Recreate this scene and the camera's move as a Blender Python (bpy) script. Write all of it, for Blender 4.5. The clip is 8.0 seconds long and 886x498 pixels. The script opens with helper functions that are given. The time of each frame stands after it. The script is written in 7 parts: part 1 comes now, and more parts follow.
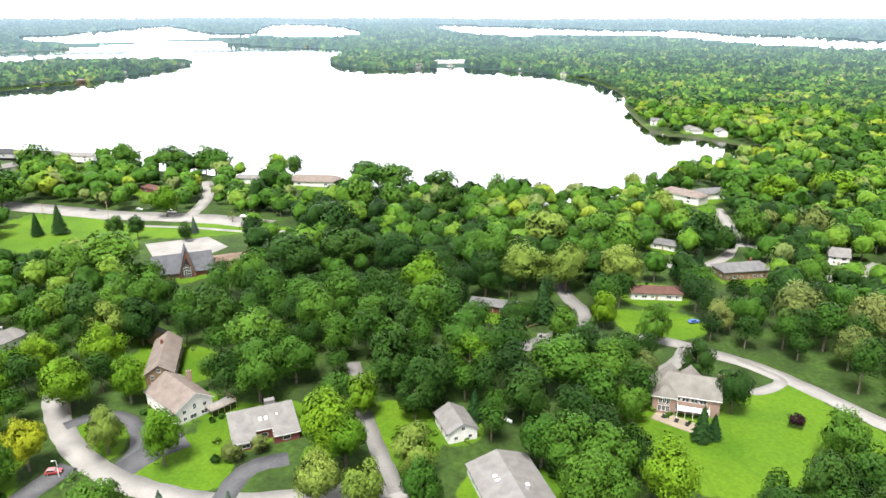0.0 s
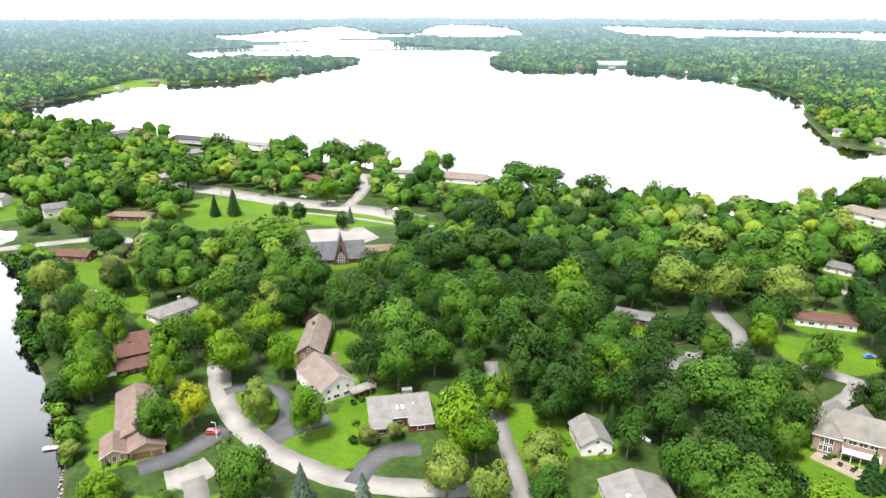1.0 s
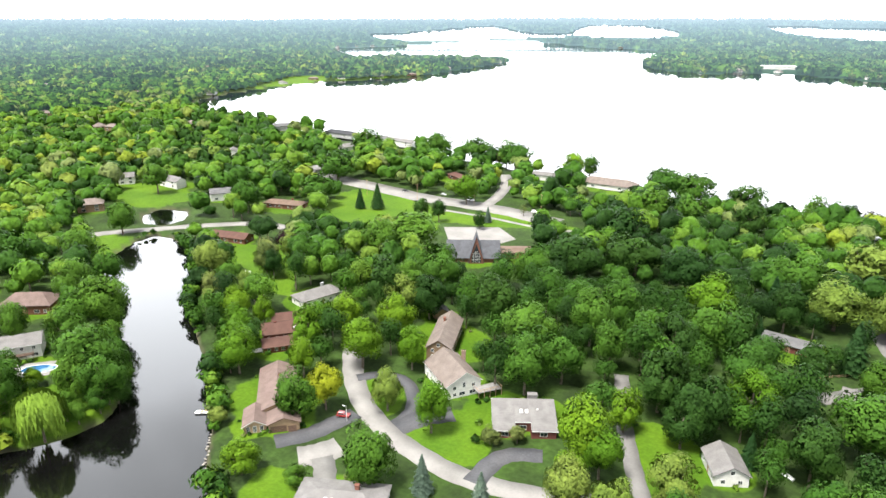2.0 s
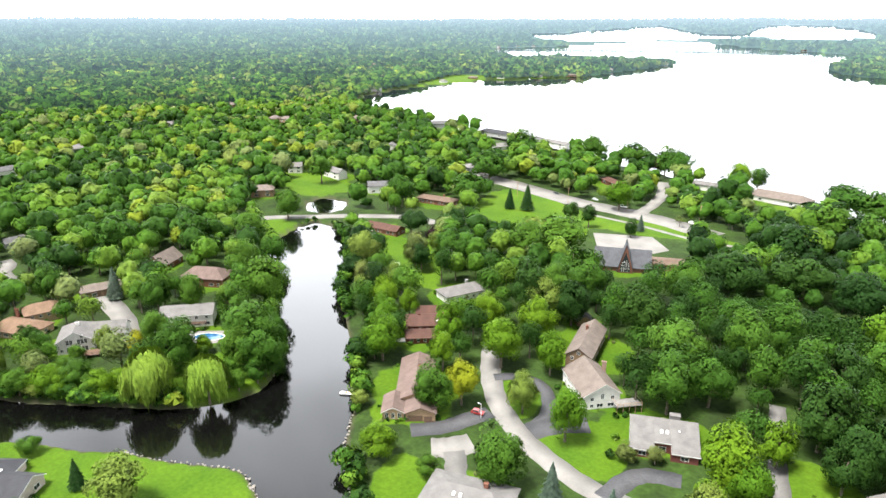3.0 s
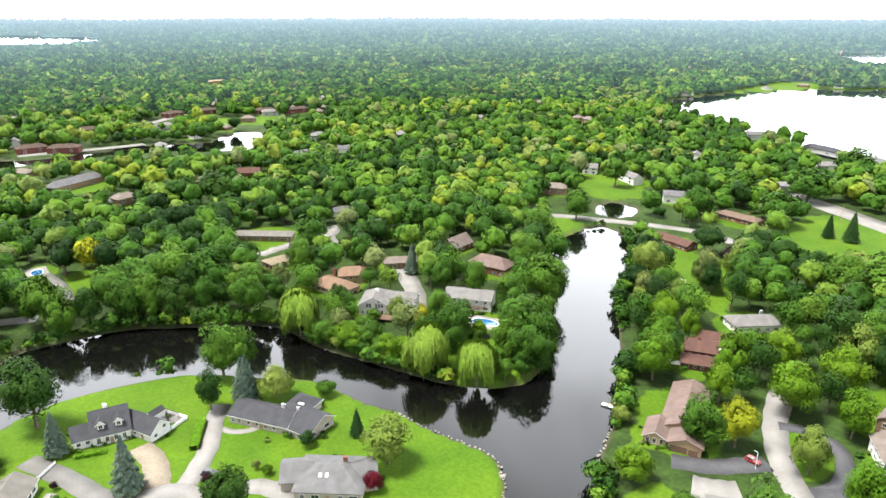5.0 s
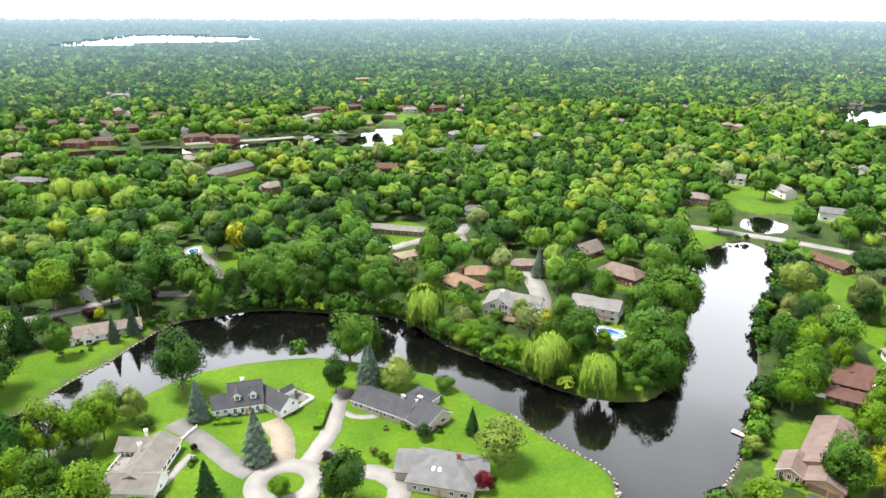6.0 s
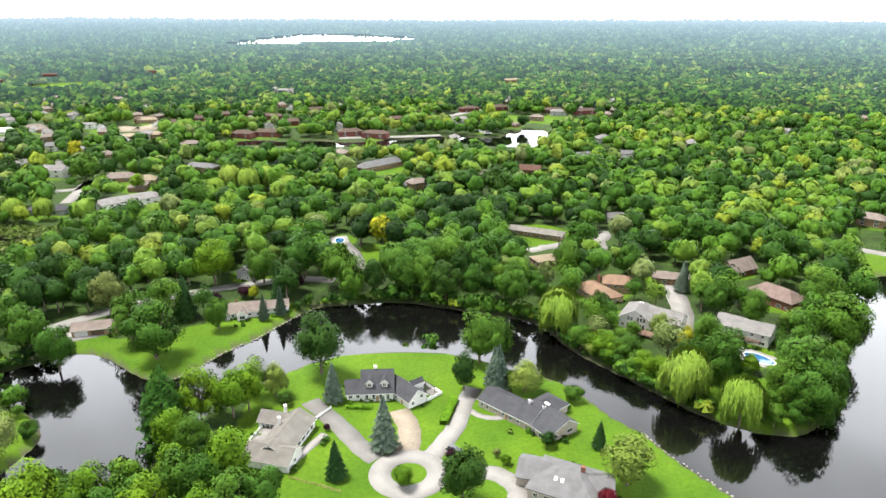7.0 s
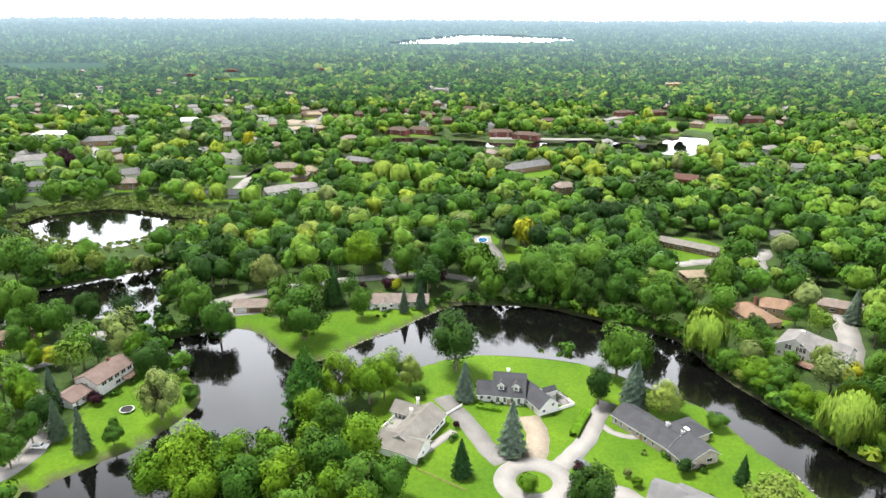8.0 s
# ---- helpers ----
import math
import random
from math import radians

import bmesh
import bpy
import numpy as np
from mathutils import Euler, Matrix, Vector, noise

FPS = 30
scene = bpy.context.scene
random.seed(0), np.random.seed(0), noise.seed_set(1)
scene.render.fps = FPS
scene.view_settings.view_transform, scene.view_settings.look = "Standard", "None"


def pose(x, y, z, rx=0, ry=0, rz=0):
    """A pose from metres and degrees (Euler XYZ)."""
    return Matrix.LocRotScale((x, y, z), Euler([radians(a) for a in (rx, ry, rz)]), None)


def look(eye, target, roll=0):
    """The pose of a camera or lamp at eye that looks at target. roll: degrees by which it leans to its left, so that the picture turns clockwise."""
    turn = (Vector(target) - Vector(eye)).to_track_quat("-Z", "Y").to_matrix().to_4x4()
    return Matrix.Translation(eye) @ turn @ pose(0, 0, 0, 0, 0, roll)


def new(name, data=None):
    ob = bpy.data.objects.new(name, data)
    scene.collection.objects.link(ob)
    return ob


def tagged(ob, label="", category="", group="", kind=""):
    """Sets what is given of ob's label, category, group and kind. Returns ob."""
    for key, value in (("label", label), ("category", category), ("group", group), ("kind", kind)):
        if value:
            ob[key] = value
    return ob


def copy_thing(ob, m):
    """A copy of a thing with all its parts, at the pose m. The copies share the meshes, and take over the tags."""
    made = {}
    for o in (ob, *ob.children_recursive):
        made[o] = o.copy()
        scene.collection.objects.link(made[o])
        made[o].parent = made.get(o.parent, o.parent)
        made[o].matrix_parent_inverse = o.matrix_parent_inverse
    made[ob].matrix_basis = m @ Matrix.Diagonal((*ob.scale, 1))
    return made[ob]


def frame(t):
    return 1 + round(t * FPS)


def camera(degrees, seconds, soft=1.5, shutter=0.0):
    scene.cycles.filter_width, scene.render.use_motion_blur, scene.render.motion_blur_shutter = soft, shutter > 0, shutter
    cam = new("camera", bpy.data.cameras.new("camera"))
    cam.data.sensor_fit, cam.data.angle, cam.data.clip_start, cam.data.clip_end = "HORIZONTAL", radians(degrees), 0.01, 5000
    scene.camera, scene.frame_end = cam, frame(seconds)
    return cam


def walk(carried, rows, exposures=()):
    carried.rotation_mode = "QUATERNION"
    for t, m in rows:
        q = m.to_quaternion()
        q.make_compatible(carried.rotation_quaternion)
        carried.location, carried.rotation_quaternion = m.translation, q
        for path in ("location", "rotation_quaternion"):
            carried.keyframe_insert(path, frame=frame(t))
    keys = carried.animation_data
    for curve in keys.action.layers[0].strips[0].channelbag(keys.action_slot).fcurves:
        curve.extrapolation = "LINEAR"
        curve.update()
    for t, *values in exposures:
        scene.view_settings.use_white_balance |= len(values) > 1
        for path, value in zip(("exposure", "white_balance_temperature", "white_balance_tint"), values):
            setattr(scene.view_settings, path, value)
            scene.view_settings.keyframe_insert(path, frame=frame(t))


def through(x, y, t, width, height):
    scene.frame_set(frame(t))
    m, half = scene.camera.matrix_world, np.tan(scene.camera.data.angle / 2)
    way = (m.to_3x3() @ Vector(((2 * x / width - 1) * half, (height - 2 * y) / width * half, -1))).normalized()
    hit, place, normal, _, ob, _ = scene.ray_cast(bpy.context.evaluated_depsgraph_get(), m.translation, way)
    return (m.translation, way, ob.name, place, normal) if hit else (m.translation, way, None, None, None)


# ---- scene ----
cam = camera(66.1, 8.0, 1.5)
PATH = [
    (0.0, (-0.00, -0.00, 120.00), (-0.00, 94.61, 87.62), 0.03),
    (0.5, (-0.11, 0.56, 120.05), (-9.98, 94.66, 87.68), 0.03),
    (1.0, (-0.04, 0.91, 120.08), (-21.16, 93.14, 87.70), 0.01),
    (1.5, (0.13, 1.31, 120.21), (-30.41, 90.87, 87.86), 0.02),
    (3.0, (0.07, 1.45, 121.03), (-58.03, 76.13, 88.67), 0.02),
    (3.5, (-0.36, 1.89, 121.02), (-66.29, 69.75, 88.65), 0.03),
    (4.0, (-0.93, 2.78, 121.01), (-73.98, 62.93, 88.66), 0.03),
    (4.5, (-1.35, 3.13, 121.19), (-80.59, 54.84, 88.83), 0.03),
    (6.0, (-1.38, 4.23, 121.58), (-92.46, 29.91, 89.25), 0.12),
    (6.5, (-1.58, 4.37, 121.78), (-94.89, 20.20, 89.50), 0.17),
    (7.0, (-2.26, 4.31, 121.66), (-96.72, 10.27, 89.37), 0.22),
    (7.5, (-2.90, 4.36, 121.88), (-97.45, -0.04, 89.59), 0.25),
    (8.0, (-3.27, 4.56, 122.06), (-96.75, -10.28, 89.78), 0.28),
]
walk(cam, [(t, look(eye, target, roll)) for t, eye, target, roll in PATH])

# ---- light: a bright overcast sky with a veiled high sun ----
SUN_UP, SUN_ROUND = radians(68), radians(200)
world = bpy.data.worlds.new("overcast_sky")
scene.world = world
world.use_nodes = True
wn, wl = world.node_tree.nodes, world.node_tree.links
sky = wn.new("ShaderNodeTexSky")
sky.sky_type, sky.sun_disc, sky.sun_elevation, sky.sun_rotation = "NISHITA", False, SUN_UP, SUN_ROUND
sky.air_density, sky.dust_density = 1.0, 3.0
# the cloud sheet is brightest in the haze low down and greyer overhead, with soft mottling
coords, parts, lift = wn.new("ShaderNodeTexCoord"), wn.new("ShaderNodeSeparateXYZ"), wn.new("ShaderNodeMath")
wl.new(coords.outputs["Generated"], parts.inputs["Vector"])
cloud = wn.new("ShaderNodeTexNoise")
cloud.inputs["Scale"].default_value, cloud.inputs["Detail"].default_value = 2.5, 5
wl.new(coords.outputs["Generated"], cloud.inputs["Vector"])
lift.operation = "MULTIPLY_ADD"
wl.new(cloud.outputs["Fac"], lift.inputs[0])
lift.inputs[1].default_value = 0.5
wl.new(parts.outputs["Z"], lift.inputs[2])
sheet = wn.new("ShaderNodeValToRGB")
for e, (at, c) in zip([sheet.color_ramp.elements[0], sheet.color_ramp.elements[1], sheet.color_ramp.elements.new(0.6)],
                      [(0.2, (136, 141, 147)), (0.97, (15, 15.6, 17)), (0.72, (118, 122, 128))]):
    e.position, e.color = min(at, 1.0), (*c, 1)
wl.new(lift.outputs[0], sheet.inputs["Fac"])
veil = wn.new("ShaderNodeMix")
veil.data_type = "RGBA"
veil.inputs["Factor"].default_value = 0.88
wl.new(sky.outputs["Color"], veil.inputs["A"])
# the low cloud glows most over the lakes to the north-west and is greyer to the south-east
side, glow, dim = wn.new("ShaderNodeVectorMath"), wn.new("ShaderNodeMapRange"), wn.new("ShaderNodeVectorMath")
side.operation, dim.operation, glow.interpolation_type = "DOT_PRODUCT", "SCALE", "SMOOTHSTEP"
wl.new(coords.outputs["Generated"], side.inputs[0])
side.inputs[1].default_value = (-0.707, 0.707, 0.0)
wl.new(side.outputs["Value"], glow.inputs["Value"])
for key, v in (("From Min", -1.0), ("From Max", 0.35), ("To Min", 0.4), ("To Max", 1.0)):
    glow.inputs[key].default_value = v
wl.new(sheet.outputs["Color"], dim.inputs[0])
wl.new(glow.outputs["Result"], dim.inputs["Scale"])
wl.new(dim.outputs["Vector"], veil.inputs["B"])
wl.new(veil.outputs["Result"], wn["Background"].inputs["Color"])
wn["Background"].inputs["Strength"].default_value = 0.05
sun = new("sun", bpy.data.lights.new("sun", "SUN"))
sun.data.energy, sun.data.angle, sun.data.color = 13.0, radians(18), (1.0, 0.96, 0.9)
sun.matrix_world = look((0, 0, 300), (-math.sin(SUN_ROUND) * math.cos(SUN_UP), -math.cos(SUN_ROUND) * math.cos(SUN_UP), 300 - math.sin(SUN_UP)))
scene.view_settings.exposure = 0.13

# ---- materials ----
MATS = {}


def material(name, rough=0.8):
    m = bpy.data.materials.new(name)
    m.use_nodes = True
    n, l = m.node_tree.nodes, m.node_tree.links
    shader = n["Principled BSDF"]
    shader.inputs["Roughness"].default_value = rough
    if rough > 0.75:
        shader.inputs["Specular IOR Level"].default_value = 0.1
    MATS[name] = m
    return m, n, l, shader


def ramp(n, l, source, stops):
    r = n.new("ShaderNodeValToRGB")
    while len(r.color_ramp.elements) < len(stops):
        r.color_ramp.elements.new(0.5)
    for e, (at, c) in zip(r.color_ramp.elements, stops):
        e.position, e.color = at, (*c, 1)
    l.new(source, r.inputs["Fac"])
    return r.outputs["Color"]


def noise_of(n, l, scale, detail=4, coord="Object"):
    c, t = n.new("ShaderNodeTexCoord"), n.new("ShaderNodeTexNoise")
    t.inputs["Scale"].default_value, t.inputs["Detail"].default_value = scale, detail
    l.new(c.outputs[coord], t.inputs["Vector"])
    return t.outputs["Fac"]


def blend(n, l, a, b, fac, mode="MIX"):
    m = n.new("ShaderNodeMix")
    m.data_type, m.blend_type = "RGBA", mode
    for key, v in (("A", a), ("B", b), ("Factor", fac)):
        if isinstance(v, (int, float)):
            m.inputs[key].default_value = v
        elif isinstance(v, tuple):
            m.inputs[key].default_value = (*v, 1)
        else:
            l.new(v, m.inputs[key])
    return m.outputs["Result"]


def bumped(n, l, shader, height, strength, distance):
    b = n.new("ShaderNodeBump")
    b.inputs["Strength"].default_value, b.inputs["Distance"].default_value = strength, distance
    l.new(height, b.inputs["Height"])
    l.new(b.outputs["Normal"], shader.inputs["Normal"])


def plain(name, low, high, scale, rough=0.8, grain=0.0, bump=0.0):
    """A surface of two shades in patches, with finer grain over it."""
    m, n, l, s = material(name, rough)
    c = ramp(n, l, noise_of(n, l, scale), [(0.3, low), (0.7, high)])
    fine = noise_of(n, l, scale * 14, 3)
    if grain:
        c = blend(n, l, c, ramp(n, l, fine, [(0.3, (1 - grain,) * 3), (0.7, (1 + grain,) * 3)]), 1.0, "MULTIPLY")
    l.new(c, s.inputs["Base Color"])
    if bump:
        bumped(n, l, s, fine, 0.6, bump)
    return m


def roof_material(name, tone):
    """Shingles: courses across the slope, patches of age, streaks of dirt."""
    m, n, l, s = material(name, 0.85)
    t = Vector(tone)
    c = ramp(n, l, noise_of(n, l, 0.35), [(0.3, t * 0.78), (0.7, t * 1.12)])
    grain = ramp(n, l, noise_of(n, l, 9, 3), [(0.3, (0.8, 0.8, 0.8)), (0.7, (1.15, 1.15, 1.15))])
    c = blend(n, l, c, grain, 1.0, "MULTIPLY")
    co, w = n.new("ShaderNodeTexCoord"), n.new("ShaderNodeTexWave")
    w.bands_direction = "Z"
    w.inputs["Scale"].default_value, w.inputs["Distortion"].default_value = 2.2, 0.8
    l.new(co.outputs["Object"], w.inputs["Vector"])
    c = blend(n, l, c, ramp(n, l, w.outputs["Fac"], [(0.0, (0.93, 0.93, 0.93)), (0.4, (1, 1, 1))]), 1.0, "MULTIPLY")
    l.new(c, s.inputs["Base Color"])
    bumped(n, l, s, w.outputs["Fac"], 0.2, 0.02)
    return m


def leaf_material(name, dark, light, through=0.04, by_tint=False):
    """Leaves: tone by tree, by clump and by leaf, some light passing through."""
    m, n, l, s = material(name, 0.62)
    s.inputs["Specular IOR Level"].default_value = 0.04
    geo = n.new("ShaderNodeNewGeometry")
    if by_tint:
        a = n.new("ShaderNodeAttribute")
        a.attribute_name = "tint"
        c = ramp(n, l, a.outputs["Fac"], TINTS)
    else:
        info = n.new("ShaderNodeObjectInfo")
        c = ramp(n, l, info.outputs["Random"], [(0.0, dark), (1.0, light)])
    clump = ramp(n, l, noise_of(n, l, 0.5, 3), [(0.3, (0.72, 0.74, 0.75)), (0.7, (1.25, 1.22, 1.1))])
    c = blend(n, l, c, clump, 1.0, "MULTIPLY")
    each = ramp(n, l, geo.outputs["Random Per Island"], [(0.0, (0.88, 0.89, 0.9)), (1.0, (1.12, 1.11, 1.06))])
    c = blend(n, l, c, each, 1.0, "MULTIPLY")
    l.new(c, s.inputs["Base Color"])
    tr, mix = n.new("ShaderNodeBsdfTranslucent"), n.new("ShaderNodeMixShader")
    mix.inputs["Fac"].default_value = through
    l.new(c, tr.inputs["Color"])
    l.new(s.outputs["BSDF"], mix.inputs[1])
    l.new(tr.outputs["BSDF"], mix.inputs[2])
    l.new(mix.outputs["Shader"], n["Material Output"].inputs["Surface"])
    return m


TINTS = [
    (0.0, (0.0085, 0.0235, 0.0055)), (0.2, (0.0155, 0.043, 0.0065)), (0.45, (0.029, 0.076, 0.0085)), (0.65, (0.05, 0.11, 0.011)),
    (0.82, (0.078, 0.135, 0.017)), (0.92, (0.085, 0.11, 0.04)), (1.0, (0.115, 0.158, 0.016)),
]
leaf_material("leaf_woods", None, None, 0.04, True)
leaf_material("leaf_d", (0.011, 0.032, 0.0065), (0.023, 0.054, 0.0085))
leaf_material("leaf_m", (0.024, 0.066, 0.0085), (0.046, 0.1, 0.0115))
leaf_material("leaf_b", (0.045, 0.105, 0.007), (0.078, 0.145, 0.0085), 0.1)
leaf_material("leaf_l", (0.0768, 0.121, 0.0207), (0.115, 0.157, 0.0319), 0.1)
leaf_material("leaf_y", (0.167, 0.197, 0.0118), (0.237, 0.236, 0.0142), 0.1)
leaf_material("leaf_o", (0.058, 0.082, 0.022), (0.1, 0.122, 0.036))
leaf_material("leaf_w", (0.1, 0.145, 0.035), (0.135, 0.175, 0.055), 0.1)
leaf_material("leaf_hedge", (0.075, 0.17, 0.01), (0.085, 0.185, 0.012), 0.1)
leaf_material("leaf_p", (0.0112, 0.00496, 0.00868), (0.0217, 0.00744, 0.0124))
leaf_material("leaf_r", (0.062, 0.00496, 0.00992), (0.0806, 0.0062, 0.0124))
leaf_material("needle_blue", (0.055, 0.085, 0.066), (0.095, 0.13, 0.105), 0.1)
leaf_material("needle_green", (0.0104, 0.0335, 0.0104), (0.0223, 0.0558, 0.0149), 0.1)
leaf_material("needle_grey", (0.03, 0.052, 0.034), (0.05, 0.075, 0.05), 0.1)
leaf_material("leaf_willow", (0.085, 0.145, 0.018), (0.125, 0.18, 0.028), 0.1)
leaf_material("leaf_pyramid", (0.0248, 0.0744, 0.0112), (0.031, 0.0868, 0.0124), 0.2)
plain("bark", (0.07, 0.055, 0.04), (0.16, 0.135, 0.11), 1.2, 0.9, 0.3, 0.02)

for key, tone in dict(taupe=(0.135, 0.112, 0.1), greylight=(0.135, 0.13, 0.128), grey=(0.1, 0.1, 0.103), greyold=(0.125, 0.118, 0.108),
                      brown=(0.118, 0.084, 0.066), redbrown=(0.08, 0.044, 0.036), mauve=(0.125, 0.092, 0.082), orange=(0.16, 0.106, 0.074),
                      charcoal=(0.042, 0.0434, 0.049), tan=(0.18, 0.148, 0.105), white=(0.49, 0.49, 0.483), umber=(0.062, 0.044, 0.035), slate=(0.07, 0.073, 0.082)).items():
    roof_material("roof_" + key, tone)
for key, tone in dict(white=(0.518, 0.511, 0.49), sand=(0.28, 0.2, 0.125), cream=(0.3, 0.265, 0.225), tanwall=(0.17, 0.118, 0.075), brick=(0.14, 0.064, 0.045),
                      brickdark=(0.112, 0.042, 0.035), pinkbrick=(0.21, 0.145, 0.118), greywall=(0.294, 0.294, 0.294)).items():
    t = Vector(tone)
    plain("wall_" + key, t * 0.88, t * 1.08, 0.8, 0.8, 0.12, 0.006)
plain("asphalt", (0.1, 0.098, 0.094), (0.14, 0.136, 0.132), 0.12, 0.9, 0.07, 0.01)
plain("dark", (0.045, 0.047, 0.052), (0.07, 0.07, 0.075), 0.15, 0.85, 0.15, 0.01)
plain("pale", (0.14, 0.136, 0.13), (0.19, 0.184, 0.176), 0.12, 0.9, 0.06, 0.01)
plain("beige", (0.15, 0.128, 0.1), (0.2, 0.172, 0.135), 0.2, 0.95, 0.2, 0.02)
plain("trim", (0.55, 0.55, 0.54), (0.64, 0.64, 0.62), 1.0, 0.5)
plain("brown_paint", (0.08, 0.045, 0.03), (0.11, 0.065, 0.042), 1.0, 0.6)
plain("timber", (0.2, 0.13, 0.08), (0.32, 0.22, 0.14), 1.5, 0.8, 0.2, 0.01)
plain("greydeck", (0.13, 0.125, 0.12), (0.2, 0.195, 0.185), 1.2, 0.85, 0.2, 0.01)
plain("umber_deck", (0.05, 0.034, 0.026), (0.085, 0.06, 0.046), 1.2, 0.8, 0.2, 0.01)
plain("stone", (0.12, 0.11, 0.1), (0.24, 0.225, 0.2), 0.9, 0.9, 0.3, 0.05)
plain("rubber", (0.015, 0.015, 0.015), (0.025, 0.025, 0.025), 3, 0.8)
plain("tile_blue", (0.02, 0.16, 0.32), (0.04, 0.25, 0.45), 0.6, 0.3)
plain("soil", (0.1, 0.06, 0.035), (0.2, 0.12, 0.07), 0.5, 0.95, 0.3, 0.03)
for key, tone in dict(paint_red=(0.22, 0.01, 0.01), paint_white=(0.78, 0.78, 0.78), paint_dark=(0.025, 0.027, 0.03), paint_blue=(0.05, 0.1, 0.3), paint_teal=(0.05, 0.45, 0.5)).items():
    m, n, l, s = material(key, 0.3)
    s.inputs["Base Color"].default_value = (*tone, 1)
    s.inputs["Coat Weight"].default_value = 0.5
m, n, l, s = material("glass", 0.06)
s.inputs["Base Color"].default_value, s.inputs["Metallic"].default_value = (0.02, 0.025, 0.03, 1), 0.0
m, n, l, s = material("metal", 0.35)
s.inputs["Base Color"].default_value, s.inputs["Metallic"].default_value = (0.6, 0.6, 0.6, 1), 1.0
m, n, l, s = material("water", 0.05)
l.new(ramp(n, l, noise_of(n, l, 0.01), [(0.3, (0.0012, 0.0014, 0.0014)), (0.7, (0.003, 0.003, 0.0028))]), s.inputs["Base Color"])
s.inputs["IOR"].default_value = 1.5
bumped(n, l, s, noise_of(n, l, 0.7, 3), 0.25, 0.02)

# ground: mown grass where the plan has lawn, rough grass and leaf litter elsewhere, bare earth at the water's edge
m, n, l, s = material("ground", 0.95)
grass = ramp(n, l, noise_of(n, l, 0.05), [(0.3, (0.035, 0.08, 0.0045)), (0.7, (0.06, 0.113, 0.006))])
grass = blend(n, l, grass, ramp(n, l, noise_of(n, l, 0.9, 4), [(0.3, (0.8, 0.82, 0.8)), (0.7, (1.18, 1.15, 1.2))]), 1.0, "MULTIPLY")
rough = ramp(n, l, noise_of(n, l, 0.08), [(0.3, (0.014, 0.024, 0.007)), (0.7, (0.028, 0.055, 0.01))])
rough = blend(n, l, rough, ramp(n, l, noise_of(n, l, 0.6, 5), [(0.3, (0.7, 0.7, 0.7)), (0.7, (1.3, 1.3, 1.3))]), 1.0, "MULTIPLY")
mask = n.new("ShaderNodeAttribute")
mask.attribute_name = "lawn"
edge = n.new("ShaderNodeMath")
edge.operation = "ADD"
l.new(mask.outputs["Fac"], edge.inputs[0])
wobble = n.new("ShaderNodeMath")
wobble.operation = "MULTIPLY_ADD"
l.new(noise_of(n, l, 0.25, 3), wobble.inputs[0])
wobble.inputs[1].default_value, wobble.inputs[2].default_value = 0.8, -0.4
l.new(wobble.outputs[0], edge.inputs[1])
c = blend(n, l, rough, grass, ramp(n, l, edge.outputs[0], [(0.4, (0, 0, 0)), (0.6, (1, 1, 1))]))
mud = n.new("ShaderNodeAttribute")
mud.attribute_name = "bank"
c = blend(n, l, c, (0.05, 0.046, 0.03), mud.outputs["Fac"])
l.new(c, s.inputs["Base Color"])
bumped(n, l, s, noise_of(n, l, 2.0, 5), 0.5, 0.15)

# the hazy wooded distance: airlight painted into colour and emission, growing from the plan's middle
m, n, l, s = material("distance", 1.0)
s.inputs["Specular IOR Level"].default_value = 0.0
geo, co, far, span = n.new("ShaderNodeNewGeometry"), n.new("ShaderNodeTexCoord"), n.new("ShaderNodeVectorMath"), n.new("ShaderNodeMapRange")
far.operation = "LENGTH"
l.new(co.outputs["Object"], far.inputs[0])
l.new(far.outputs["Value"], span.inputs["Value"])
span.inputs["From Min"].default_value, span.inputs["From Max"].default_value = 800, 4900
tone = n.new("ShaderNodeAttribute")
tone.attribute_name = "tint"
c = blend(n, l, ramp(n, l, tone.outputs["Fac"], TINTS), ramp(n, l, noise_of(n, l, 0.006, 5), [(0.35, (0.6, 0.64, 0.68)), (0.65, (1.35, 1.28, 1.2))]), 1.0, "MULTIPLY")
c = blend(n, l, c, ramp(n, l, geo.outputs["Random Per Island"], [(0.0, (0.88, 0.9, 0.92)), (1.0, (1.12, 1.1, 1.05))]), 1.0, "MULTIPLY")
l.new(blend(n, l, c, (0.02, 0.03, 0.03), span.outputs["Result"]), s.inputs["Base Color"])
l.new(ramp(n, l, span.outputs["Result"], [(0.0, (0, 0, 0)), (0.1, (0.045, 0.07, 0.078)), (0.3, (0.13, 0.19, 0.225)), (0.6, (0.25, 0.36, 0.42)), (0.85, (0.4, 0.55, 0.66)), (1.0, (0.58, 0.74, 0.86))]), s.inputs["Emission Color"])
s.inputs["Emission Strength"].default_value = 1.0

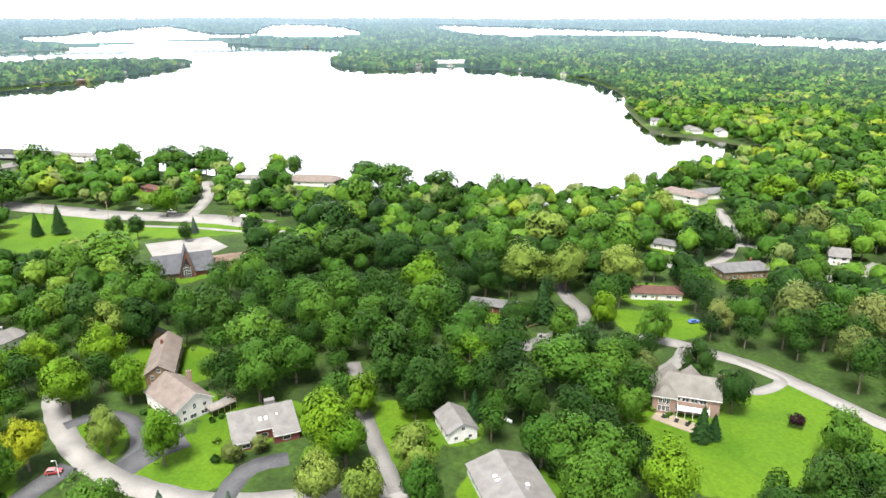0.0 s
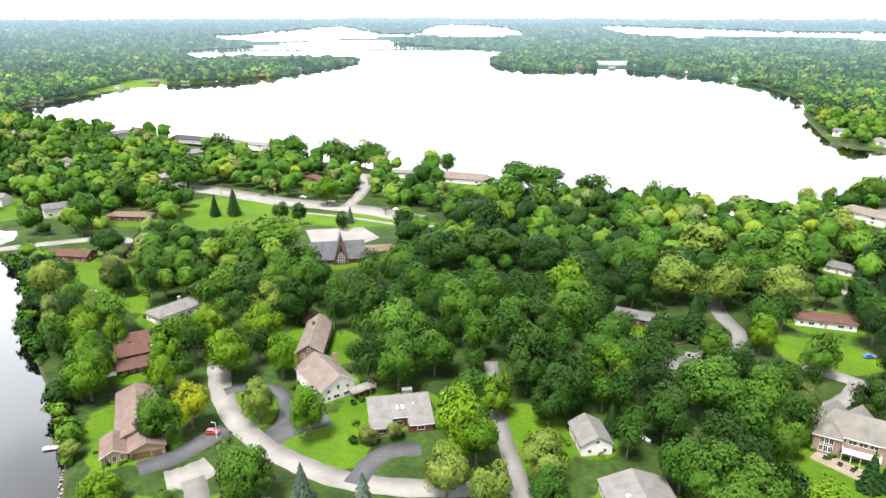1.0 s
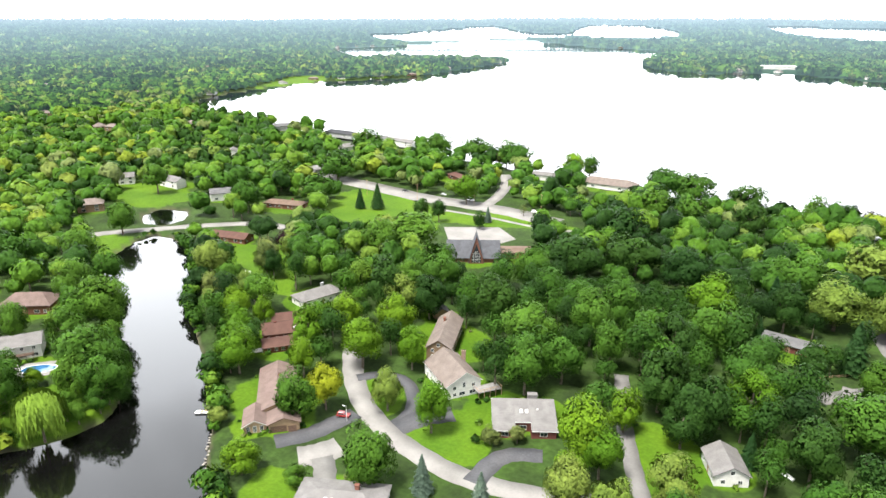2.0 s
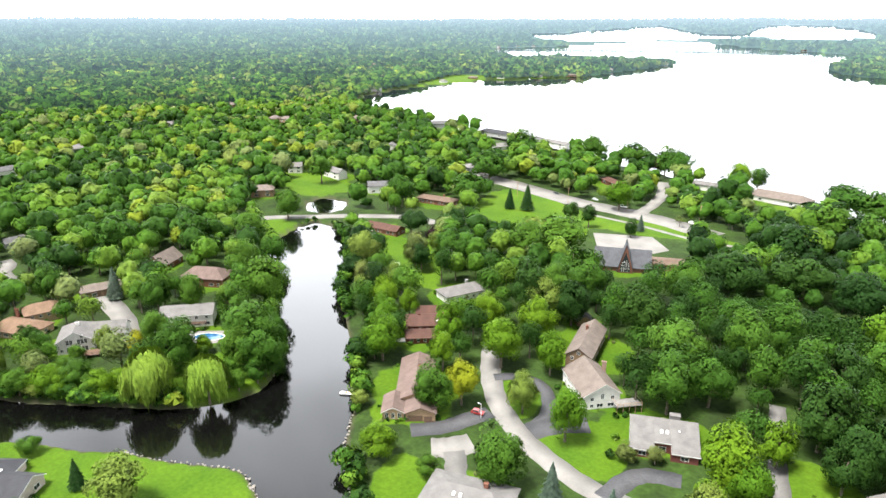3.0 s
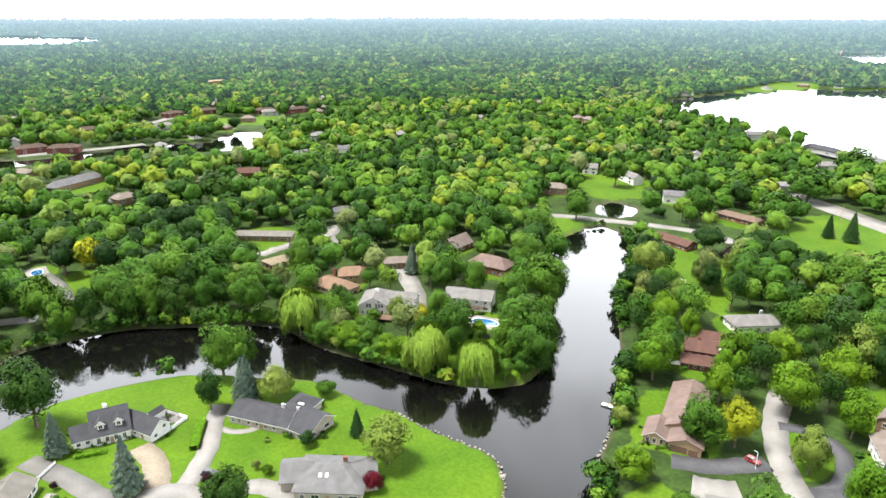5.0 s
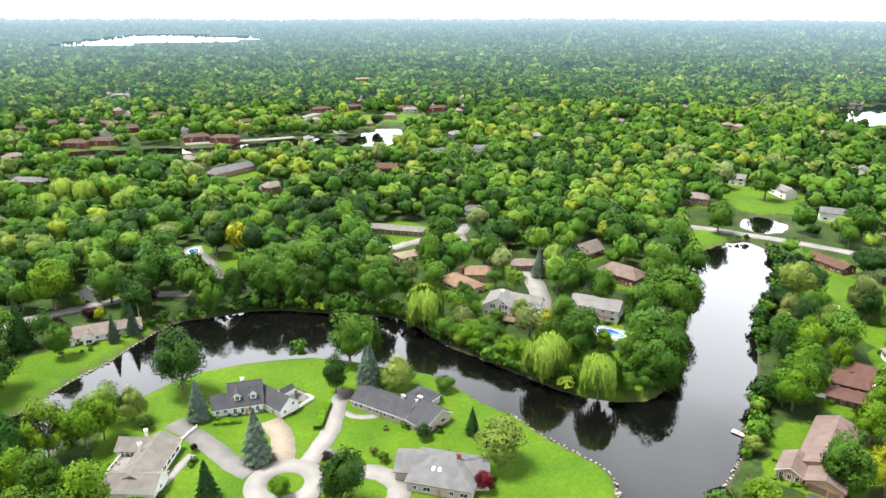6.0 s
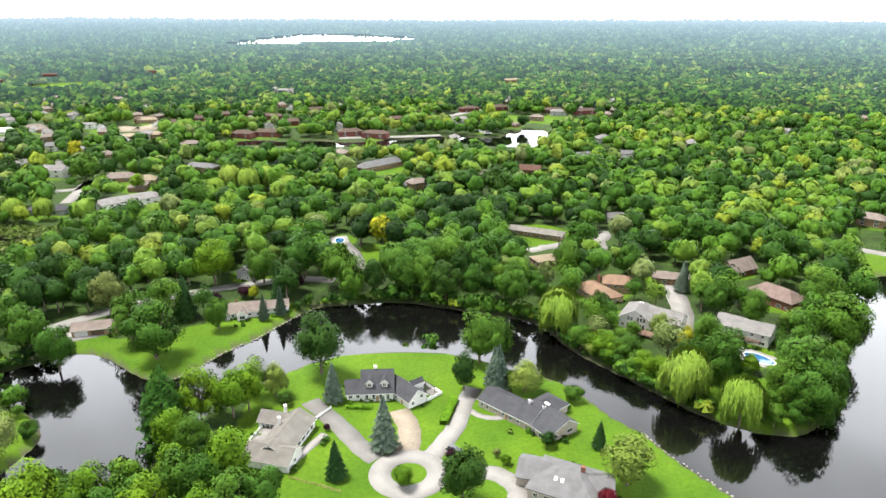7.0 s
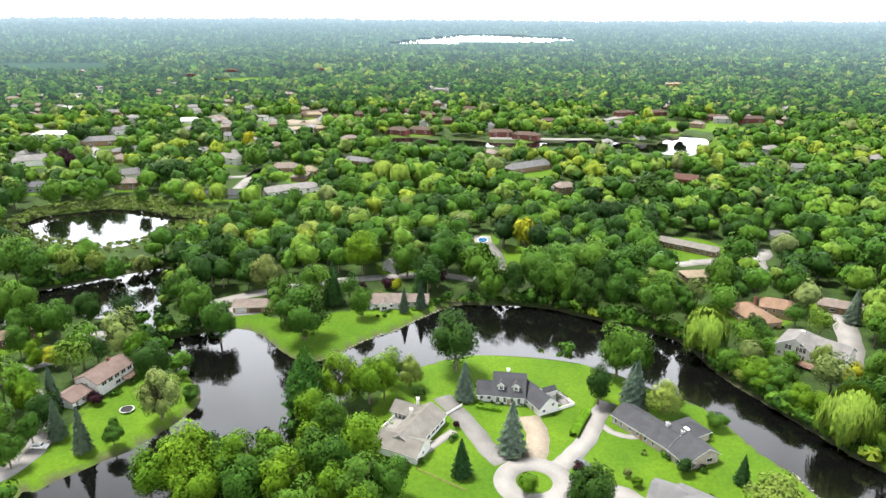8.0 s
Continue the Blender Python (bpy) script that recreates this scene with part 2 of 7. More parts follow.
# ---- the plan: shores and lawns, in metres ----
RIVER_EAST_BANK = [
    (-106, 102), (-114, 107), (-128, 119), (-139, 133), (-148, 144), (-163, 158), (-181, 173), (-203, 191),
    (-221, 206), (-238, 228), (-265, 253), (-291, 270), (-308, 271),
]
RIVER_WEST_BANK = [
    (-309, 253), (-290, 218), (-259, 196), (-235, 179), (-206, 156), (-183, 138), (-175, 126), (-176, 116),
    (-181, 107), (-188, 99), (-200, 91), (-216, 80),
]
INLET_NORTH_BANK = [
    (-206, 87), (-217, 80), (-227, 73), (-239, 67), (-249, 64), (-256, 61), (-264, 54), (-267, 44), (-271, 36),
    (-280, 16), (-285, 1), (-284, -16), (-279, -35), (-266, -45), (-251, -54), (-241, -63), (-228, -71), (-220, -77),
    (-220, -85), (-227, -95), (-237, -106), (-242, -117), (-239, -126), (-234, -133),
]
COVE_WEST_BANK = [
    (-225, -143), (-211, -132), (-202, -119), (-194, -111), (-186, -106), (-173, -108), (-162, -112), (-156, -115),
    (-147, -122), (-137, -128), (-129, -129),
]
COVE_EAST_BANK = [
    (-138, -74), (-149, -72), (-164, -74), (-176, -62), (-191, -62), (-203, -55), (-214, -46), (-228, -32),
    (-235, -18), (-237, -1), (-235, 18), (-227, 35), (-221, 43), (-216, 52), (-209, 60), (-198, 66), (-187, 71),
]
INLET_SOUTH_BANK = [
    (-179, 77), (-164, 83), (-153, 89), (-144, 93), (-135, 91), (-123, 84),
]
CHANNEL_SHORE = [
    (-223, -138), (-245, -156), (-301, -181), (-293, -197), (-278, -214), (-262, -231), (-250, -236), (-229, -218),
    (-236, -207), (-243, -197), (-241, -180), (-244, -165), (-234, -154), (-222, -145),
]
MARSH_POND_SHORE = [
    (-353, -316), (-337, -289), (-325, -248), (-331, -228), (-349, -221), (-369, -222), (-385, -204), (-392, -236),
    (-399, -256), (-399, -280), (-385, -307),
]
MILL_POND_SHORE = [
    (-337, 288), (-325, 288), (-318, 300), (-330, 318), (-348, 315), (-350, 302),
]
TOWN_POND_SHORE = [
    (-764, 168), (-758, 128), (-721, 107), (-724, 35), (-703, -36), (-711, -163), (-692, -173), (-673, -78),
    (-682, -1), (-686, 56), (-668, 111), (-676, 144),
]
LAKE_NEAR_SHORE = [
    (-708, 708), (-625, 662), (-541, 644), (-455, 620), (-391, 591), (-332, 580), (-423, 621), (-305, 571),
    (-223, 545), (-146, 517), (-94, 491), (-55, 481), (-17, 465), (25, 443), (67, 443), (121, 465), (169, 504),
    (229, 559), (292, 623),
]
LAKE_EAST_SHORE = [
    (291, 664), (265, 699), (230, 738), (236, 840), (254, 960), (287, 1118), (288, 1289), (255, 1462), (127, 1650),
    (-19, 1703), (-140, 1666), (-263, 1780), (-337, 2093), (-331, 2381),
]
LAKE_FAR_SHORE = [
    (-398, 2711), (-546, 2806), (-940, 3077), (-1184, 3074), (-1280, 2957), (-1388, 2747), (-1464, 2609),
    (-1529, 2444), (-1535, 2280), (-1191, 1928), (-1078, 2040), (-853, 2058), (-762, 2074), (-696, 1967), (-660, 1823),
    (-667, 1587), (-678, 1292), (-745, 1191), (-794, 1092), (-802, 920), (-777, 796),
]
NORTH_LAKE_SHORE = [
    (-1784, 3023), (-1501, 2933), (-1270, 3051), (-1022, 3359), (-869, 3492), (-661, 3417), (-422, 3699), (-620, 4268),
    (-936, 4498), (-1040, 4200), (-988, 3743), (-1067, 3606), (-1304, 3758), (-1571, 4118), (-1718, 3725),
    (-1801, 3326), (-1896, 3218),
]
EAST_LAKE_SHORE = [
    (-32, 4470), (49, 3925), (326, 3559), (756, 3593), (1106, 3356), (1311, 2916), (1616, 2587), (1767, 2365),
    (1967, 2642), (1859, 2989), (1625, 3333), (1428, 3500), (1300, 3868), (981, 3933), (392, 4296),
]
WEST_LAKE_SHORE = [
    (-3109, -749), (-3109, -546), (-3242, -367), (-3320, -116), (-3389, 96), (-3631, -12), (-3756, -424),
    (-3469, -634),
]
LAWN_COURT = [
    (-154, -42), (-175, -48), (-206, -46), (-227, -36), (-237, -16), (-234, 18), (-227, 39), (-221, 55), (-211, 64),
    (-198, 70), (-186, 76), (-169, 86), (-149, 98), (-140, 99), (-122, 90), (-112, 56), (-128, -12),
]
LAWN_BRICK = [
    (60, 198), (65, 184), (85, 201), (104, 201), (119, 205), (125, 188), (133, 175), (128, 159), (100, 154), (83, 143),
    (63, 152), (55, 169),
]
LAWN_MEADOW = [
    (-248, 264), (-236, 284), (-218, 280), (-201, 260), (-183, 230), (-198, 230), (-218, 232),
]
LAWN_ROADSIDE = [
    (-265, 403), (-235, 414), (-184, 389), (-143, 394), (-104, 389), (-89, 384), (-120, 371), (-167, 360), (-166, 343),
    (-216, 326), (-243, 344),
]
LAWN_GREYHOUSE = [
    (-86, 156), (-84, 168), (-71, 175), (-59, 163), (-60, 151), (-74, 148),
]
LAWN_ISLAND = [
    (-111, 177), (-107, 188), (-98, 181), (-92, 168), (-96, 161), (-105, 167),
]
LAWN_LANE = [
    (-23, 190), (-9, 192), (-0, 178), (-5, 156), (-13, 153),
]
LAWN_POINT = [
    (-172, 118), (-177, 135), (-195, 142), (-209, 128), (-208, 111), (-189, 102), (-179, 109),
]
LAWN_MILL = [
    (-418, 338), (-406, 364), (-360, 354), (-346, 332), (-372, 306),
]
LAWN_DAM = [
    (-337, 249), (-317, 263), (-301, 242), (-284, 215), (-304, 224),
]
LAWN_FRENCH = [
    (-246, -126), (-252, -111), (-250, -88), (-263, -82), (-271, -49), (-281, -35), (-278, -33), (-264, -45),
    (-250, -54), (-239, -63), (-227, -71), (-218, -77), (-219, -85), (-226, -94), (-235, -105), (-241, -116),
]
LAWN_WEST = [
    (-132, -134), (-147, -147), (-164, -138), (-187, -138), (-202, -120), (-192, -111), (-184, -106), (-172, -108),
    (-156, -115), (-137, -128),
]
LAWN_WOODEDGE = [
    (74, 266), (105, 260), (100, 239), (73, 244),
]
LAWN_NORTHWEST = [
    (-360, -322), (-390, -331), (-423, -300), (-435, -277), (-410, -234), (-404, -191), (-387, -194), (-395, -257),
    (-381, -303),
]
LAWN_GOLF = [
    (-1250, -653), (-1344, -634), (-1403, -561), (-1324, -541), (-1224, -611),
]
LAWN_FIELD = [
    (-1647, -1437), (-1647, -1338), (-1707, -1185), (-1491, -1038), (-1428, -1162), (-1472, -1286),
]
LAWN_POOLHOUSE = [
    (-360, -19), (-362, -5), (-327, -2), (-317, -11),
]
LAWN_VALLEY = [
    (-378, 76), (-383, 100), (-368, 97), (-360, 83),
]
LAWN_GARDEN = [
    (-112, 114), (-111, 127), (-99, 123), (-94, 112), (-102, 104),
]
LAWN_SHORE = [
    (-806, 941), (-905, 1242), (-805, 1183), (-793, 1090), (-811, 1010),
]
LAWN_PARK = [
    (-882, 129), (-863, 220), (-797, 211), (-827, 135),
]


def spline(points, closed=False, steps=5):
    """A smooth line through plan points."""
    p = np.array(points, float)
    n = len(p)
    out = []
    for i in range(n if closed else n - 1):
        if closed:
            a, b, c, d = p[(i - 1) % n], p[i], p[(i + 1) % n], p[(i + 2) % n]
        else:
            a, b, c, d = p[max(i - 1, 0)], p[i], p[i + 1], p[min(i + 2, n - 1)]
        for k in range(steps):
            t = k / steps
            out.append(0.5 * (2 * b + (c - a) * t + (2 * a - 5 * b + 4 * c - d) * t * t + (3 * b - a - 3 * c + d) * t ** 3))
    if not closed:
        out.append(p[-1])
    return np.array(out)


def inside_by(points, shore):
    """How far plan points lie inside a closed line: metres, minus outside."""
    x, y = points[:, 0], points[:, 1]
    near, odd = np.full(len(points), 1e9), np.zeros(len(points), bool)
    for (ax, ay), (bx, by) in zip(shore, np.roll(shore, -1, 0)):
        dx, dy = bx - ax, by - ay
        t = np.clip(((x - ax) * dx + (y - ay) * dy) / max(dx * dx + dy * dy, 1e-9), 0, 1)
        near = np.minimum(near, (x - ax - t * dx) ** 2 + (y - ay - t * dy) ** 2)
        if ay != by:
            odd ^= ((ay > y) != (by > y)) & (x < ax + (y - ay) * dx / dy)
    return np.where(odd, 1, -1) * np.sqrt(near)


river = spline(RIVER_EAST_BANK + RIVER_WEST_BANK + INLET_NORTH_BANK + COVE_WEST_BANK + [(-60, -95), (-60, -40)] + COVE_EAST_BANK + INLET_SOUTH_BANK + [(-60, 40), (-60, 75)], True, 4)
SHORES = [river] + [spline(s, True, 4) for s in (CHANNEL_SHORE, MARSH_POND_SHORE, MILL_POND_SHORE, TOWN_POND_SHORE,
          LAKE_NEAR_SHORE + LAKE_EAST_SHORE + LAKE_FAR_SHORE, NORTH_LAKE_SHORE, EAST_LAKE_SHORE, WEST_LAKE_SHORE)]
LAWNS = [spline(s, True, 4) for s in (LAWN_COURT, LAWN_BRICK, LAWN_MEADOW, LAWN_ROADSIDE, LAWN_GREYHOUSE, LAWN_ISLAND, LAWN_LANE, LAWN_POINT, LAWN_MILL, LAWN_DAM, LAWN_FRENCH, LAWN_WEST, LAWN_WOODEDGE, LAWN_NORTHWEST, LAWN_GOLF, LAWN_FIELD, LAWN_POOLHOUSE, LAWN_VALLEY, LAWN_GARDEN, LAWN_SHORE, LAWN_PARK)]


def water_by(p):
    return np.max([inside_by(p, s) for s in SHORES], 0)


def lawn_by(p):
    return np.max([inside_by(p, s) for s in LAWNS], 0)


def smooth(x, a, b):
    t = np.clip((x - a) / (b - a), 0, 1)
    return t * t * (3 - 2 * t)


def level(p):
    """The level of the lakes and the river; the country rises gently in the far distance."""
    r, az = np.hypot(p[:, 0], p[:, 1]), np.arctan2(-p[:, 0], p[:, 1])
    crest = 4 * np.sin(7 * az) + 3 * np.sin(23 * az + 1) + 2 * np.sin(61 * az)
    return 92 * np.clip((r - 3000) / 1900, 0, None) + smooth(r, 4640, 4900) * crest


LAND = 1.5


def mesh_of(name, verts, faces, mat, smooth_faces=False, soft=None):
    """A mesh from arrays; soft: a normal for each face, for foliage that is shaded as rounded masses."""
    me = bpy.data.meshes.new(name)
    verts, faces = np.asarray(verts, np.float32), np.asarray(faces, np.int32)
    k = faces.shape[1]
    me.vertices.add(len(verts))
    me.vertices.foreach_set("co", verts.ravel())
    me.loops.add(faces.size)
    me.loops.foreach_set("vertex_index", faces.ravel())
    me.polygons.add(len(faces))
    me.polygons.foreach_set("loop_start", np.arange(0, faces.size, k, dtype=np.int32))
    me.update(calc_edges=True)
    if smooth_faces:
        me.polygons.foreach_set("use_smooth", np.ones(len(faces), bool))
    me.materials.append(MATS[mat])
    if soft is not None:
        me.polygons.foreach_set("use_smooth", np.ones(len(faces), bool))
        a = me.attributes.new("custom_normal", "FLOAT_VECTOR", "POINT")
        a.data.foreach_set("vector", (soft if len(soft) == len(verts) else np.repeat(soft, k, 0)).astype(np.float32).ravel())
        me.update()
    return me


# ---- ground and water: rings of cells round the spot over which the camera hangs ----
turns = np.radians(np.r_[np.arange(-42, 142, 0.33), np.arange(142, 318, 4.0)])
rings = [0.05, 20.0, 60.0, 100.0, 130.0]
while rings[-1] < 4930:
    rings.append(rings[-1] * (1.019 if rings[-1] < 900 else 1.035))
rings = np.array(rings)
A, R = np.meshgrid(turns, rings)
flat = np.c_[(-np.sin(A) * R).ravel(), (np.cos(A) * R).ravel()]
wet = water_by(flat)
height = level(flat)
ground_z = height + np.where(wet < 0, LAND * smooth(-wet, 0, 2.5), -np.minimum(wet * 0.5, 1.5))
rows_n, cols = len(rings), len(turns)
i, j = np.meshgrid(np.arange(rows_n - 1), np.arange(cols), indexing="ij")
quads = np.stack([i * cols + j, (i + 1) * cols + j, (i + 1) * cols + (j + 1) % cols, i * cols + (j + 1) % cols], -1).reshape(-1, 4)
ground_mesh = mesh_of("ground", np.c_[flat, ground_z], quads, "ground", True)
ground_mesh.attributes.new("bank", "FLOAT", "POINT").data.foreach_set("value", (smooth(wet, -1.3, -0.3) * (R.ravel() < 1200)).astype(np.float32))
# ground past 1500 m takes the material with the painted haze
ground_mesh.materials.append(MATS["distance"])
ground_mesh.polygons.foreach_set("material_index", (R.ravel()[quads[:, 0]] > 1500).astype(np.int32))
tagged(new("ground", ground_mesh), "grassy ground with lawns, woodland floor and muddy banks", "ground", kind="structure")
part_turns = np.radians(np.arange(0, 360, 3.0))
part_rings = np.r_[0.05, 20, np.arange(200, 2700, 250), np.arange(2700, 4800, 300)]
A2, R2 = np.meshgrid(part_turns, part_rings)
flat2 = np.c_[(-np.sin(A2) * R2).ravel(), (np.cos(A2) * R2).ravel()]
i, j = np.meshgrid(np.arange(len(part_rings) - 1), np.arange(120), indexing="ij")
quads2 = np.stack([i * 120 + j, (i + 1) * 120 + j, (i + 1) * 120 + (j + 1) % 120, i * 120 + (j + 1) % 120], -1).reshape(-1, 4)
tagged(new("water", mesh_of("water", np.c_[flat2, level(flat2)], quads2, "water", True)), "calm dark water reflecting a white sky", "water", kind="structure")


# ---- roads ----
ROAD_LINES = []


def road(name, label, width, mat, points):
    line = spline(points, False, 6)
    ROAD_LINES.append((line, width))
    side = np.gradient(line, axis=0)
    side = np.c_[-side[:, 1], side[:, 0]] / np.linalg.norm(side, axis=1)[:, None]
    n = len(line)
    wob = 1 + 0.05 * np.sin(np.arange(n) * 1.7)[:, None]
    left, right = line + side * width / 2 * wob, line - side * width / 2 * wob
    base = level(line)[:, None] + LAND
    top = 0.06 + 0.01 * (len(ROAD_LINES) % 5)
    v = np.concatenate([np.c_[left, base + top], np.c_[right, base + top], np.c_[left, base - 0.3], np.c_[right, base - 0.3]])
    k = np.arange(n - 1)
    f = np.concatenate([np.c_[k, k + n, k + n + 1, k + 1], np.c_[k, k + 1, k + 2 * n + 1, k + 2 * n], np.c_[k + n, k + 3 * n, k + 3 * n + 1, k + n + 1]])
    return tagged(new(name, mesh_of(name, v, f, mat)), label, "road", kind="structure")


road('road', 'grey asphalt court road with worn edges', 7.3, 'pale', [(-131.4, 202.3), (-123.4, 188.7), (-113.9, 175.5), (-101.9, 163.2), (-88.2, 154.2), (-74.3, 148.3), (-59.2, 144.8), (-41.8, 145.8), (-23.0, 149.8), (-8.4, 149.8)])
road('lane', 'narrow grey asphalt lane under the trees', 5.0, 'asphalt', [(-11.8, 148.6), (-16.6, 161.4), (-21.7, 176.3), (-25.9, 190.9), (-28.8, 204.6), (-32.4, 219.8)])
road('road', 'wide pale main road beside the church', 18.2, 'pale', [(-307.1, 438.8), (-249.6, 424.1), (-207.2, 411.4), (-172.0, 407.7), (-140.1, 402.4), (-104.9, 391.3)])
road('driveway', 'pale drive from the main road to the lake', 8.4, 'pale', [(-158.5, 409.3), (-160.1, 439.1), (-167.0, 472.9), (-178.8, 503.7)])
road('path', 'pale strip of pavement along the main road', 3.5, 'pale', [(-183.9, 388.8), (-147.1, 384.7), (-115.2, 377.6), (-87.5, 378.5)])
road('road', 'pale winding lane beside the brick house', 7.0, 'pale', [(138.3, 175.2), (133.1, 183.7), (123.8, 199.8), (113.5, 214.8), (101.5, 225.4), (88.0, 235.5), (76.3, 240.3)])
road('driveway', 'pale concrete drive of the brick house', 5.6, 'pale', [(92.8, 233.6), (87.2, 223.2), (79.4, 214.8), (69.5, 208.0)])
road('driveway', 'pale loop of drive on the lawn', 4.2, 'pale', [(106.0, 221.1), (112.6, 212.8), (115.7, 205.8), (105.7, 199.5), (99.9, 201.3)])
road('road', 'grey woodland road at a bend', 7.0, 'asphalt', [(29.0, 230.7), (44.6, 241.8), (55.0, 253.7), (59.0, 265.0), (55.6, 279.7), (53.5, 298.7)])
road('driveway', 'pale drive between the houses', 6.3, 'pale', [(107.0, 321.8), (128.8, 319.4), (147.5, 334.6), (159.4, 353.1), (171.2, 348.3)])
road('driveway', 'pale drive with parked things', 7.0, 'pale', [(160.0, 378.9), (161.4, 358.0), (171.1, 390.2), (178.7, 428.0)])
road('driveway', 'pale concrete drive', 8.4, 'pale', [(179.3, 302.5), (194.1, 304.7), (220.8, 322.0)])
road('driveway', 'pale concrete drive on the point', 9.1, 'pale', [(-314.2, 132.4), (-288.5, 129.8), (-261.9, 123.5), (-244.4, 115.4)])
road('road', 'pale lane through the woods', 7.0, 'pale', [(-353.9, 80.0), (-355.5, 94.2), (-361.6, 112.3), (-370.3, 121.2), (-381.8, 123.1)])
road('road', 'pale causeway road by the dam', 8.4, 'pale', [(-347.3, 243.9), (-335.0, 261.3), (-313.3, 280.6), (-297.0, 294.8), (-269.6, 312.5), (-247.6, 313.5)])
road('driveway', 'dark asphalt drive of the brown house', 7.0, 'dark', [(-117.5, 136.4), (-110.5, 144.0), (-107.0, 152.1), (-103.8, 159.6)])
road('driveway', 'dark asphalt drive loop round an island bed', 4.8, 'dark', [(-89.3, 160.0), (-88.5, 167.8), (-92.4, 177.1), (-99.8, 184.2), (-108.6, 184.5), (-115.3, 178.9)])
road('driveway', 'dark asphalt forecourt of the white house', 8.4, 'dark', [(-88.3, 158.1), (-82.9, 166.4), (-75.8, 172.2)])
road('driveway', 'dark asphalt drive of the grey house', 6.3, 'dark', [(-57.1, 143.7), (-55.4, 154.7), (-51.3, 160.3), (-43.6, 163.0)])
road('driveway', 'pale concrete turning place', 9.8, 'pale', [(-106.8, 133.2), (-102.8, 136.8), (-98.7, 142.5)])
road('driveway', 'grey asphalt drive to the pale-roofed house', 6.3, 'asphalt', [(-93.5, 126.9), (-96.9, 132.1), (-100.6, 136.0)])
road('driveway', 'grey asphalt drive', 6.3, 'asphalt', [(-200.9, -27.0), (-186.2, -16.2), (-174.0, -8.6), (-168.4, -3.8)])
road('driveway', 'beige gravel drive of the white house', 7.0, 'beige', [(-193.8, 2.2), (-185.0, 5.2), (-176.1, 5.4), (-170.6, 4.3)])
road('driveway', 'pale concrete drive', 5.9, 'pale', [(-206.5, 27.8), (-197.0, 23.9), (-184.1, 20.2), (-173.6, 14.7), (-169.3, 12.0)])
road('path', 'curved pale garden path', 2.5, 'pale', [(-192.5, 25.3), (-189.0, 28.2), (-187.5, 33.4), (-189.5, 38.2)])
road('driveway', 'pale concrete drive and forecourt', 6.3, 'pale', [(-159.7, 15.4), (-160.8, 26.6), (-157.0, 32.3), (-151.5, 34.5), (-145.1, 32.0)])
road('road', 'grey asphalt road leaving the turning circle', 8.4, 'asphalt', [(-152.1, 4.7), (-146.6, 4.7), (-140.5, 4.6)])
road('path', 'pale garden path with planting', 2.8, 'pale', [(-166.0, -29.5), (-173.6, -25.0), (-181.8, -20.1)])
road('road', 'pale road behind the inlet', 7.0, 'pale', [(-257.7, -143.3), (-271.0, -129.7), (-286.6, -111.5), (-297.2, -92.7), (-305.3, -72.4), (-312.5, -48.4), (-309.8, -28.5)])
road('driveway', 'pale gravel forecourt', 9.8, 'pale', [(-252.0, -133.9), (-255.7, -122.7), (-260.7, -114.6)])
road('road', 'pale road along the west shore', 7.0, 'pale', [(-180.3, -179.8), (-195.8, -177.4), (-207.6, -170.4), (-223.3, -172.2), (-222.2, -158.0)])
road('driveway', 'pale loop of drive', 7.0, 'pale', [(-194.5, -190.1), (-182.3, -167.6), (-170.0, -152.0), (-159.0, -142.5), (-148.5, -139.5), (-136.0, -142.0)])
road('driveway', 'grey drive of the pool house', 7.0, 'asphalt', [(-368.2, -28.8), (-345.3, -20.5), (-324.3, -17.3)])
road('road', 'pale drive in the hamlet', 8.4, 'pale', [(-495.4, -246.8), (-504.2, -231.9), (-529.7, -233.5), (-462.1, -221.8)])
road('road', 'pale drive in the hamlet', 9.8, 'pale', [(-580.5, -447.6), (-592.3, -432.4), (-537.5, -385.6), (-520.2, -386.8)])
road('road', 'pale lane through the woods', 7.0, 'pale', [(-348.2, 72.6), (-359.0, 94.3), (-368.7, 113.7), (-355.5, 114.5), (-338.5, 111.4)])
road('road', 'bare pale building ground', 35.0, 'beige', [(-793.0, -318.4), (-784.9, -286.8), (-817.1, -269.4)])
road('road', 'pale distant street', 12.6, 'pale', [(-717.3, -59.7), (-722.0, -0.9), (-730.9, 47.4)])
road('road', 'pale distant street', 12.6, 'pale', [(-835.3, 39.8), (-884.1, 70.9), (-938.7, 113.7)])



rng = np.random.default_rng(7)
rng0 = np.random.default_rng(3)


# ---- building blocks for things ----
def unit(v):
    return v / np.maximum(np.linalg.norm(v, axis=-1), 1e-6)[..., None]


def leaves(centres, normals, size, soft):
    """Leaf clumps: one uneven three-cornered spray for each centre, lying across its normal."""
    n = len(centres)
    normals = normals / np.maximum(np.linalg.norm(normals, axis=1), 1e-6)[:, None]
    a = np.cross(normals, rng.normal(size=(n, 3)))
    a /= np.maximum(np.linalg.norm(a, axis=1), 1e-6)[:, None]
    b = np.cross(normals, a)
    size = size * rng.uniform(0.6, 1.4, n)
    c = []
    for turn in (0.0, 2.1, 4.2):
        w = turn + rng.uniform(-0.4, 0.4, n)
        q = size * rng.uniform(0.4, 0.75, n)
        c.append(centres + a * (q * np.cos(w))[:, None] + b * (q * np.sin(w))[:, None] - normals * (size * rng.uniform(0.0, 0.25, n))[:, None])
    return np.stack(c, 1).reshape(-1, 3), np.arange(3 * n).reshape(-1, 3), unit(soft + rng.normal(size=(n, 3)) * 0.13)


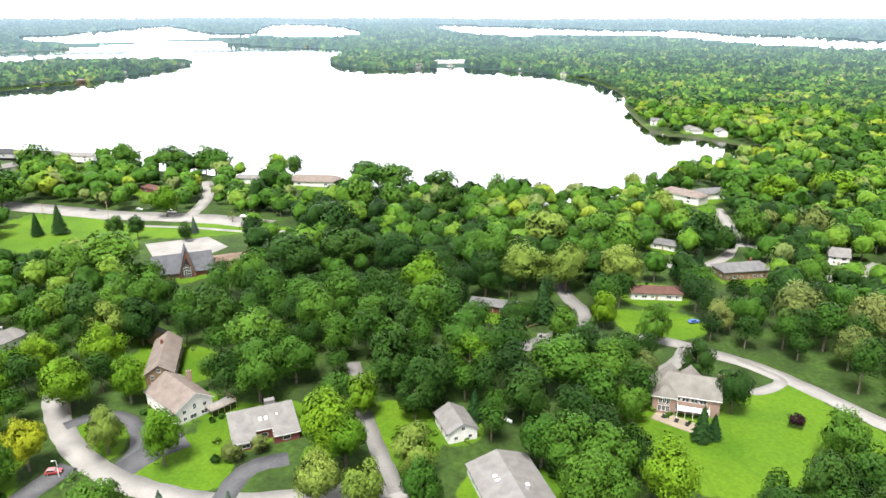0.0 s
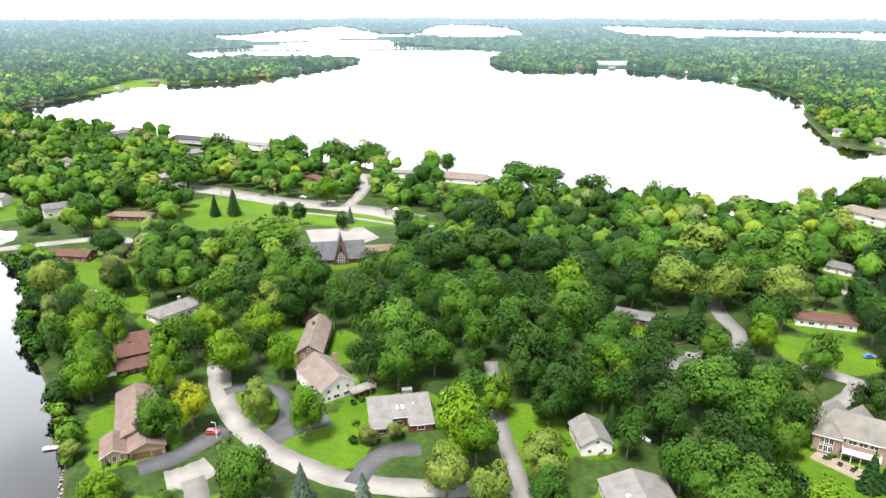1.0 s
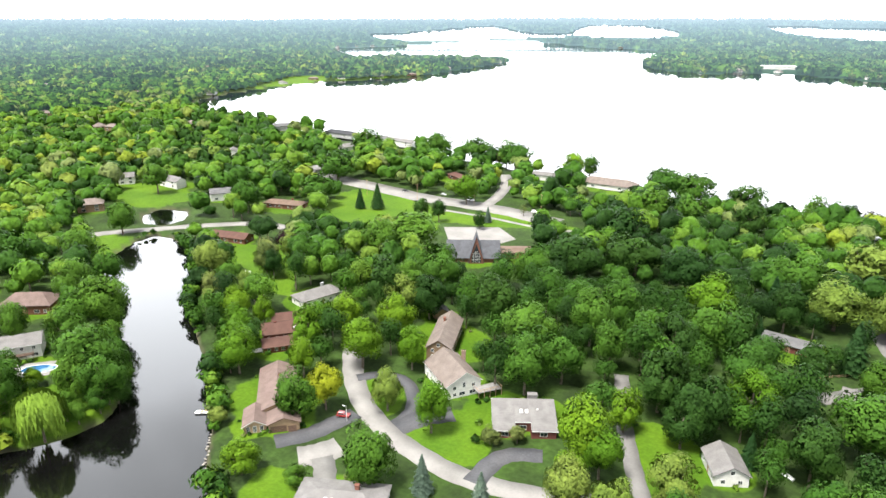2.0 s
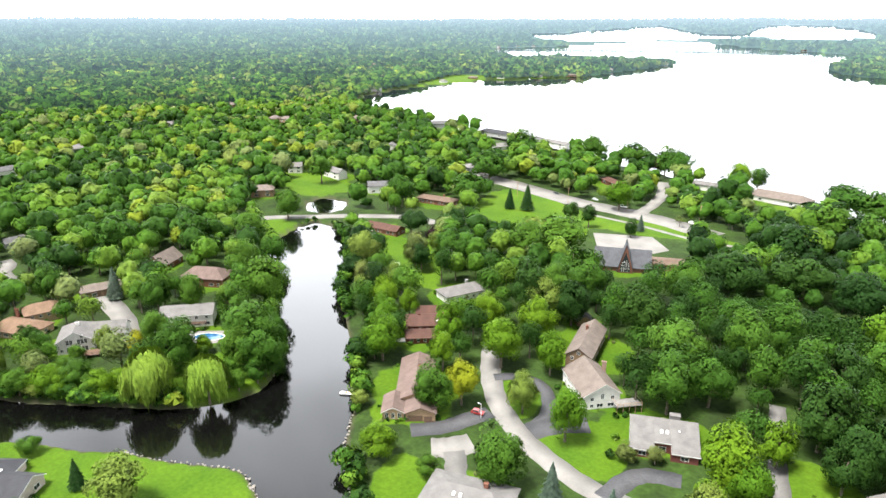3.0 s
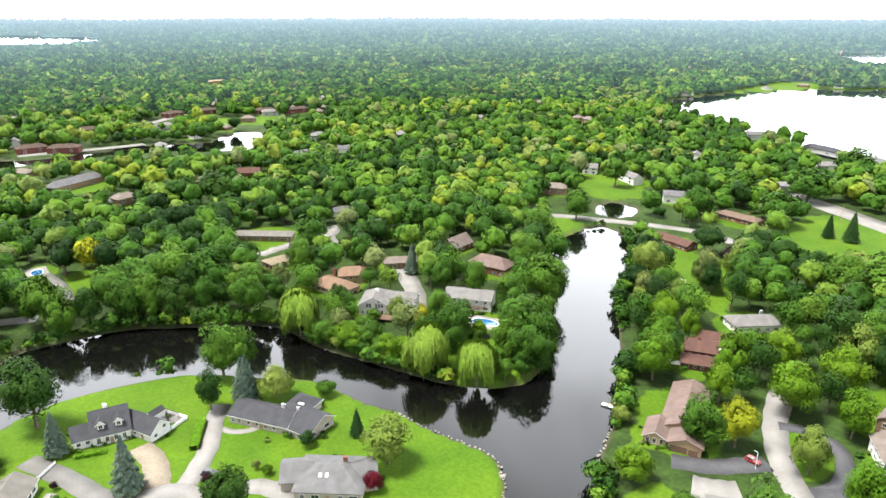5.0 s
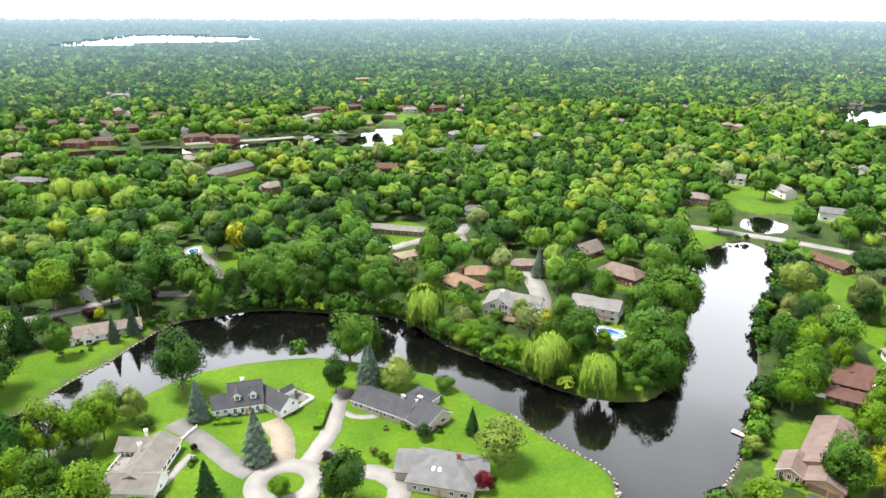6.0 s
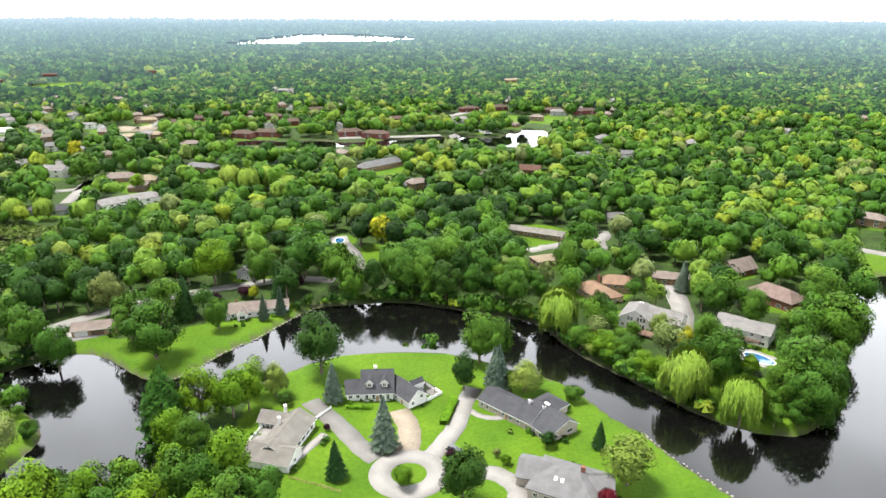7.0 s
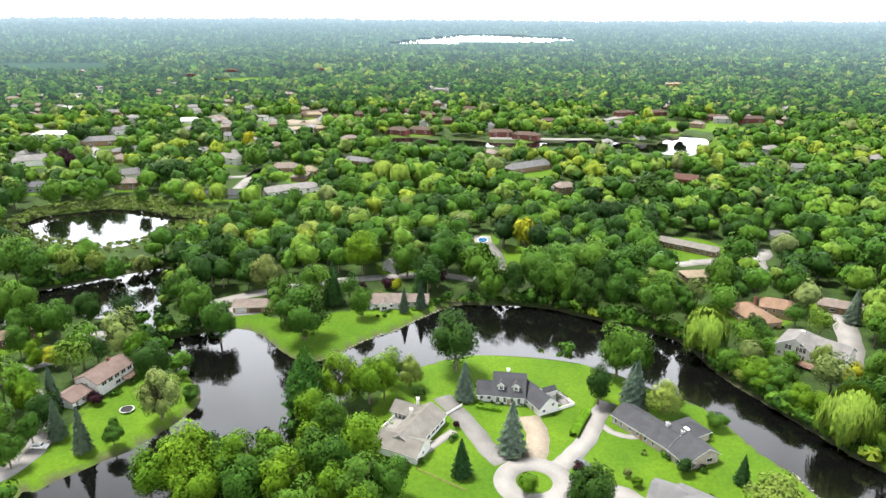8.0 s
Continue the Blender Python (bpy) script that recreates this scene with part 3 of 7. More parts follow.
def thing(name, label, category, m, group=""):
    ob = new(name)
    ob.empty_display_size = 0.5
    ob.matrix_world = m
    return tagged(ob, label, category, group)


def part(name, data, parent, m=None, label=""):
    """One mesh as a part of a thing, or of a part."""
    ob = new(name, data)
    ob.parent = parent
    if m is not None:
        ob.matrix_basis = m
    return tagged(ob, label)


def solid(name, verts, faces, mat, bevel=0.0):
    bm = bmesh.new()
    vs = [bm.verts.new(v) for v in verts]
    for f in faces:
        bm.faces.new([vs[i] for i in f])
    bmesh.ops.recalc_face_normals(bm, faces=bm.faces)
    if bevel:
        bmesh.ops.bevel(bm, geom=bm.edges[:], offset=bevel, segments=1, affect="EDGES")
    me = bpy.data.meshes.new(name)
    bm.to_mesh(me)
    bm.free()
    me.materials.append(MATS[mat])
    return me


def slab(name, x0, x1, y0, y1, z0, z1, mat, bevel=0.03):
    v = [(x, y, z) for z in (z0, z1) for x, y in ((x0, y0), (x1, y0), (x1, y1), (x0, y1))]
    return solid(name, v, [(0, 3, 2, 1), (4, 5, 6, 7), (0, 1, 5, 4), (1, 2, 6, 5), (2, 3, 7, 6), (3, 0, 4, 7)], mat, bevel)


def joined(name, pieces):
    """Several meshes of one material as one mesh."""
    bm = bmesh.new()
    for me in pieces:
        bm.from_mesh(me)
    out = bpy.data.meshes.new(name)
    bm.to_mesh(out)
    bm.free()
    out.materials.append(pieces[0].materials[0])
    for me in pieces:
        bpy.data.meshes.remove(me)
    return out


def wheel_mesh(r, width, mat, name):
    v, f = [], []
    for s in (-1, 1):
        for q in range(14):
            a = 2 * math.pi * q / 14
            v.append((r * math.cos(a), s * width / 2, r * math.sin(a)))
    f = [tuple(range(13, -1, -1)), tuple(range(14, 28))] + [(q, (q + 1) % 14, (q + 1) % 14 + 14, q + 14) for q in range(14)]
    return solid(name, v, f, mat)


# ---- houses ----
def window_frame(w, h):
    b = 0.09
    return joined("window_frame", [slab("a", -w / 2, w / 2, 0, 0.09, -h / 2, -h / 2 + b, "trim", 0), slab("a", -w / 2, w / 2, 0, 0.09, h / 2 - b, h / 2, "trim", 0),
                                   slab("a", -w / 2, -w / 2 + b, 0, 0.09, -h / 2 + b, h / 2 - b, "trim", 0), slab("a", w / 2 - b, w / 2, 0, 0.09, -h / 2 + b, h / 2 - b, "trim", 0),
                                   slab("a", -0.03, 0.03, 0, 0.07, -h / 2 + b, h / 2 - b, "trim", 0)])


WINDOWS = {s: (window_frame(*s), slab("pane", -s[0] / 2 + 0.08, s[0] / 2 - 0.08, 0.005, 0.04, -s[1] / 2 + 0.08, s[1] / 2 - 0.08, "glass", 0)) for s in ((1.2, 1.3), (2.2, 1.4), (1.1, 2.0))}
FAR_WINDOW = joined("window", [slab("a", -1.2, 1.2, 0, 0.08, -0.8, 0.8, "trim", 0), slab("a", -1.08, -0.04, 0.02, 0.1, -0.68, 0.68, "glass", 0), slab("a", 0.04, 1.08, 0.02, 0.1, -0.68, 0.68, "glass", 0)])
FAR_WINDOW.materials.append(MATS["glass"])
for k, face in enumerate(FAR_WINDOW.polygons):
    face.material_index = int(k >= len(FAR_WINDOW.polygons) // 3)
DOOR = slab("door", -0.5, 0.5, 0, 0.08, 0, 2.05, "timber", 0.02)
BROWN_DOOR = joined("garage_door", [slab("a", -2.4, 2.4, 0, 0.06, 0.54 * k + 0.02, 0.54 * k + 0.52, "brown_paint", 0.015) for k in range(4)])
GARAGE_DOOR = joined("garage_door", [slab("a", -2.4, 2.4, 0, 0.06, 0.54 * k + 0.02, 0.54 * k + 0.52, "trim", 0.015) for k in range(4)])
HOUSES = []


def gable_body(L, W, eave, rise, mat):
    x, y = L / 2, W / 2
    v = [(s * x, a, z) for s in (-1, 1) for a, z in ((-y, -0.4), (y, -0.4), (y, eave), (0, eave + rise), (-y, eave))]
    return solid("wall", v, [(0, 1, 2, 3, 4), (9, 8, 7, 6, 5), (0, 5, 6, 1), (1, 6, 7, 2), (4, 9, 5, 0), (2, 7, 8, 3), (3, 8, 9, 4)], mat)


def gable_roof(L, W, eave, rise, mat, over=0.55, thick=0.2):
    """Two slopes that meet at the ridge, with eaves and verges."""
    x, y = L / 2 + over * 0.8, W / 2 + over
    drop = rise / (W / 2) * over
    v = []
    for s in (-1, 1):
        v += [(s * x, -y, eave - drop + 0.03), (s * x, 0, eave + rise + 0.03), (s * x, y, eave - drop + 0.03),
              (s * x, y, eave - drop + 0.03 + thick), (s * x, 0, eave + rise + 0.03 + thick), (s * x, -y, eave - drop + 0.03 + thick)]
    f = [(0, 1, 4, 5), (1, 2, 3, 4), (6, 11, 10, 7), (7, 10, 9, 8), (0, 6, 7, 1), (1, 7, 8, 2), (2, 8, 9, 3), (3, 9, 10, 4), (4, 10, 11, 5), (5, 11, 6, 0)]
    return solid("roof", v, f, mat)


def hip_roof(L, W, eave, rise, mat, over=0.6, thick=0.18):
    x, y = L / 2 + over, W / 2 + over
    top = max(L / 2 - W * 0.42, 0.4)
    v = [(-x, -y, eave - 0.05), (x, -y, eave - 0.05), (x, y, eave - 0.05), (-x, y, eave - 0.05),
         (-x, -y, eave + thick), (x, -y, eave + thick), (x, y, eave + thick), (-x, y, eave + thick), (-top, 0, eave + rise), (top, 0, eave + rise)]
    f = [(0, 3, 2, 1), (0, 1, 5, 4), (1, 2, 6, 5), (2, 3, 7, 6), (3, 0, 4, 7), (4, 5, 9, 8), (5, 6, 9), (6, 7, 8, 9), (7, 4, 8)]
    return solid("roof", v, f, mat)


def add_window(parent, size, x, y, z, turn):
    frame_mesh, pane_mesh = WINDOWS[size]
    w = part("window", frame_mesh, parent, pose(x, y, z, 0, 0, turn))
    part("pane", pane_mesh, w)


def wing(h, x, y, turn, L, W, eave, rise, kind, wall, roof, windows=True, base=0.0):
    """One block of a house: walls, roof and windows on all four sides."""
    m = pose(x, y, base, 0, 0, turn)
    if kind == "gable":
        w = part("wall", gable_body(L, W, eave, rise, "wall_" + wall), h, m)
        part("roof", gable_roof(L, W, eave, rise, "roof_" + roof), h, m)
    else:
        w = part("wall", slab("wall", -L / 2, L / 2, -W / 2, W / 2, -0.4, eave, "wall_" + wall, 0), h, m)
        part("roof", hip_roof(L, W, eave, rise, "roof_" + roof), h, m)
    if not windows:
        return w
    floors = [1.5] if eave < 4.4 else [1.5, eave - 1.15]
    for fz in floors:
        n = max(1, int((L - 1.5) / 3.1))
        for k in range(n):
            wx = (k + 0.5 - n / 2) * (L - 1) / n
            size = (2.2, 1.4) if k % 3 == 1 else (1.2, 1.3)
            for s in (1, -1):
                if not (fz == 1.5 and s == -1 and k == n // 2):
                    add_window(w, size, wx, s * W / 2, fz, 0 if s > 0 else 180)
        for s in (1, -1):
            for wy in ((-W / 4, W / 4) if W > 7 else (0,)):
                add_window(w, (1.2, 1.3), s * L / 2, wy, fz, -90 if s > 0 else 90)
    if kind == "gable" and rise > 2.4:
        for s in (1, -1):
            add_window(w, (1.2, 1.3), s * L / 2, 0, eave + rise * 0.35, -90 if s > 0 else 90)
    part("door", DOOR, w, pose(0, -W / 2, 0.05, 0, 0, 180))
    return w


def chimney(h, x, y, top, mat="wall_brick"):
    me = joined("chimney", [slab("a", -0.55, 0.55, -0.4, 0.4, 0, top - 0.25, mat, 0.02), slab("a", -0.65, 0.65, -0.5, 0.5, top - 0.25, top, mat, 0.03)])
    part("chimney", me, h, pose(x, y, 0))


def house(label, x, y, turn, L, W, eave, rise, kind, wall, roof, extra, group=""):
    base = float(level(np.array([[x, y]]))[0]) + LAND
    # the front looks towards the open side of the plan, where the camera hangs
    out = math.degrees(math.atan2(-y, -x)) - turn
    if math.sin(radians(out)) > 0:
        turn += 180
    h = LAST[0] = thing("house", label, "house", pose(x, y, base, 0, 0, turn), group)
    HOUSES.append((x, y, max(L, W) / 2))
    w = wing(h, 0, 0, 0, L, W, eave, rise, kind, wall, roof, extra != "few" and ("garage" not in extra or L > 9))
    if extra == "few":
        for wx, wy, tn in ((-L / 4, -W / 2, 180), (L / 4, -W / 2, 180), (-L / 4, W / 2, 0), (L / 4, W / 2, 0)):
            part("window", FAR_WINDOW, w, pose(wx, wy, 1.6, 0, 0, tn))
            if eave > 4.4 and wy < 0:
                part("window", FAR_WINDOW, w, pose(wx, wy, eave - 1.1, 0, 0, tn))
    if "chimney" in extra:
        chimney(h, L * 0.18, W * 0.12, eave + rise + 1.1, "wall_brick" if wall != "white" else "wall_greywall")
    if "garage" in extra:
        if L < 9:
            for k, at in enumerate((-0.5, 3.0) if W > 9 else (0,)):
                for s, tn in ((L / 2, -90), (-L / 2, 90)):
                    part("garage_door", GARAGE_DOOR, h, pose(s, at, 0.02, 0, 0, tn))
        else:
            part("garage_door", GARAGE_DOOR, h, pose(-L * 0.32, -W / 2 - 0.03, 0.02, 0, 0, 180))
    if "skylight" in extra:
        for k in (-0.9, 0.9):
            tilt = math.degrees(math.atan2(rise, W / 2))
            part("skylight", slab("skylight", -0.4, 0.4, -0.6, 0.6, 0.0, 0.16, "trim", 0.03), h, pose(k - L * 0.1, -W * 0.22, eave + rise * 0.56 + 0.24, tilt, 0, 0), "white framed skylight")
    return h


def add_wing(x, y, turn, L, W, eave, rise, kind, wall, roof, extra):
    """A lower wing that belongs to the house built last."""
    h = LAST[0]
    m = h.matrix_world.inverted() @ pose(x, y, h.matrix_world.translation.z, 0, 0, turn)
    at, spin = m.translation, math.degrees(m.to_euler().z)
    wing(h, at.x, at.y, spin, L, W, eave, rise, kind, wall, roof, "garage" not in extra)
    if "garage" in extra:
        for s, tn in ((L / 2 + 0.03, -90), (-L / 2 - 0.03, 90)):
            for off in (-2.6, 2.6) if W > 10.5 else (0,):
                part("garage_door", BROWN_DOOR if "brown" in extra else GARAGE_DOOR, h, pose(at.x, at.y, 0, 0, 0, spin) @ pose(s, off, 0.02, 0, 0, tn))
    HOUSES.append((x, y, max(L, W) / 2))


LAST = [None]


house('pale house with a light grey hip roof', -167.7, 230.3, 66, 19.5, 10.0, 3.2, 2.8, 'hip', 'white', 'greylight', 'chimney')
house('tan two-storey house with a taupe roof', -98.4, 215.3, -76, 26.6, 9.0, 5, 3.0, 'gable', 'tanwall', 'taupe', 'chimney')
house('small house with a grey roof under the trees', -110.8, 237.4, -52, 6.9, 6.0, 3, 2.0, 'gable', 'tanwall', 'grey', '')
house('brick ranch house with a red-brown roof', -260.5, 281.2, 6, 22.3, 9.0, 3, 2.0, 'gable', 'brick', 'redbrown', '')
house('brick ranch house with a brown hip roof', -277.1, 351.2, 8, 27.2, 10.0, 3, 2.0, 'hip', 'brick', 'brown', 'chimney')
house('white two-storey house on a lawn', -387.9, 362.9, -10, 21.1, 8.0, 5.4, 2.6, 'gable', 'white', 'greylight', 'few')
house('white two-storey house with a grey roof', -426.8, 355.8, 44, 11.1, 8.0, 5.4, 2.6, 'gable', 'white', 'greylight', 'few')
house('brick house with a mauve-brown hip roof', -272.8, 170.3, 29, 21.0, 12.0, 4, 4.0, 'hip', 'brick', 'mauve', '')
house('house with a steep taupe roof', -309.7, 170.4, 114, 15.9, 10.0, 3.2, 4.3, 'gable', 'brick', 'taupe', '')
house('white house with a light grey roof', 3.9, 177.0, -70, 12.0, 9.0, 3.5, 2.5, 'gable', 'white', 'greylight', '')
house('low dark house with a grey roof among trees', 21.8, 266.9, -16, 19.6, 8.0, 3, 1.5, 'gable', 'brickdark', 'grey', '')
house('white ranch house with a red-brown roof', 94.5, 281.4, -5, 22.1, 9.0, 3, 2.0, 'hip', 'white', 'redbrown', '')
house('house with a grey hip roof', 144.4, 307.6, 10, 25.6, 11.0, 4, 3.0, 'hip', 'tanwall', 'grey', 'chimney')
house('white two-storey house with dormers', 200.0, 324.9, -22, 9.3, 9.0, 4.8, 3.2, 'gable', 'white', 'greylight', '')
house('large pale house with a hip roof', 163.1, 449.2, -49, 29.4, 12.0, 5, 3.0, 'hip', 'white', 'taupe', 'few')
house('pale house with a grey roof', 183.6, 456.4, 12, 23.3, 10.0, 4, 3.0, 'hip', 'white', 'grey', 'few')
house('small pale house with a grey roof', 119.8, 348.7, -33, 12.8, 8.0, 3, 2.0, 'hip', 'white', 'grey', '')
house('pale-roofed house among trees', 42.8, 230.9, -11, 13.8, 9.0, 3, 1.5, 'hip', 'white', 'greylight', '')
house('wide pale house with a taupe hip roof', -95.3, 496.2, -7, 40.1, 14.0, 3.2, 3.8, 'hip', 'white', 'taupe', 'few')
house('small red-roofed house among trees', -205.4, 472.2, -32, 18.3, 8.0, 3, 2.0, 'hip', 'brick', 'redbrown', 'few')
house('grey gabled house among trees', -317.9, -68.3, 150, 13.3, 9.0, 4, 3.0, 'gable', 'greywall', 'grey', '')
house('small grey house in the woods', -403.9, 136.9, 88, 10.3, 7.0, 3, 2.0, 'gable', 'greywall', 'grey', '')
house('tan hip-roofed house among trees', -328.5, 80.0, 107, 18.0, 9.0, 3, 2.0, 'hip', 'tanwall', 'tan', '')
house('brown-roofed house on the west shore', -213.4, -199.1, 132, 15.7, 9.0, 3, 2.0, 'hip', 'brick', 'brown', '')
house('large white house with pale roofs', -452.7, -176.0, 129, 38.6, 14.0, 5, 3.0, 'hip', 'white', 'greylight', 'few')
house('house with a dark roof behind a willow', -437.4, -221.4, 89, 24.0, 10.0, 3, 3.0, 'hip', 'greywall', 'charcoal', 'few')
house('white two-storey house on a rise', -546.1, -267.4, 74, 22.5, 10.0, 6, 3.0, 'gable', 'white', 'greylight', 'few')
house('large white building with a pale flat roof', -633.1, -496.1, 101, 44.0, 24.0, 6, 2.0, 'hip', 'white', 'white', 'few')
house('grand house with a grey hip roof', -607.3, -430.7, 118, 32.4, 14.0, 5, 4.0, 'hip', 'tanwall', 'grey', 'few')
house('tan house with a grey roof', -564.4, -374.6, 137, 26.3, 10.0, 5, 3.0, 'hip', 'tanwall', 'grey', 'few')
house('white house with a grey roof', -511.4, -427.3, 126, 31.2, 12.0, 5, 4.0, 'hip', 'white', 'greylight', 'few')
house('pale house with a grey roof', -478.3, -320.3, 134, 30.9, 12.0, 4, 4.0, 'hip', 'white', 'grey', 'few')
house('tan house among trees', -561.5, -157.9, 69, 26.1, 10.0, 4, 3.0, 'hip', 'tanwall', 'grey', 'few')
house('house with stepped grey roofs', -563.7, -13.1, 132, 43.6, 11.0, 4, 4.0, 'hip', 'tanwall', 'grey', 'few')
house('distant white gabled house', -942.9, -734.3, 102, 15.0, 10.0, 5, 2.0, 'gable', 'white', 'greylight', 'few')
house('distant white house with a white roof', -824.9, -626.3, 101, 23.1, 10.0, 4, 3.0, 'hip', 'white', 'white', 'few')
house('distant white house with a white roof', -936.1, -690.2, 102, 23.4, 10.0, 4, 3.0, 'hip', 'white', 'white', 'few')
house('distant grey house with a grey roof', -804.8, -549.4, 101, 24.0, 10.0, 4, 3.0, 'hip', 'greywall', 'grey', 'few')
house('distant white gabled house', -864.9, -488.3, 101, 16.5, 10.0, 5, 2.0, 'gable', 'white', 'greylight', 'few')
house('distant white house with a pale roof', -835.7, -451.7, 101, 18.6, 10.0, 4, 3.0, 'hip', 'white', 'greylight', 'few')
house('distant white house with a pale roof', -886.3, -445.5, 101, 25.3, 10.0, 4, 3.0, 'hip', 'white', 'greylight', 'few')
house('distant pale gabled house', -869.4, -403.5, 101, 17.9, 10.0, 5, 2.0, 'gable', 'greywall', 'greylight', 'few')
house('distant white gabled house', -961.6, -416.1, 101, 14.7, 10.0, 5, 2.0, 'gable', 'white', 'greylight', 'few')
house('distant white gabled house', -947.8, -341.3, 101, 16.0, 10.0, 5, 2.0, 'gable', 'white', 'greylight', 'few')
house('distant tan house on bare ground', -832.9, -294.2, 101, 22.5, 10.0, 4, 3.0, 'hip', 'tanwall', 'tan', 'few')
house('distant white house with a pale roof', -790.8, -347.1, 101, 20.6, 10.0, 5, 2.0, 'hip', 'white', 'greylight', 'few')
house('distant low white house', -756.8, -419.0, 101, 25.5, 10.0, 3, 4.0, 'hip', 'white', 'white', 'few')
house('low tan house among trees', -527.7, -210.0, 100, 21.8, 10.0, 3.2, 3.8, 'hip', 'tanwall', 'taupe', 'few')
house('dark-roofed house among trees', -431.2, -357.7, 100, 19.9, 10.0, 4, 3.0, 'hip', 'greywall', 'slate', 'few')
house('tan house behind a golden tree', -517.8, -189.4, 100, 17.8, 10.0, 3.4, 3.6, 'hip', 'tanwall', 'tan', 'few')
house('distant brown apartment block', -1579.0, -533.3, 103, 44.0, 10.0, 5, 2.0, 'hip', 'brickdark', 'umber', 'few')
house('distant brown apartment block', -1499.2, -719.4, 103, 44.0, 10.0, 5, 2.0, 'hip', 'brickdark', 'umber', 'few')
house('distant brown apartment block', -1358.8, -752.3, 103, 44.0, 10.0, 5, 2.0, 'hip', 'brickdark', 'umber', 'few')
house('brown house in the western woods', -295.2, -278.0, -10, 15.8, 9.0, 3, 2.0, 'hip', 'brick', 'brown', '')
house('tan house in the woods', -299.5, 132.6, 72, 17.1, 9.0, 3, 2.0, 'hip', 'tanwall', 'taupe', '')
house('long low house in the woods', -375.3, 81.0, 60, 34.2, 9.0, 3, 2.0, 'hip', 'tanwall', 'greyold', '')
house('red-brown house in the woods', -544.9, 108.0, 71, 20.4, 9.0, 3, 3.0, 'gable', 'brick', 'redbrown', 'few')
house('grey house on the lake shore', -479.0, 610.5, 49, 22.8, 10.0, 5, 3.0, 'hip', 'greywall', 'grey', 'few')
house('white house on the lake shore', -344.4, 585.9, -4, 33.6, 11.0, 5, 3.0, 'hip', 'white', 'grey', 'few')
house('dark-roofed house on the lake shore', -396.2, 601.9, -9, 37.9, 11.0, 4, 3.0, 'hip', 'greywall', 'charcoal', 'few')
house('white hip house on the lake shore', -146.7, 501.1, 1, 19.9, 9.0, 4, 2.0, 'hip', 'white', 'greylight', 'few')
house('white gabled house on the lake shore', -313.4, 582.4, -12, 31.1, 9.0, 5, 2.0, 'gable', 'white', 'greylight', 'few')
house('grey-roofed ranch house with an open garage and pale drive', -151.8, 47.6, 60, 17.8, 15.0, 3.0, 3.4, 'hip', 'cream', 'grey', 'chimney skylight')
add_wing(-158.0, 39.7, 69, 8.3, 10.0, 3.0, 2.2, 'gable', 'cream', 'grey', 'garage')
add_wing(-149.6, 54.7, 75, 8.1, 10.0, 3.0, 2.2, 'gable', 'cream', 'grey', '')
house('white house with a broad pale grey roof and brick chimney', 18.2, 146.9, -74, 24.5, 17.0, 3.0, 2.8, 'gable', 'white', 'greylight', 'chimney skylight')
house('low house with a pale grey hip roof', -83.8, 120.2, 17, 22.6, 13.0, 3.0, 2.6, 'hip', 'greywall', 'greylight', 'chimney skylight')
house('brown brick apartment block among trees', -835.8, -298.2, 110, 22.1, 13.0, 5, 3.0, 'hip', 'brickdark', 'umber', 'few')
house('brown brick apartment block among trees', -806.3, -259.6, 111, 19.9, 12.0, 5, 3.0, 'hip', 'brickdark', 'umber', 'few')
house('brown apartment block with a hip roof', -841.1, -240.7, 88, 25.1, 12.0, 5, 3.0, 'hip', 'brickdark', 'umber', 'few')
house('brown brick apartment block among trees', -873.5, -211.8, 110, 23.3, 13.0, 5, 3.0, 'hip', 'brickdark', 'umber', 'few')
house('brown apartment block with a hip roof', -880.7, -185.6, 88, 22.5, 13.0, 5, 3.0, 'hip', 'brickdark', 'umber', 'few')
house('brown apartment block with a hip roof', -855.8, -153.3, 73, 28.0, 11.0, 5, 3.0, 'hip', 'brickdark', 'umber', 'few')
house('brown apartment block with a hip roof', -724.4, -159.4, 72, 22.1, 12.0, 5, 3.0, 'hip', 'brickdark', 'umber', 'few')
house('brown apartment block with a hip roof', -731.0, -134.5, 76, 26.1, 11.0, 5, 3.0, 'hip', 'brickdark', 'umber', 'few')
house('brown brick apartment block among trees', -914.9, -105.2, 108, 24.8, 11.0, 5, 3.0, 'hip', 'brickdark', 'umber', 'few')
house('brown apartment block with a hip roof', -922.9, -76.5, 88, 23.2, 13.0, 5, 3.0, 'hip', 'brickdark', 'umber', 'few')
house('brown apartment block with a hip roof', -731.6, -48.9, 102, 25.3, 13.0, 5, 3.0, 'hip', 'brickdark', 'umber', 'few')
house('brown brick apartment block among trees', -719.2, -21.7, 76, 26.9, 13.0, 5, 3.0, 'hip', 'brickdark', 'umber', 'few')
house('brown brick apartment block among trees', -899.0, 205.6, 68, 26.2, 13.0, 5, 3.0, 'hip', 'brickdark', 'umber', 'few')
house('brown brick apartment block among trees', -891.9, 245.3, 102, 31.3, 11.0, 5, 3.0, 'hip', 'brickdark', 'umber', 'few')
house('brown brick apartment block among trees', -920.5, 95.9, 111, 24.4, 12.0, 5, 3.0, 'hip', 'brickdark', 'umber', 'few')
house('brown apartment block with a hip roof', -931.6, 135.4, 107, 27.7, 12.0, 5, 3.0, 'hip', 'brickdark', 'umber', 'few')
house('brown brick apartment block among trees', -810.5, -119.4, 108, 22.8, 13.0, 5, 3.0, 'hip', 'brickdark', 'umber', 'few')
house('brown apartment block with a hip roof', -825.5, -1.5, 107, 23.2, 12.0, 5, 3.0, 'hip', 'brickdark', 'umber', 'few')
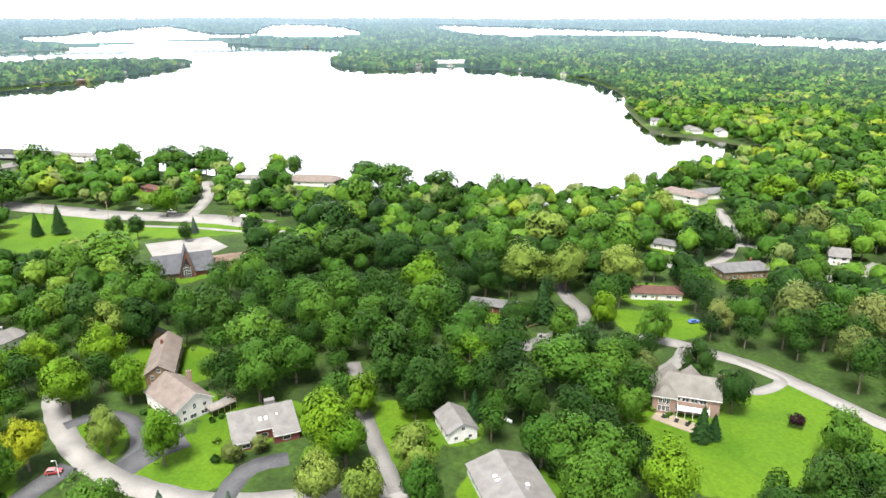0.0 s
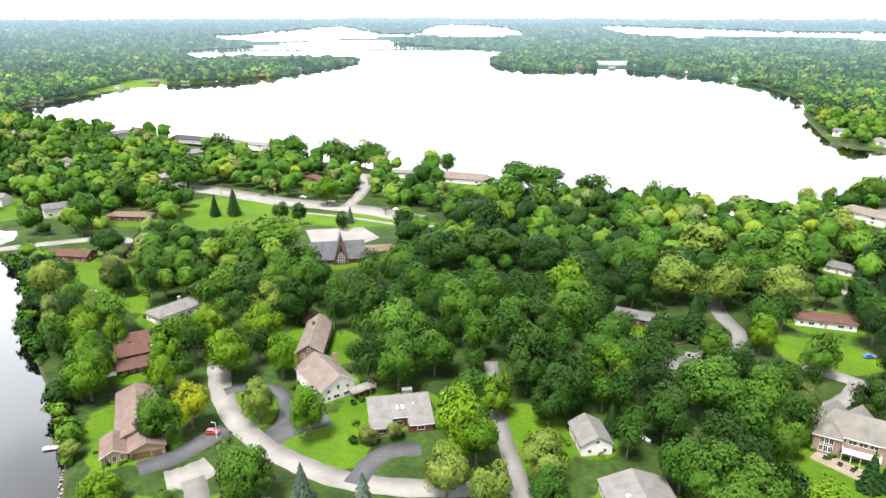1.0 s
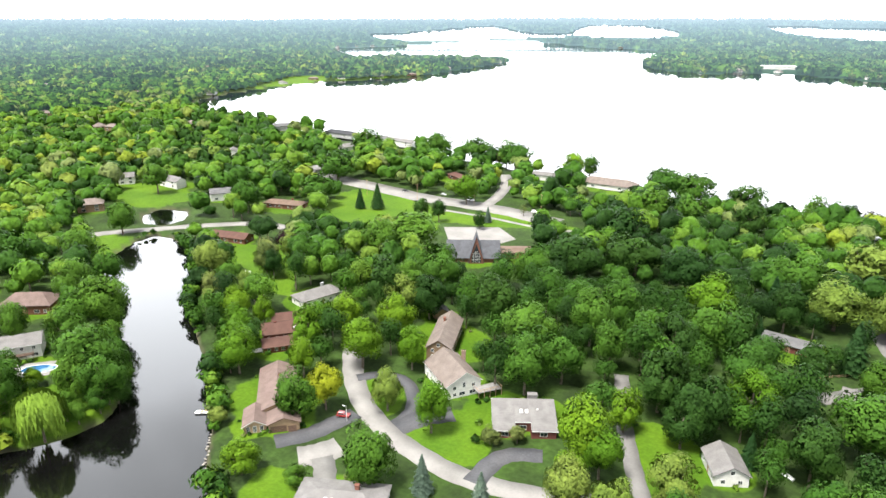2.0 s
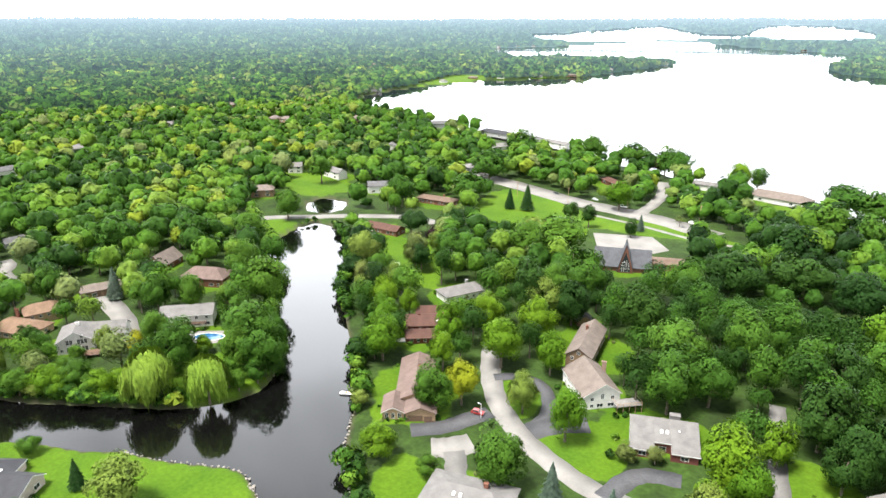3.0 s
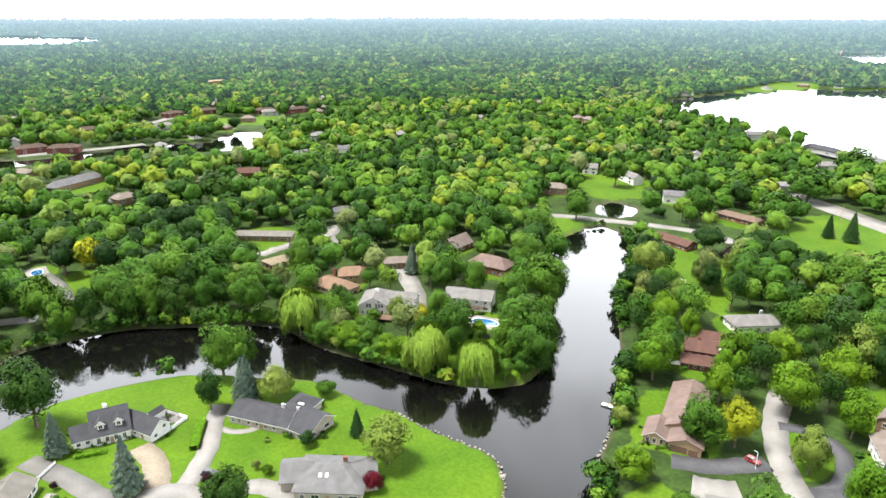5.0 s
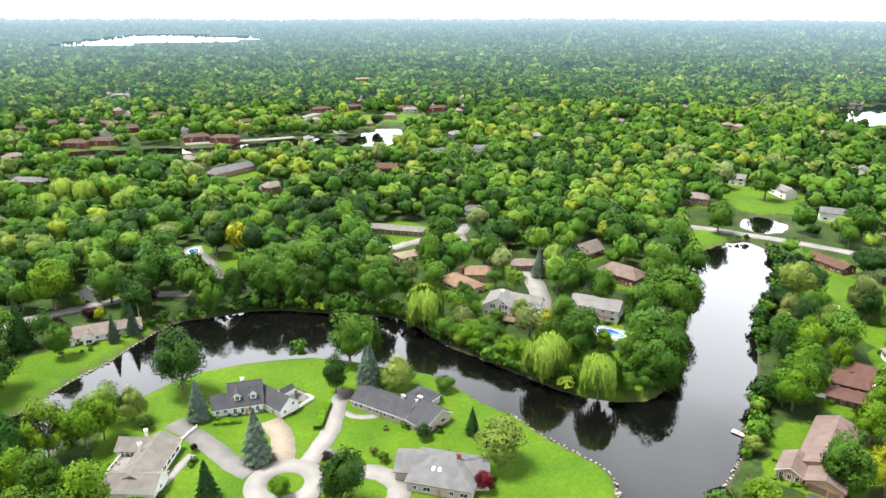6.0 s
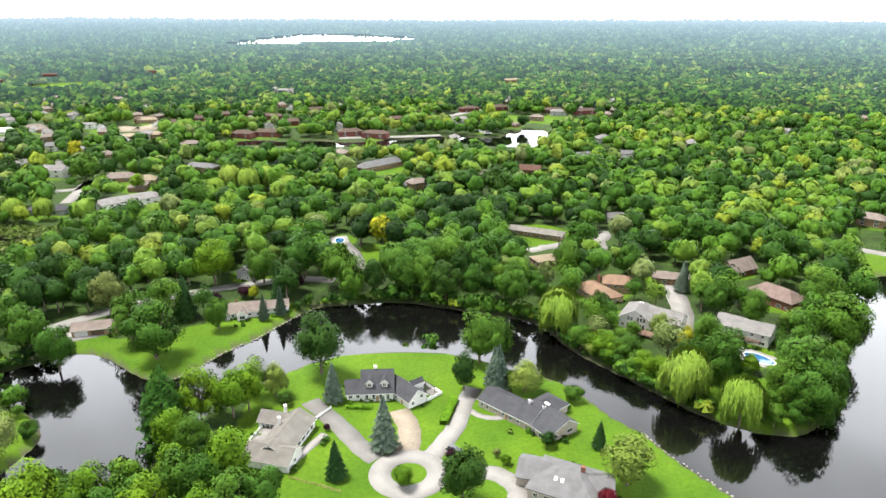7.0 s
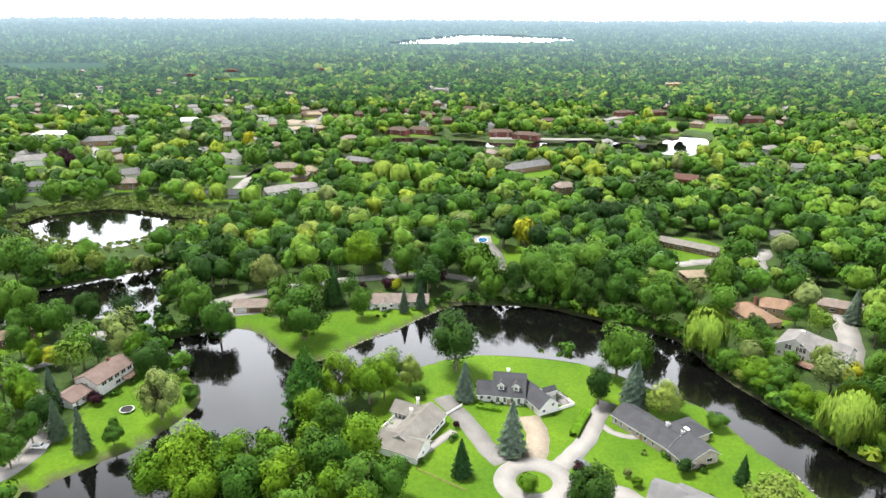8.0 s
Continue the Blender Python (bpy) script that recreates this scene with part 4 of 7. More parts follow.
house('tan low building on bare ground', -724.6, -262.4, 118, 44.0, 20.0, 4, 2.0, 'hip', 'tanwall', 'tan', 'few')
house('tan distant building among the trees', -1356.4, 222.3, 113, 44.0, 20.0, 5, 2.0, 'hip', 'tanwall', 'tan', 'few')


# ---- the houses near the water, each built of its own roofs ----
def mass(h, a, b, wl, wr, ridge, el, er, wall, roof, hips=(0.0, 0.0), over=(0.5, 0.5), trim="trim", openings=()):
    """A block of house h under one ridge from plan point a to b: wl and wr to the walls left and right of it, heights of ridge and eaves
    over the ground, hips at the two ends, and openings (side, metres along, height, size or kind)."""
    base = h.matrix_world.translation.z
    length = math.hypot(b[0] - a[0], b[1] - a[1])
    m = h.matrix_world.inverted() @ pose(a[0], a[1], base, 0, 0, math.degrees(math.atan2(b[1] - a[1], b[0] - a[0])))
    x0, x1 = hips[0], length - hips[1]
    v = [(0, wl, -0.4), (length, wl, -0.4), (length, -wr, -0.4), (0, -wr, -0.4), (0, wl, el), (length, wl, el), (length, -wr, er), (0, -wr, er), (x0, 0, ridge), (x1, 0, ridge)]
    f = [(0, 1, 5, 4), (2, 3, 7, 6), (4, 5, 9, 8), (6, 7, 8, 9), (3, 2, 1, 0)]
    f += [(3, 0, 4, 7), (4, 8, 7)] if hips[0] else [(3, 0, 4, 8, 7)]
    f += [(1, 2, 6, 5), (5, 6, 9)] if hips[1] else [(1, 2, 6, 9, 5)]
    body = part("wall", solid("wall", v, f, "wall_" + wall), h, m)
    # the roof: one sheet with thickness, its rim in the colour of the trim
    o, thick = 0.55, 0.24
    zl, zr = el - o * (ridge - el) / wl + 0.05, er - o * (ridge - er) / wr + 0.05
    ea, eb = over
    ra, rb = (x0 if hips[0] else -ea), (x1 if hips[1] else length + eb)
    top = [(-ea, wl + o, zl), (length + eb, wl + o, zl), (rb, 0, ridge + 0.05), (length + eb, -wr - o, zr), (-ea, -wr - o, zr), (ra, 0, ridge + 0.05)]
    bm = bmesh.new()
    lo, hi = [bm.verts.new(p) for p in top], [bm.verts.new((p[0], p[1], p[2] + thick)) for p in top]
    loops = [(0, 1, 2, 5), (5, 2, 3, 4)] + ([(4, 0, 5)] if hips[0] else []) + ([(1, 3, 2)] if hips[1] else [])
    for q in loops:
        bm.faces.new([hi[k] for k in q])
        bm.faces.new([lo[k] for k in reversed(q)])
    rim = [0, 1] + ([] if hips[1] else [2]) + [3, 4] + ([] if hips[0] else [5])
    edge = []
    for p, q in zip(rim, rim[1:] + rim[:1]):
        edge.append(bm.faces.new((lo[p], lo[q], hi[q], hi[p])))
    bmesh.ops.recalc_face_normals(bm, faces=bm.faces)
    for face in edge:
        face.material_index = 1
    me = bpy.data.meshes.new("roof")
    bm.to_mesh(me)
    bm.free()
    me.materials.append(MATS["roof_" + roof])
    me.materials.append(MATS[trim])
    sheet_roof = part("roof", me, h, m)
    cap = [(ra, -0.16, ridge + 0.05 + thick - 0.03), (rb, -0.16, ridge + 0.05 + thick - 0.03), (rb, 0.16, ridge + 0.05 + thick - 0.03), (ra, 0.16, ridge + 0.05 + thick - 0.03), (ra, 0, ridge + thick + 0.13), (rb, 0, ridge + thick + 0.13)]
    part("ridge_cap", solid("ridge_cap", cap, [(0, 3, 2, 1), (0, 1, 5, 4), (2, 3, 4, 5), (0, 4, 3), (1, 2, 5)], "roof_" + roof), sheet_roof)
    for side, u, z, size in openings:
        x, y, turn = {"l": (u, wl, 0), "r": (u, -wr, 180), "a": (0, u, 90), "b": (length, u, -90)}[side]
        if size == "door":
            part("door", DOOR, body, pose(x, y, z, 0, 0, turn))
        elif size in ("garage", "brown_garage"):
            part("garage_door", GARAGE_DOOR if size == "garage" else BROWN_DOOR, body, pose(x, y, z, 0, 0, turn))
        else:
            add_window(body, size, x, y, z, turn)
    HOUSES.append(((a[0] + b[0]) / 2, (a[1] + b[1]) / 2, max(length, wl + wr) / 2))
    return body, m


def villa(label, x, y):
    return thing("house", label, "house", pose(x, y, LAND))


def at(h, x, y, z=0.0, turn=0.0):
    """A place of the plan as seen from the house."""
    return h.matrix_world.inverted() @ pose(x, y, h.matrix_world.translation.z + z, 0, 0, turn)


def stack(h, x, y, bottom, top, wide, mat):
    me = joined("chimney", [slab("c", -wide / 2, wide / 2, -0.4, 0.4, bottom, top - 0.2, mat, 0.02), slab("c", -wide / 2 - 0.1, wide / 2 + 0.1, -0.5, 0.5, top - 0.2, top, mat, 0.03)])
    stem = part("chimney", me, h, at(h, x, y, 0, 20))
    for k in (-0.25, 0.25):
        part("flue", wheel_mesh(0.14, 0.4, "rubber", "flue"), stem, pose(k * wide, 0, top + 0.15, 90, 0, 0))


def raised_deck(h, x, y, turn, long, deep, z, floor, rail):
    deck = part("deck", slab("deck", -long / 2, long / 2, -deep / 2, deep / 2, z - 0.18, z, floor, 0.02), h, at(h, x, y, 0, turn))
    n = max(2, int(long / 2))
    for k in range(n + 1):
        px = -long / 2 + 0.08 + k * (long - 0.16) / n
        part("post", slab("post", px - 0.06, px + 0.06, -deep / 2, -deep / 2 + 0.12, -0.1, z + 1.0, rail, 0.01), deck)
    part("rail", slab("rail", -long / 2, long / 2, -deep / 2 - 0.02, -deep / 2 + 0.14, z + 0.98, z + 1.06, rail, 0.01), deck)
    part("rail", slab("rail", -long / 2, long / 2, -deep / 2 + 0.02, -deep / 2 + 0.1, z + 0.45, z + 0.52, rail, 0.01), deck)
    for s in (-1, 1):
        part("rail", slab("rail", s * (long / 2 - 0.06) - 0.05, s * (long / 2 - 0.06) + 0.05, -deep / 2 + 0.15, deep / 2, z + 0.98, z + 1.06, rail, 0.01), deck)
    return deck


def window_row(side, start, step, n, z, size=(1.2, 1.3)):
    return [(side, start + k * step, z, size) for k in range(n)]


SMALL, WIDE, TALL = (1.2, 1.3), (2.2, 1.4), (1.1, 2.0)

h = villa("long brown ranch house with a double garage beside the river", -128, 150)
mass(h, (-124.6, 146.6), (-141.3, 169.3), 5.8, 5.6, 5.2, 2.8, 2.8, "sand", "mauve", (0, 0), trim="brown_paint", openings=window_row("l", 3, 3.6, 7, 1.6, WIDE) + window_row("r", 12, 3.6, 4, 1.6) + [("b", 0, 1.6, WIDE)])
mass(h, (-118.1, 141.9), (-126.2, 152.4), 4.6, 4.6, 4.7, 2.9, 2.9, "sand", "mauve", trim="brown_paint", openings=[("a", 1.7, 0.02, "brown_garage"), ("r", 2.5, 1.6, SMALL)])
part("garage_door", joined("garage_door", [slab("c", -1.25, 1.25, 0, 0.06, 0.54 * k + 0.02, 0.54 * k + 0.52, "brown_paint", 0.015) for k in range(4)]), h, at(h, -115.9, 142.98, 0, -142.4))
mass(h, (-125.6, 137.5), (-131.6, 145.4), 3.3, 3.3, 4.2, 2.5, 2.5, "sand", "mauve", trim="trim", openings=window_row("a", -2.0, 2.0, 3, 1.4, (1.1, 2.0)) + window_row("l", 1.5, 2.4, 3, 1.5))
stack(h, -134.5, 161.5, 2, 6.0, 0.9, "wall_brick")

h = villa("brown house with three stepped red-brown roofs by the river", -157, 194)
mass(h, (-159, 182.5), (-150.8, 189.9), 3.4, 4.3, 3.7, 2.5, 2.4, "brickdark", "redbrown", trim="brown_paint", openings=window_row("r", 2, 2.6, 4, 1.4) + [("a", -1, 1.4, WIDE)])
mass(h, (-165, 190), (-155, 199), 5.2, 5.4, 5.7, 3.7, 3.6, "brickdark", "redbrown", trim="brown_paint", openings=window_row("r", 2, 3, 4, 2.0) + [("a", 0, 1.6, WIDE), ("b", 0, 1.6, WIDE)])
mass(h, (-168, 199.6), (-158.5, 208), 4.2, 4.6, 5.6, 3.5, 3.4, "brickdark", "redbrown", trim="brown_paint", openings=window_row("l", 2, 3, 4, 1.6))
stack(h, -161.5, 193.5, 2, 6.4, 1.0, "wall_brickdark")
part("skylight", slab("skylight", -0.5, 0.5, -0.6, 0.6, 0, 0.5, "trim", 0.04), h, at(h, -153.8, 195.6, 4.35, 42), "white roof light")
raised_deck(h, -160.2, 179.6, 42, 5.0, 3.0, 0.5, "trim", "trim")

h = villa("two-storey white house with a weathered taupe shingle roof", -82, 190)
mass(h, (-90.4, 196.9), (-76.3, 184.0), 5.2, 7.2, 8.6, 5.2, 4.7, "white", "taupe",
     openings=[("b", -4.2, 3.7, SMALL), ("b", -0.8, 4.4, TALL), ("b", 2.6, 3.9, SMALL), ("b", -4.2, 1.3, SMALL), ("b", -1.5, 1.3, WIDE), ("b", 2.2, 1.3, WIDE)] + window_row("l", 3, 3.4, 4, 4.0) + window_row("l", 3, 3.4, 4, 1.4) + window_row("r", 2.5, 3.2, 5, 1.5) + window_row("r", 2.5, 3.2, 5, 3.7))
raised_deck(h, -70.3, 187.6, 48, 8.5, 4.6, 2.7, "greydeck", "timber")
stack(h, -83.2, 197.6, 0, 8.9, 1.5, "wall_pinkbrick")
part("skylight", slab("skylight", -0.35, 0.35, -0.7, 0.7, 0, 0.2, "trim", 0.03), h, at(h, -85.6, 189.6, 7.25, -43) @ pose(0, 0, 0, 26, 0, 0), "white roof light")

h = villa("low brick house under one broad pale grey roof with skylights", -56, 175)
for (u0, u1, deep, ends) in ((0.0, 6.6, 13.0, (0.5, 0.0)), (6.6, 11.2, 9.4, (0.0, 0.0)), (11.2, 18.6, 13.0, (0.0, 0.5))):
    d = (0.922, 0.387)
    mass(h, (-64.6 + d[0] * u0, 177.6 + d[1] * u0), (-64.6 + d[0] * u1, 177.6 + d[1] * u1), 3.0, deep, 5.4, 3.4, 5.4 - 0.21 * deep, "brickdark", "greylight", over=ends,
         openings=[("r", (u1 - u0) / 2, 1.45, WIDE), ("l", (u1 - u0) / 2, 1.5, WIDE)] + ([("r", 1.0, 0.05, "door")] if deep < 10 else []))
for u in (8.6, 10.2):
    part("skylight", slab("skylight", -0.4, 0.4, -0.75, 0.75, 0.0, 0.2, "trim", 0.03), h, at(h, -64.6 + d[0] * u + d[1] * 5.4, 177.6 + d[1] * u - d[0] * 5.4, 4.5, 22.8) @ pose(0, 0, 0, 11.8, 0, 0), "white framed skylight")
part("skylight", slab("skylight", -0.25, 0.25, -0.25, 0.25, 0.0, 0.5, "trim", 0.03), h, at(h, -64.6 + d[0] * 13.6 + d[1] * 4.6, 177.6 + d[1] * 13.6 - d[0] * 4.6, 4.5, 22.8), "white roof vent")
part("chimney", joined("chimney", [slab("c", -1.5, 1.5, -0.9, 0.9, 0.5, 6.6, "roof_greylight", 0.03), slab("c", -1.6, 1.6, -1.0, 1.0, 6.6, 6.75, "roof_greylight", 0.02)]), h, at(h, -53.6, 183.6, 0, 22.8))

h = villa("white cape house with a charcoal roof and two white dormers", -204, -3)
mass(h, (-205.8, -9.8), (-205.9, 0.4), 5.4, 6.3, 8.2, 3.3, 3.2, "white", "charcoal", openings=window_row("r", 1.6, 2.3, 4, 1.7, TALL) + [("r", 5.1, 0.05, "door"), ("a", -2.4, 1.6, SMALL), ("a", 0, 5.4, SMALL), ("b", 0, 5.4, SMALL)] + window_row("l", 2, 3, 3, 1.6))
for y in (-7.2, -2.3):
    mass(h, (-200.9, y), (-204.6, y), 0.95, 0.95, 7.1, 6.2, 6.2, "white", "charcoal", over=(0.25, 0.0), openings=[("a", 0, 5.35, SMALL)])
mass(h, (-204.3, -15.2), (-204.8, -9.9), 3.8, 4.3, 5.3, 2.8, 2.7, "white", "charcoal", openings=window_row("r", 1.3, 2.4, 2, 1.6) + [("a", -1.5, 1.6, TALL), ("a", 1.5, 1.6, TALL)])
mass(h, (-206.9, 0.8), (-196.4, 8.5), 3.6, 3.6, 5.7, 2.8, 2.7, "white", "charcoal", openings=[("b", -1.9, 1.5, SMALL), ("b", 1.5, 3.0, SMALL), ("r", 9.3, 0.05, "door"), ("r", 3.5, 1.6, SMALL), ("r", 6.2, 1.6, SMALL)])
mass(h, (-202.4, 5.9), (-205.6, 10.2), 1.0, 1.0, 5.2, 4.4, 4.4, "white", "charcoal", over=(0.25, 0.0), openings=[("a", 0, 3.5, SMALL)])
stack(h, -206.6, -5.4, 5.5, 9.4, 1.4, "wall_white")

h = villa("white house with weathered grey shingle roofs and two chimneys", -178, -32)
mass(h, (-187.4, -28.2), (-168.6, -34.2), 5.0, 4.6, 5.6, 2.9, 2.9, "white", "greyold", openings=window_row("l", 2.5, 2.9, 6, 1.5, WIDE) + window_row("r", 6, 3, 3, 1.5))
mass(h, (-188.6, -39.6), (-185.6, -30.6), 3.0, 3.1, 4.9, 2.9, 2.9, "white", "greyold", openings=window_row("r", 1.6, 1.5, 4, 1.6, TALL) + [("a", 0, 1.5, WIDE)])
mass(h, (-171.4, -40.2), (-167.3, -27.0), 4.5, 4.2, 5.0, 2.7, 2.6, "white", "greyold", openings=[("b", 0, 1.6, SMALL), ("r", 3, 0.02, "garage"), ("r", 8.6, 0.02, "garage"), ("a", 0, 1.5, SMALL)])
stack(h, -188.2, -32.6, 2, 6.6, 1.3, "wall_white")
stack(h, -181.6, -33.4, 3, 6.6, 1.1, "wall_white")
raised_deck(h, -180.4, -38.6, -18, 8.5, 4.5, 0.9, "greydeck", "trim")
rail_run = thing("fence", "low white board fence beside the drive", "fence", pose(-188.6, -24.6, LAND, 0, 0, 145))
for k in range(5):
    part("post", slab("post", k * 2.2 - 0.07, k * 2.2 + 0.07, -0.07, 0.07, -0.1, 1.2, "trim", 0.01), rail_run)
for k in range(4):
    part("board", slab("board", k * 2.2 + 0.07, k * 2.2 + 2.13, -0.03, 0.03, 0.2, 1.1, "trim", 0.01), rail_run)

h = villa("long cream ranch house with a charcoal roof", -186, 42)
mass(h, (-198.2, 31.9), (-183.0, 46.0), 4.6, 5.0, 5.0, 2.8, 2.7, "cream", "charcoal", openings=window_row("r", 1.6, 2.2, 2, 1.5, TALL) + window_row("r", 7.2, 3, 4, 1.5) + [("r", 11.6, 0.05, "door"), ("a", 0, 1.5, WIDE)] + window_row("l", 3, 4, 4, 1.5))
mass(h, (-188.4, 46.0), (-176.8, 53.2), 4.2, 7.6, 5.4, 2.9, 2.5, "cream", "charcoal", openings=window_row("r", 4.2, 2.9, 3, 1.4, TALL) + [("b", -4.6, 1.4, SMALL), ("b", 1, 1.6, WIDE)] + window_row("l", 3, 4, 3, 1.5))
mass(h, (-187.4, 45.8), (-193.4, 54.0), 4.2, 4.2, 4.8, 2.8, 2.8, "cream", "charcoal", hips=(0, 3.6), openings=window_row("l", 5, 2.6, 2, 1.5))
stack(h, -188.0, 43.8, 3, 5.9, 1.5, "wall_greywall")
stack(h, -184.0, 47.4, 3, 6.1, 0.9, "wall_greywall")
part("skylight", slab("skylight", -0.9, 0.9, -0.5, 0.5, 0, 0.3, "trim", 0.04), h, at(h, -187.6, 49.2, 4.5, 40), "white roof light")

h = villa("long white house with a grey roof above a pool terrace", -240, 141)
mass(h, (-247.0, 132.2), (-233.5, 147.4), 5.8, 5.8, 7.2, 5.2, 5.2, "white", "greylight", openings=window_row("r", 2.4, 3.9, 5, 4.1) + window_row("r", 2.4, 3.9, 5, 1.4, WIDE) + window_row("l", 3, 4, 4, 4.1) + [("a", -2, 4, SMALL), ("a", 2, 4, SMALL)])
raised_deck(h, -234.8, 134.0, 48.4, 17.0, 2.6, 2.75, "umber_deck", "umber_deck")

h = villa("large white house with tall gable windows and a brown deck", -254, 104)
mass(h, (-248.6, 97.8), (-262.0, 106.6), 6.4, 6.4, 8.4, 4.6, 4.6, "white", "greylight", hips=(0, 5.5),
     openings=[("a", u, z, TALL) for u in (-3.6, -2.4, -1.2, 1.4, 2.6) for z in (1.7, 4.6)] + [("a", -2.4, 6.6, SMALL), ("a", 4.8, 1.6, SMALL)] + window_row("l", 3, 3.2, 4, 1.6) + window_row("r", 3, 3.2, 4, 1.6))
mass(h, (-259.4, 102.8), (-247.2, 117.2), 5.0, 5.2, 7.0, 4.0, 3.9, "white", "greylight", openings=window_row("r", 8, 2.8, 3, 1.6, TALL) + [("b", -1.2, 0.02, "garage"), ("b", 0, 4.2, SMALL)])
stack(h, -254.6, 102.2, 4, 9.4, 1.2, "wall_white")
raised_deck(h, -243.4, 99.2, 53.5, 9.0, 5.0, 1.3, "brown_paint", "brown_paint")

h = villa("tan house with two orange-brown hip roofs and a brick chimney", -286, 97)
mass(h, (-293.5, 88.6), (-274.5, 96.6), 6.0, 6.0, 5.4, 2.9, 2.9, "sand", "orange", hips=(4.5, 4.5), trim="brown_paint", openings=window_row("r", 2.5, 3.4, 5, 1.5, WIDE) + [("b", -2, 1.5, WIDE), ("b", 2, 1.5, SMALL)])
mass(h, (-294.0, 98.0), (-290.5, 110.5), 5.2, 5.4, 6.6, 4.2, 4.2, "sand", "orange", hips=(3, 3), trim="brown_paint", openings=window_row("r", 2.5, 3, 4, 3.0) + [("b", 0, 3.0, WIDE)])
stack(h, -292.6, 95.4, 2, 7.0, 1.3, "wall_brick")

h = villa("large pink brick house with a grey roof and paved terrace", 77, 190)
mass(h, (68.6, 195.6), (87.6, 189.6), 6.2, 6.6, 10.2, 6.3, 6.2, "pinkbrick", "greyold", hips=(4.0, 0),
     openings=window_row("r", 7.2, 2.6, 4, 4.9, WIDE) + window_row("r", 7.2, 2.6, 4, 1.6, TALL) + [("b", -3, 1.6, SMALL), ("b", -3, 4.6, SMALL), ("b", 2.5, 4.6, SMALL)] + window_row("l", 3, 3.4, 5, 4.8))
mass(h, (71.6, 193.8), (69.3, 186.3), 3.4, 3.4, 8.9, 6.2, 6.2, "pinkbrick", "greyold", hips=(0, 2.6), openings=[("b", u, z, TALL) for u in (-1.2, 0.0, 1.2) for z in (2.0, 4.6)])
mass(h, (79.2, 191.5), (81.8, 199.8), 3.2, 3.2, 9.4, 6.3, 6.3, "white", "greyold", openings=[("b", 0, 4.8, WIDE)])
mass(h, (73.4, 194.0), (75.9, 202.0), 2.8, 2.8, 9.0, 6.3, 6.3, "white", "greyold", openings=[("b", 0, 4.8, WIDE)])
raised_deck(h, 77.6, 183.6, -17.5, 9.5, 2.8, 3.0, "trim", "trim")
stack(h, 87.9, 190.4, 0, 11.6, 1.6, "wall_pinkbrick")
patio = part("terrace", slab("terrace", -6.5, 6.5, -3.0, 3.0, -0.25, 0.14, "beige", 0.04), h, at(h, 71.6, 181.8, 0, -38), "beige paved terrace")
for k in (-3.5, 0.5, 3.8):
    part("garden_seat", joined("garden_seat", [slab("c", k - 0.6, k + 0.6, -0.5, 0.5, 0.14, 0.5, "rubber", 0.05), slab("c", k - 0.6, k + 0.6, 0.35, 0.5, 0.5, 0.95, "rubber", 0.03)]), patio)

h = villa("white house with a taupe roof and two small front gables", -272, -65)
mass(h, (-270.6, -76.6), (-274.6, -55.0), 4.8, 4.8, 5.2, 2.8, 2.8, "white", "taupe", openings=window_row("r", 2.2, 3.4, 6, 1.5) + [("a", 0, 1.6, SMALL), ("b", 0, 1.6, SMALL)] + window_row("l", 3, 4, 5, 1.5))
mass(h, (-265.6, -62.6), (-272.0, -63.8), 2.0, 2.0, 4.5, 2.8, 2.8, "white", "taupe", openings=[("a", 0, 1.5, WIDE)])
mass(h, (-266.0, -69.6), (-271.0, -70.5), 1.6, 1.6, 4.0, 2.7, 2.7, "white", "taupe", openings=[("a", 0, 1.0, TALL)])
mass(h, (-275.6, -56.0), (-277.4, -45.5), 3.6, 3.6, 4.4, 2.6, 2.6, "white", "taupe", openings=window_row("r", 2, 3, 3, 1.5))
stack(h, -273.6, -66.5, 2, 6.0, 1.1, "wall_brick")

h = villa("low sand-coloured garage with a pale grey roof by the inlet", -256, -119)
mass(h, (-257.5, -127.0), (-261.0, -110.5), 4.2, 4.4, 4.2, 2.6, 2.6, "sand", "taupe", openings=[("r", 3.4, 0.02, "garage"), ("r", 9.4, 0.02, "brown_garage"), ("r", 14, 1.5, SMALL)])

h = villa("two-storey white house with a red-brown roof and a timber balcony", -188, -142)
mass(h, (-198.2, -141.3), (-182.2, -143.9), 4.6, 5.0, 7.1, 4.9, 4.9, "white", "mauve", trim="brown_paint", openings=window_row("l", 1.8, 2.9, 5, 3.8, WIDE) + window_row("l", 1.8, 2.9, 3, 1.4, WIDE) + [("a", 0, 1.6, SMALL), ("a", 0, 3.9, SMALL), ("b", 0, 4.0, SMALL)])
mass(h, (-182.4, -145.6), (-174.0, -147.0), 4.2, 4.0, 4.1, 2.5, 2.5, "white", "mauve", trim="brown_paint", openings=window_row("l", 1.6, 2.6, 3, 1.4) + [("b", 0, 1.4, SMALL)])
raised_deck(h, -193.6, -134.9, 170.8, 7.0, 3.2, 2.6, "umber_deck", "umber_deck")
stack(h, -194.0, -143.6, 3, 8.0, 1.0, "wall_brick")

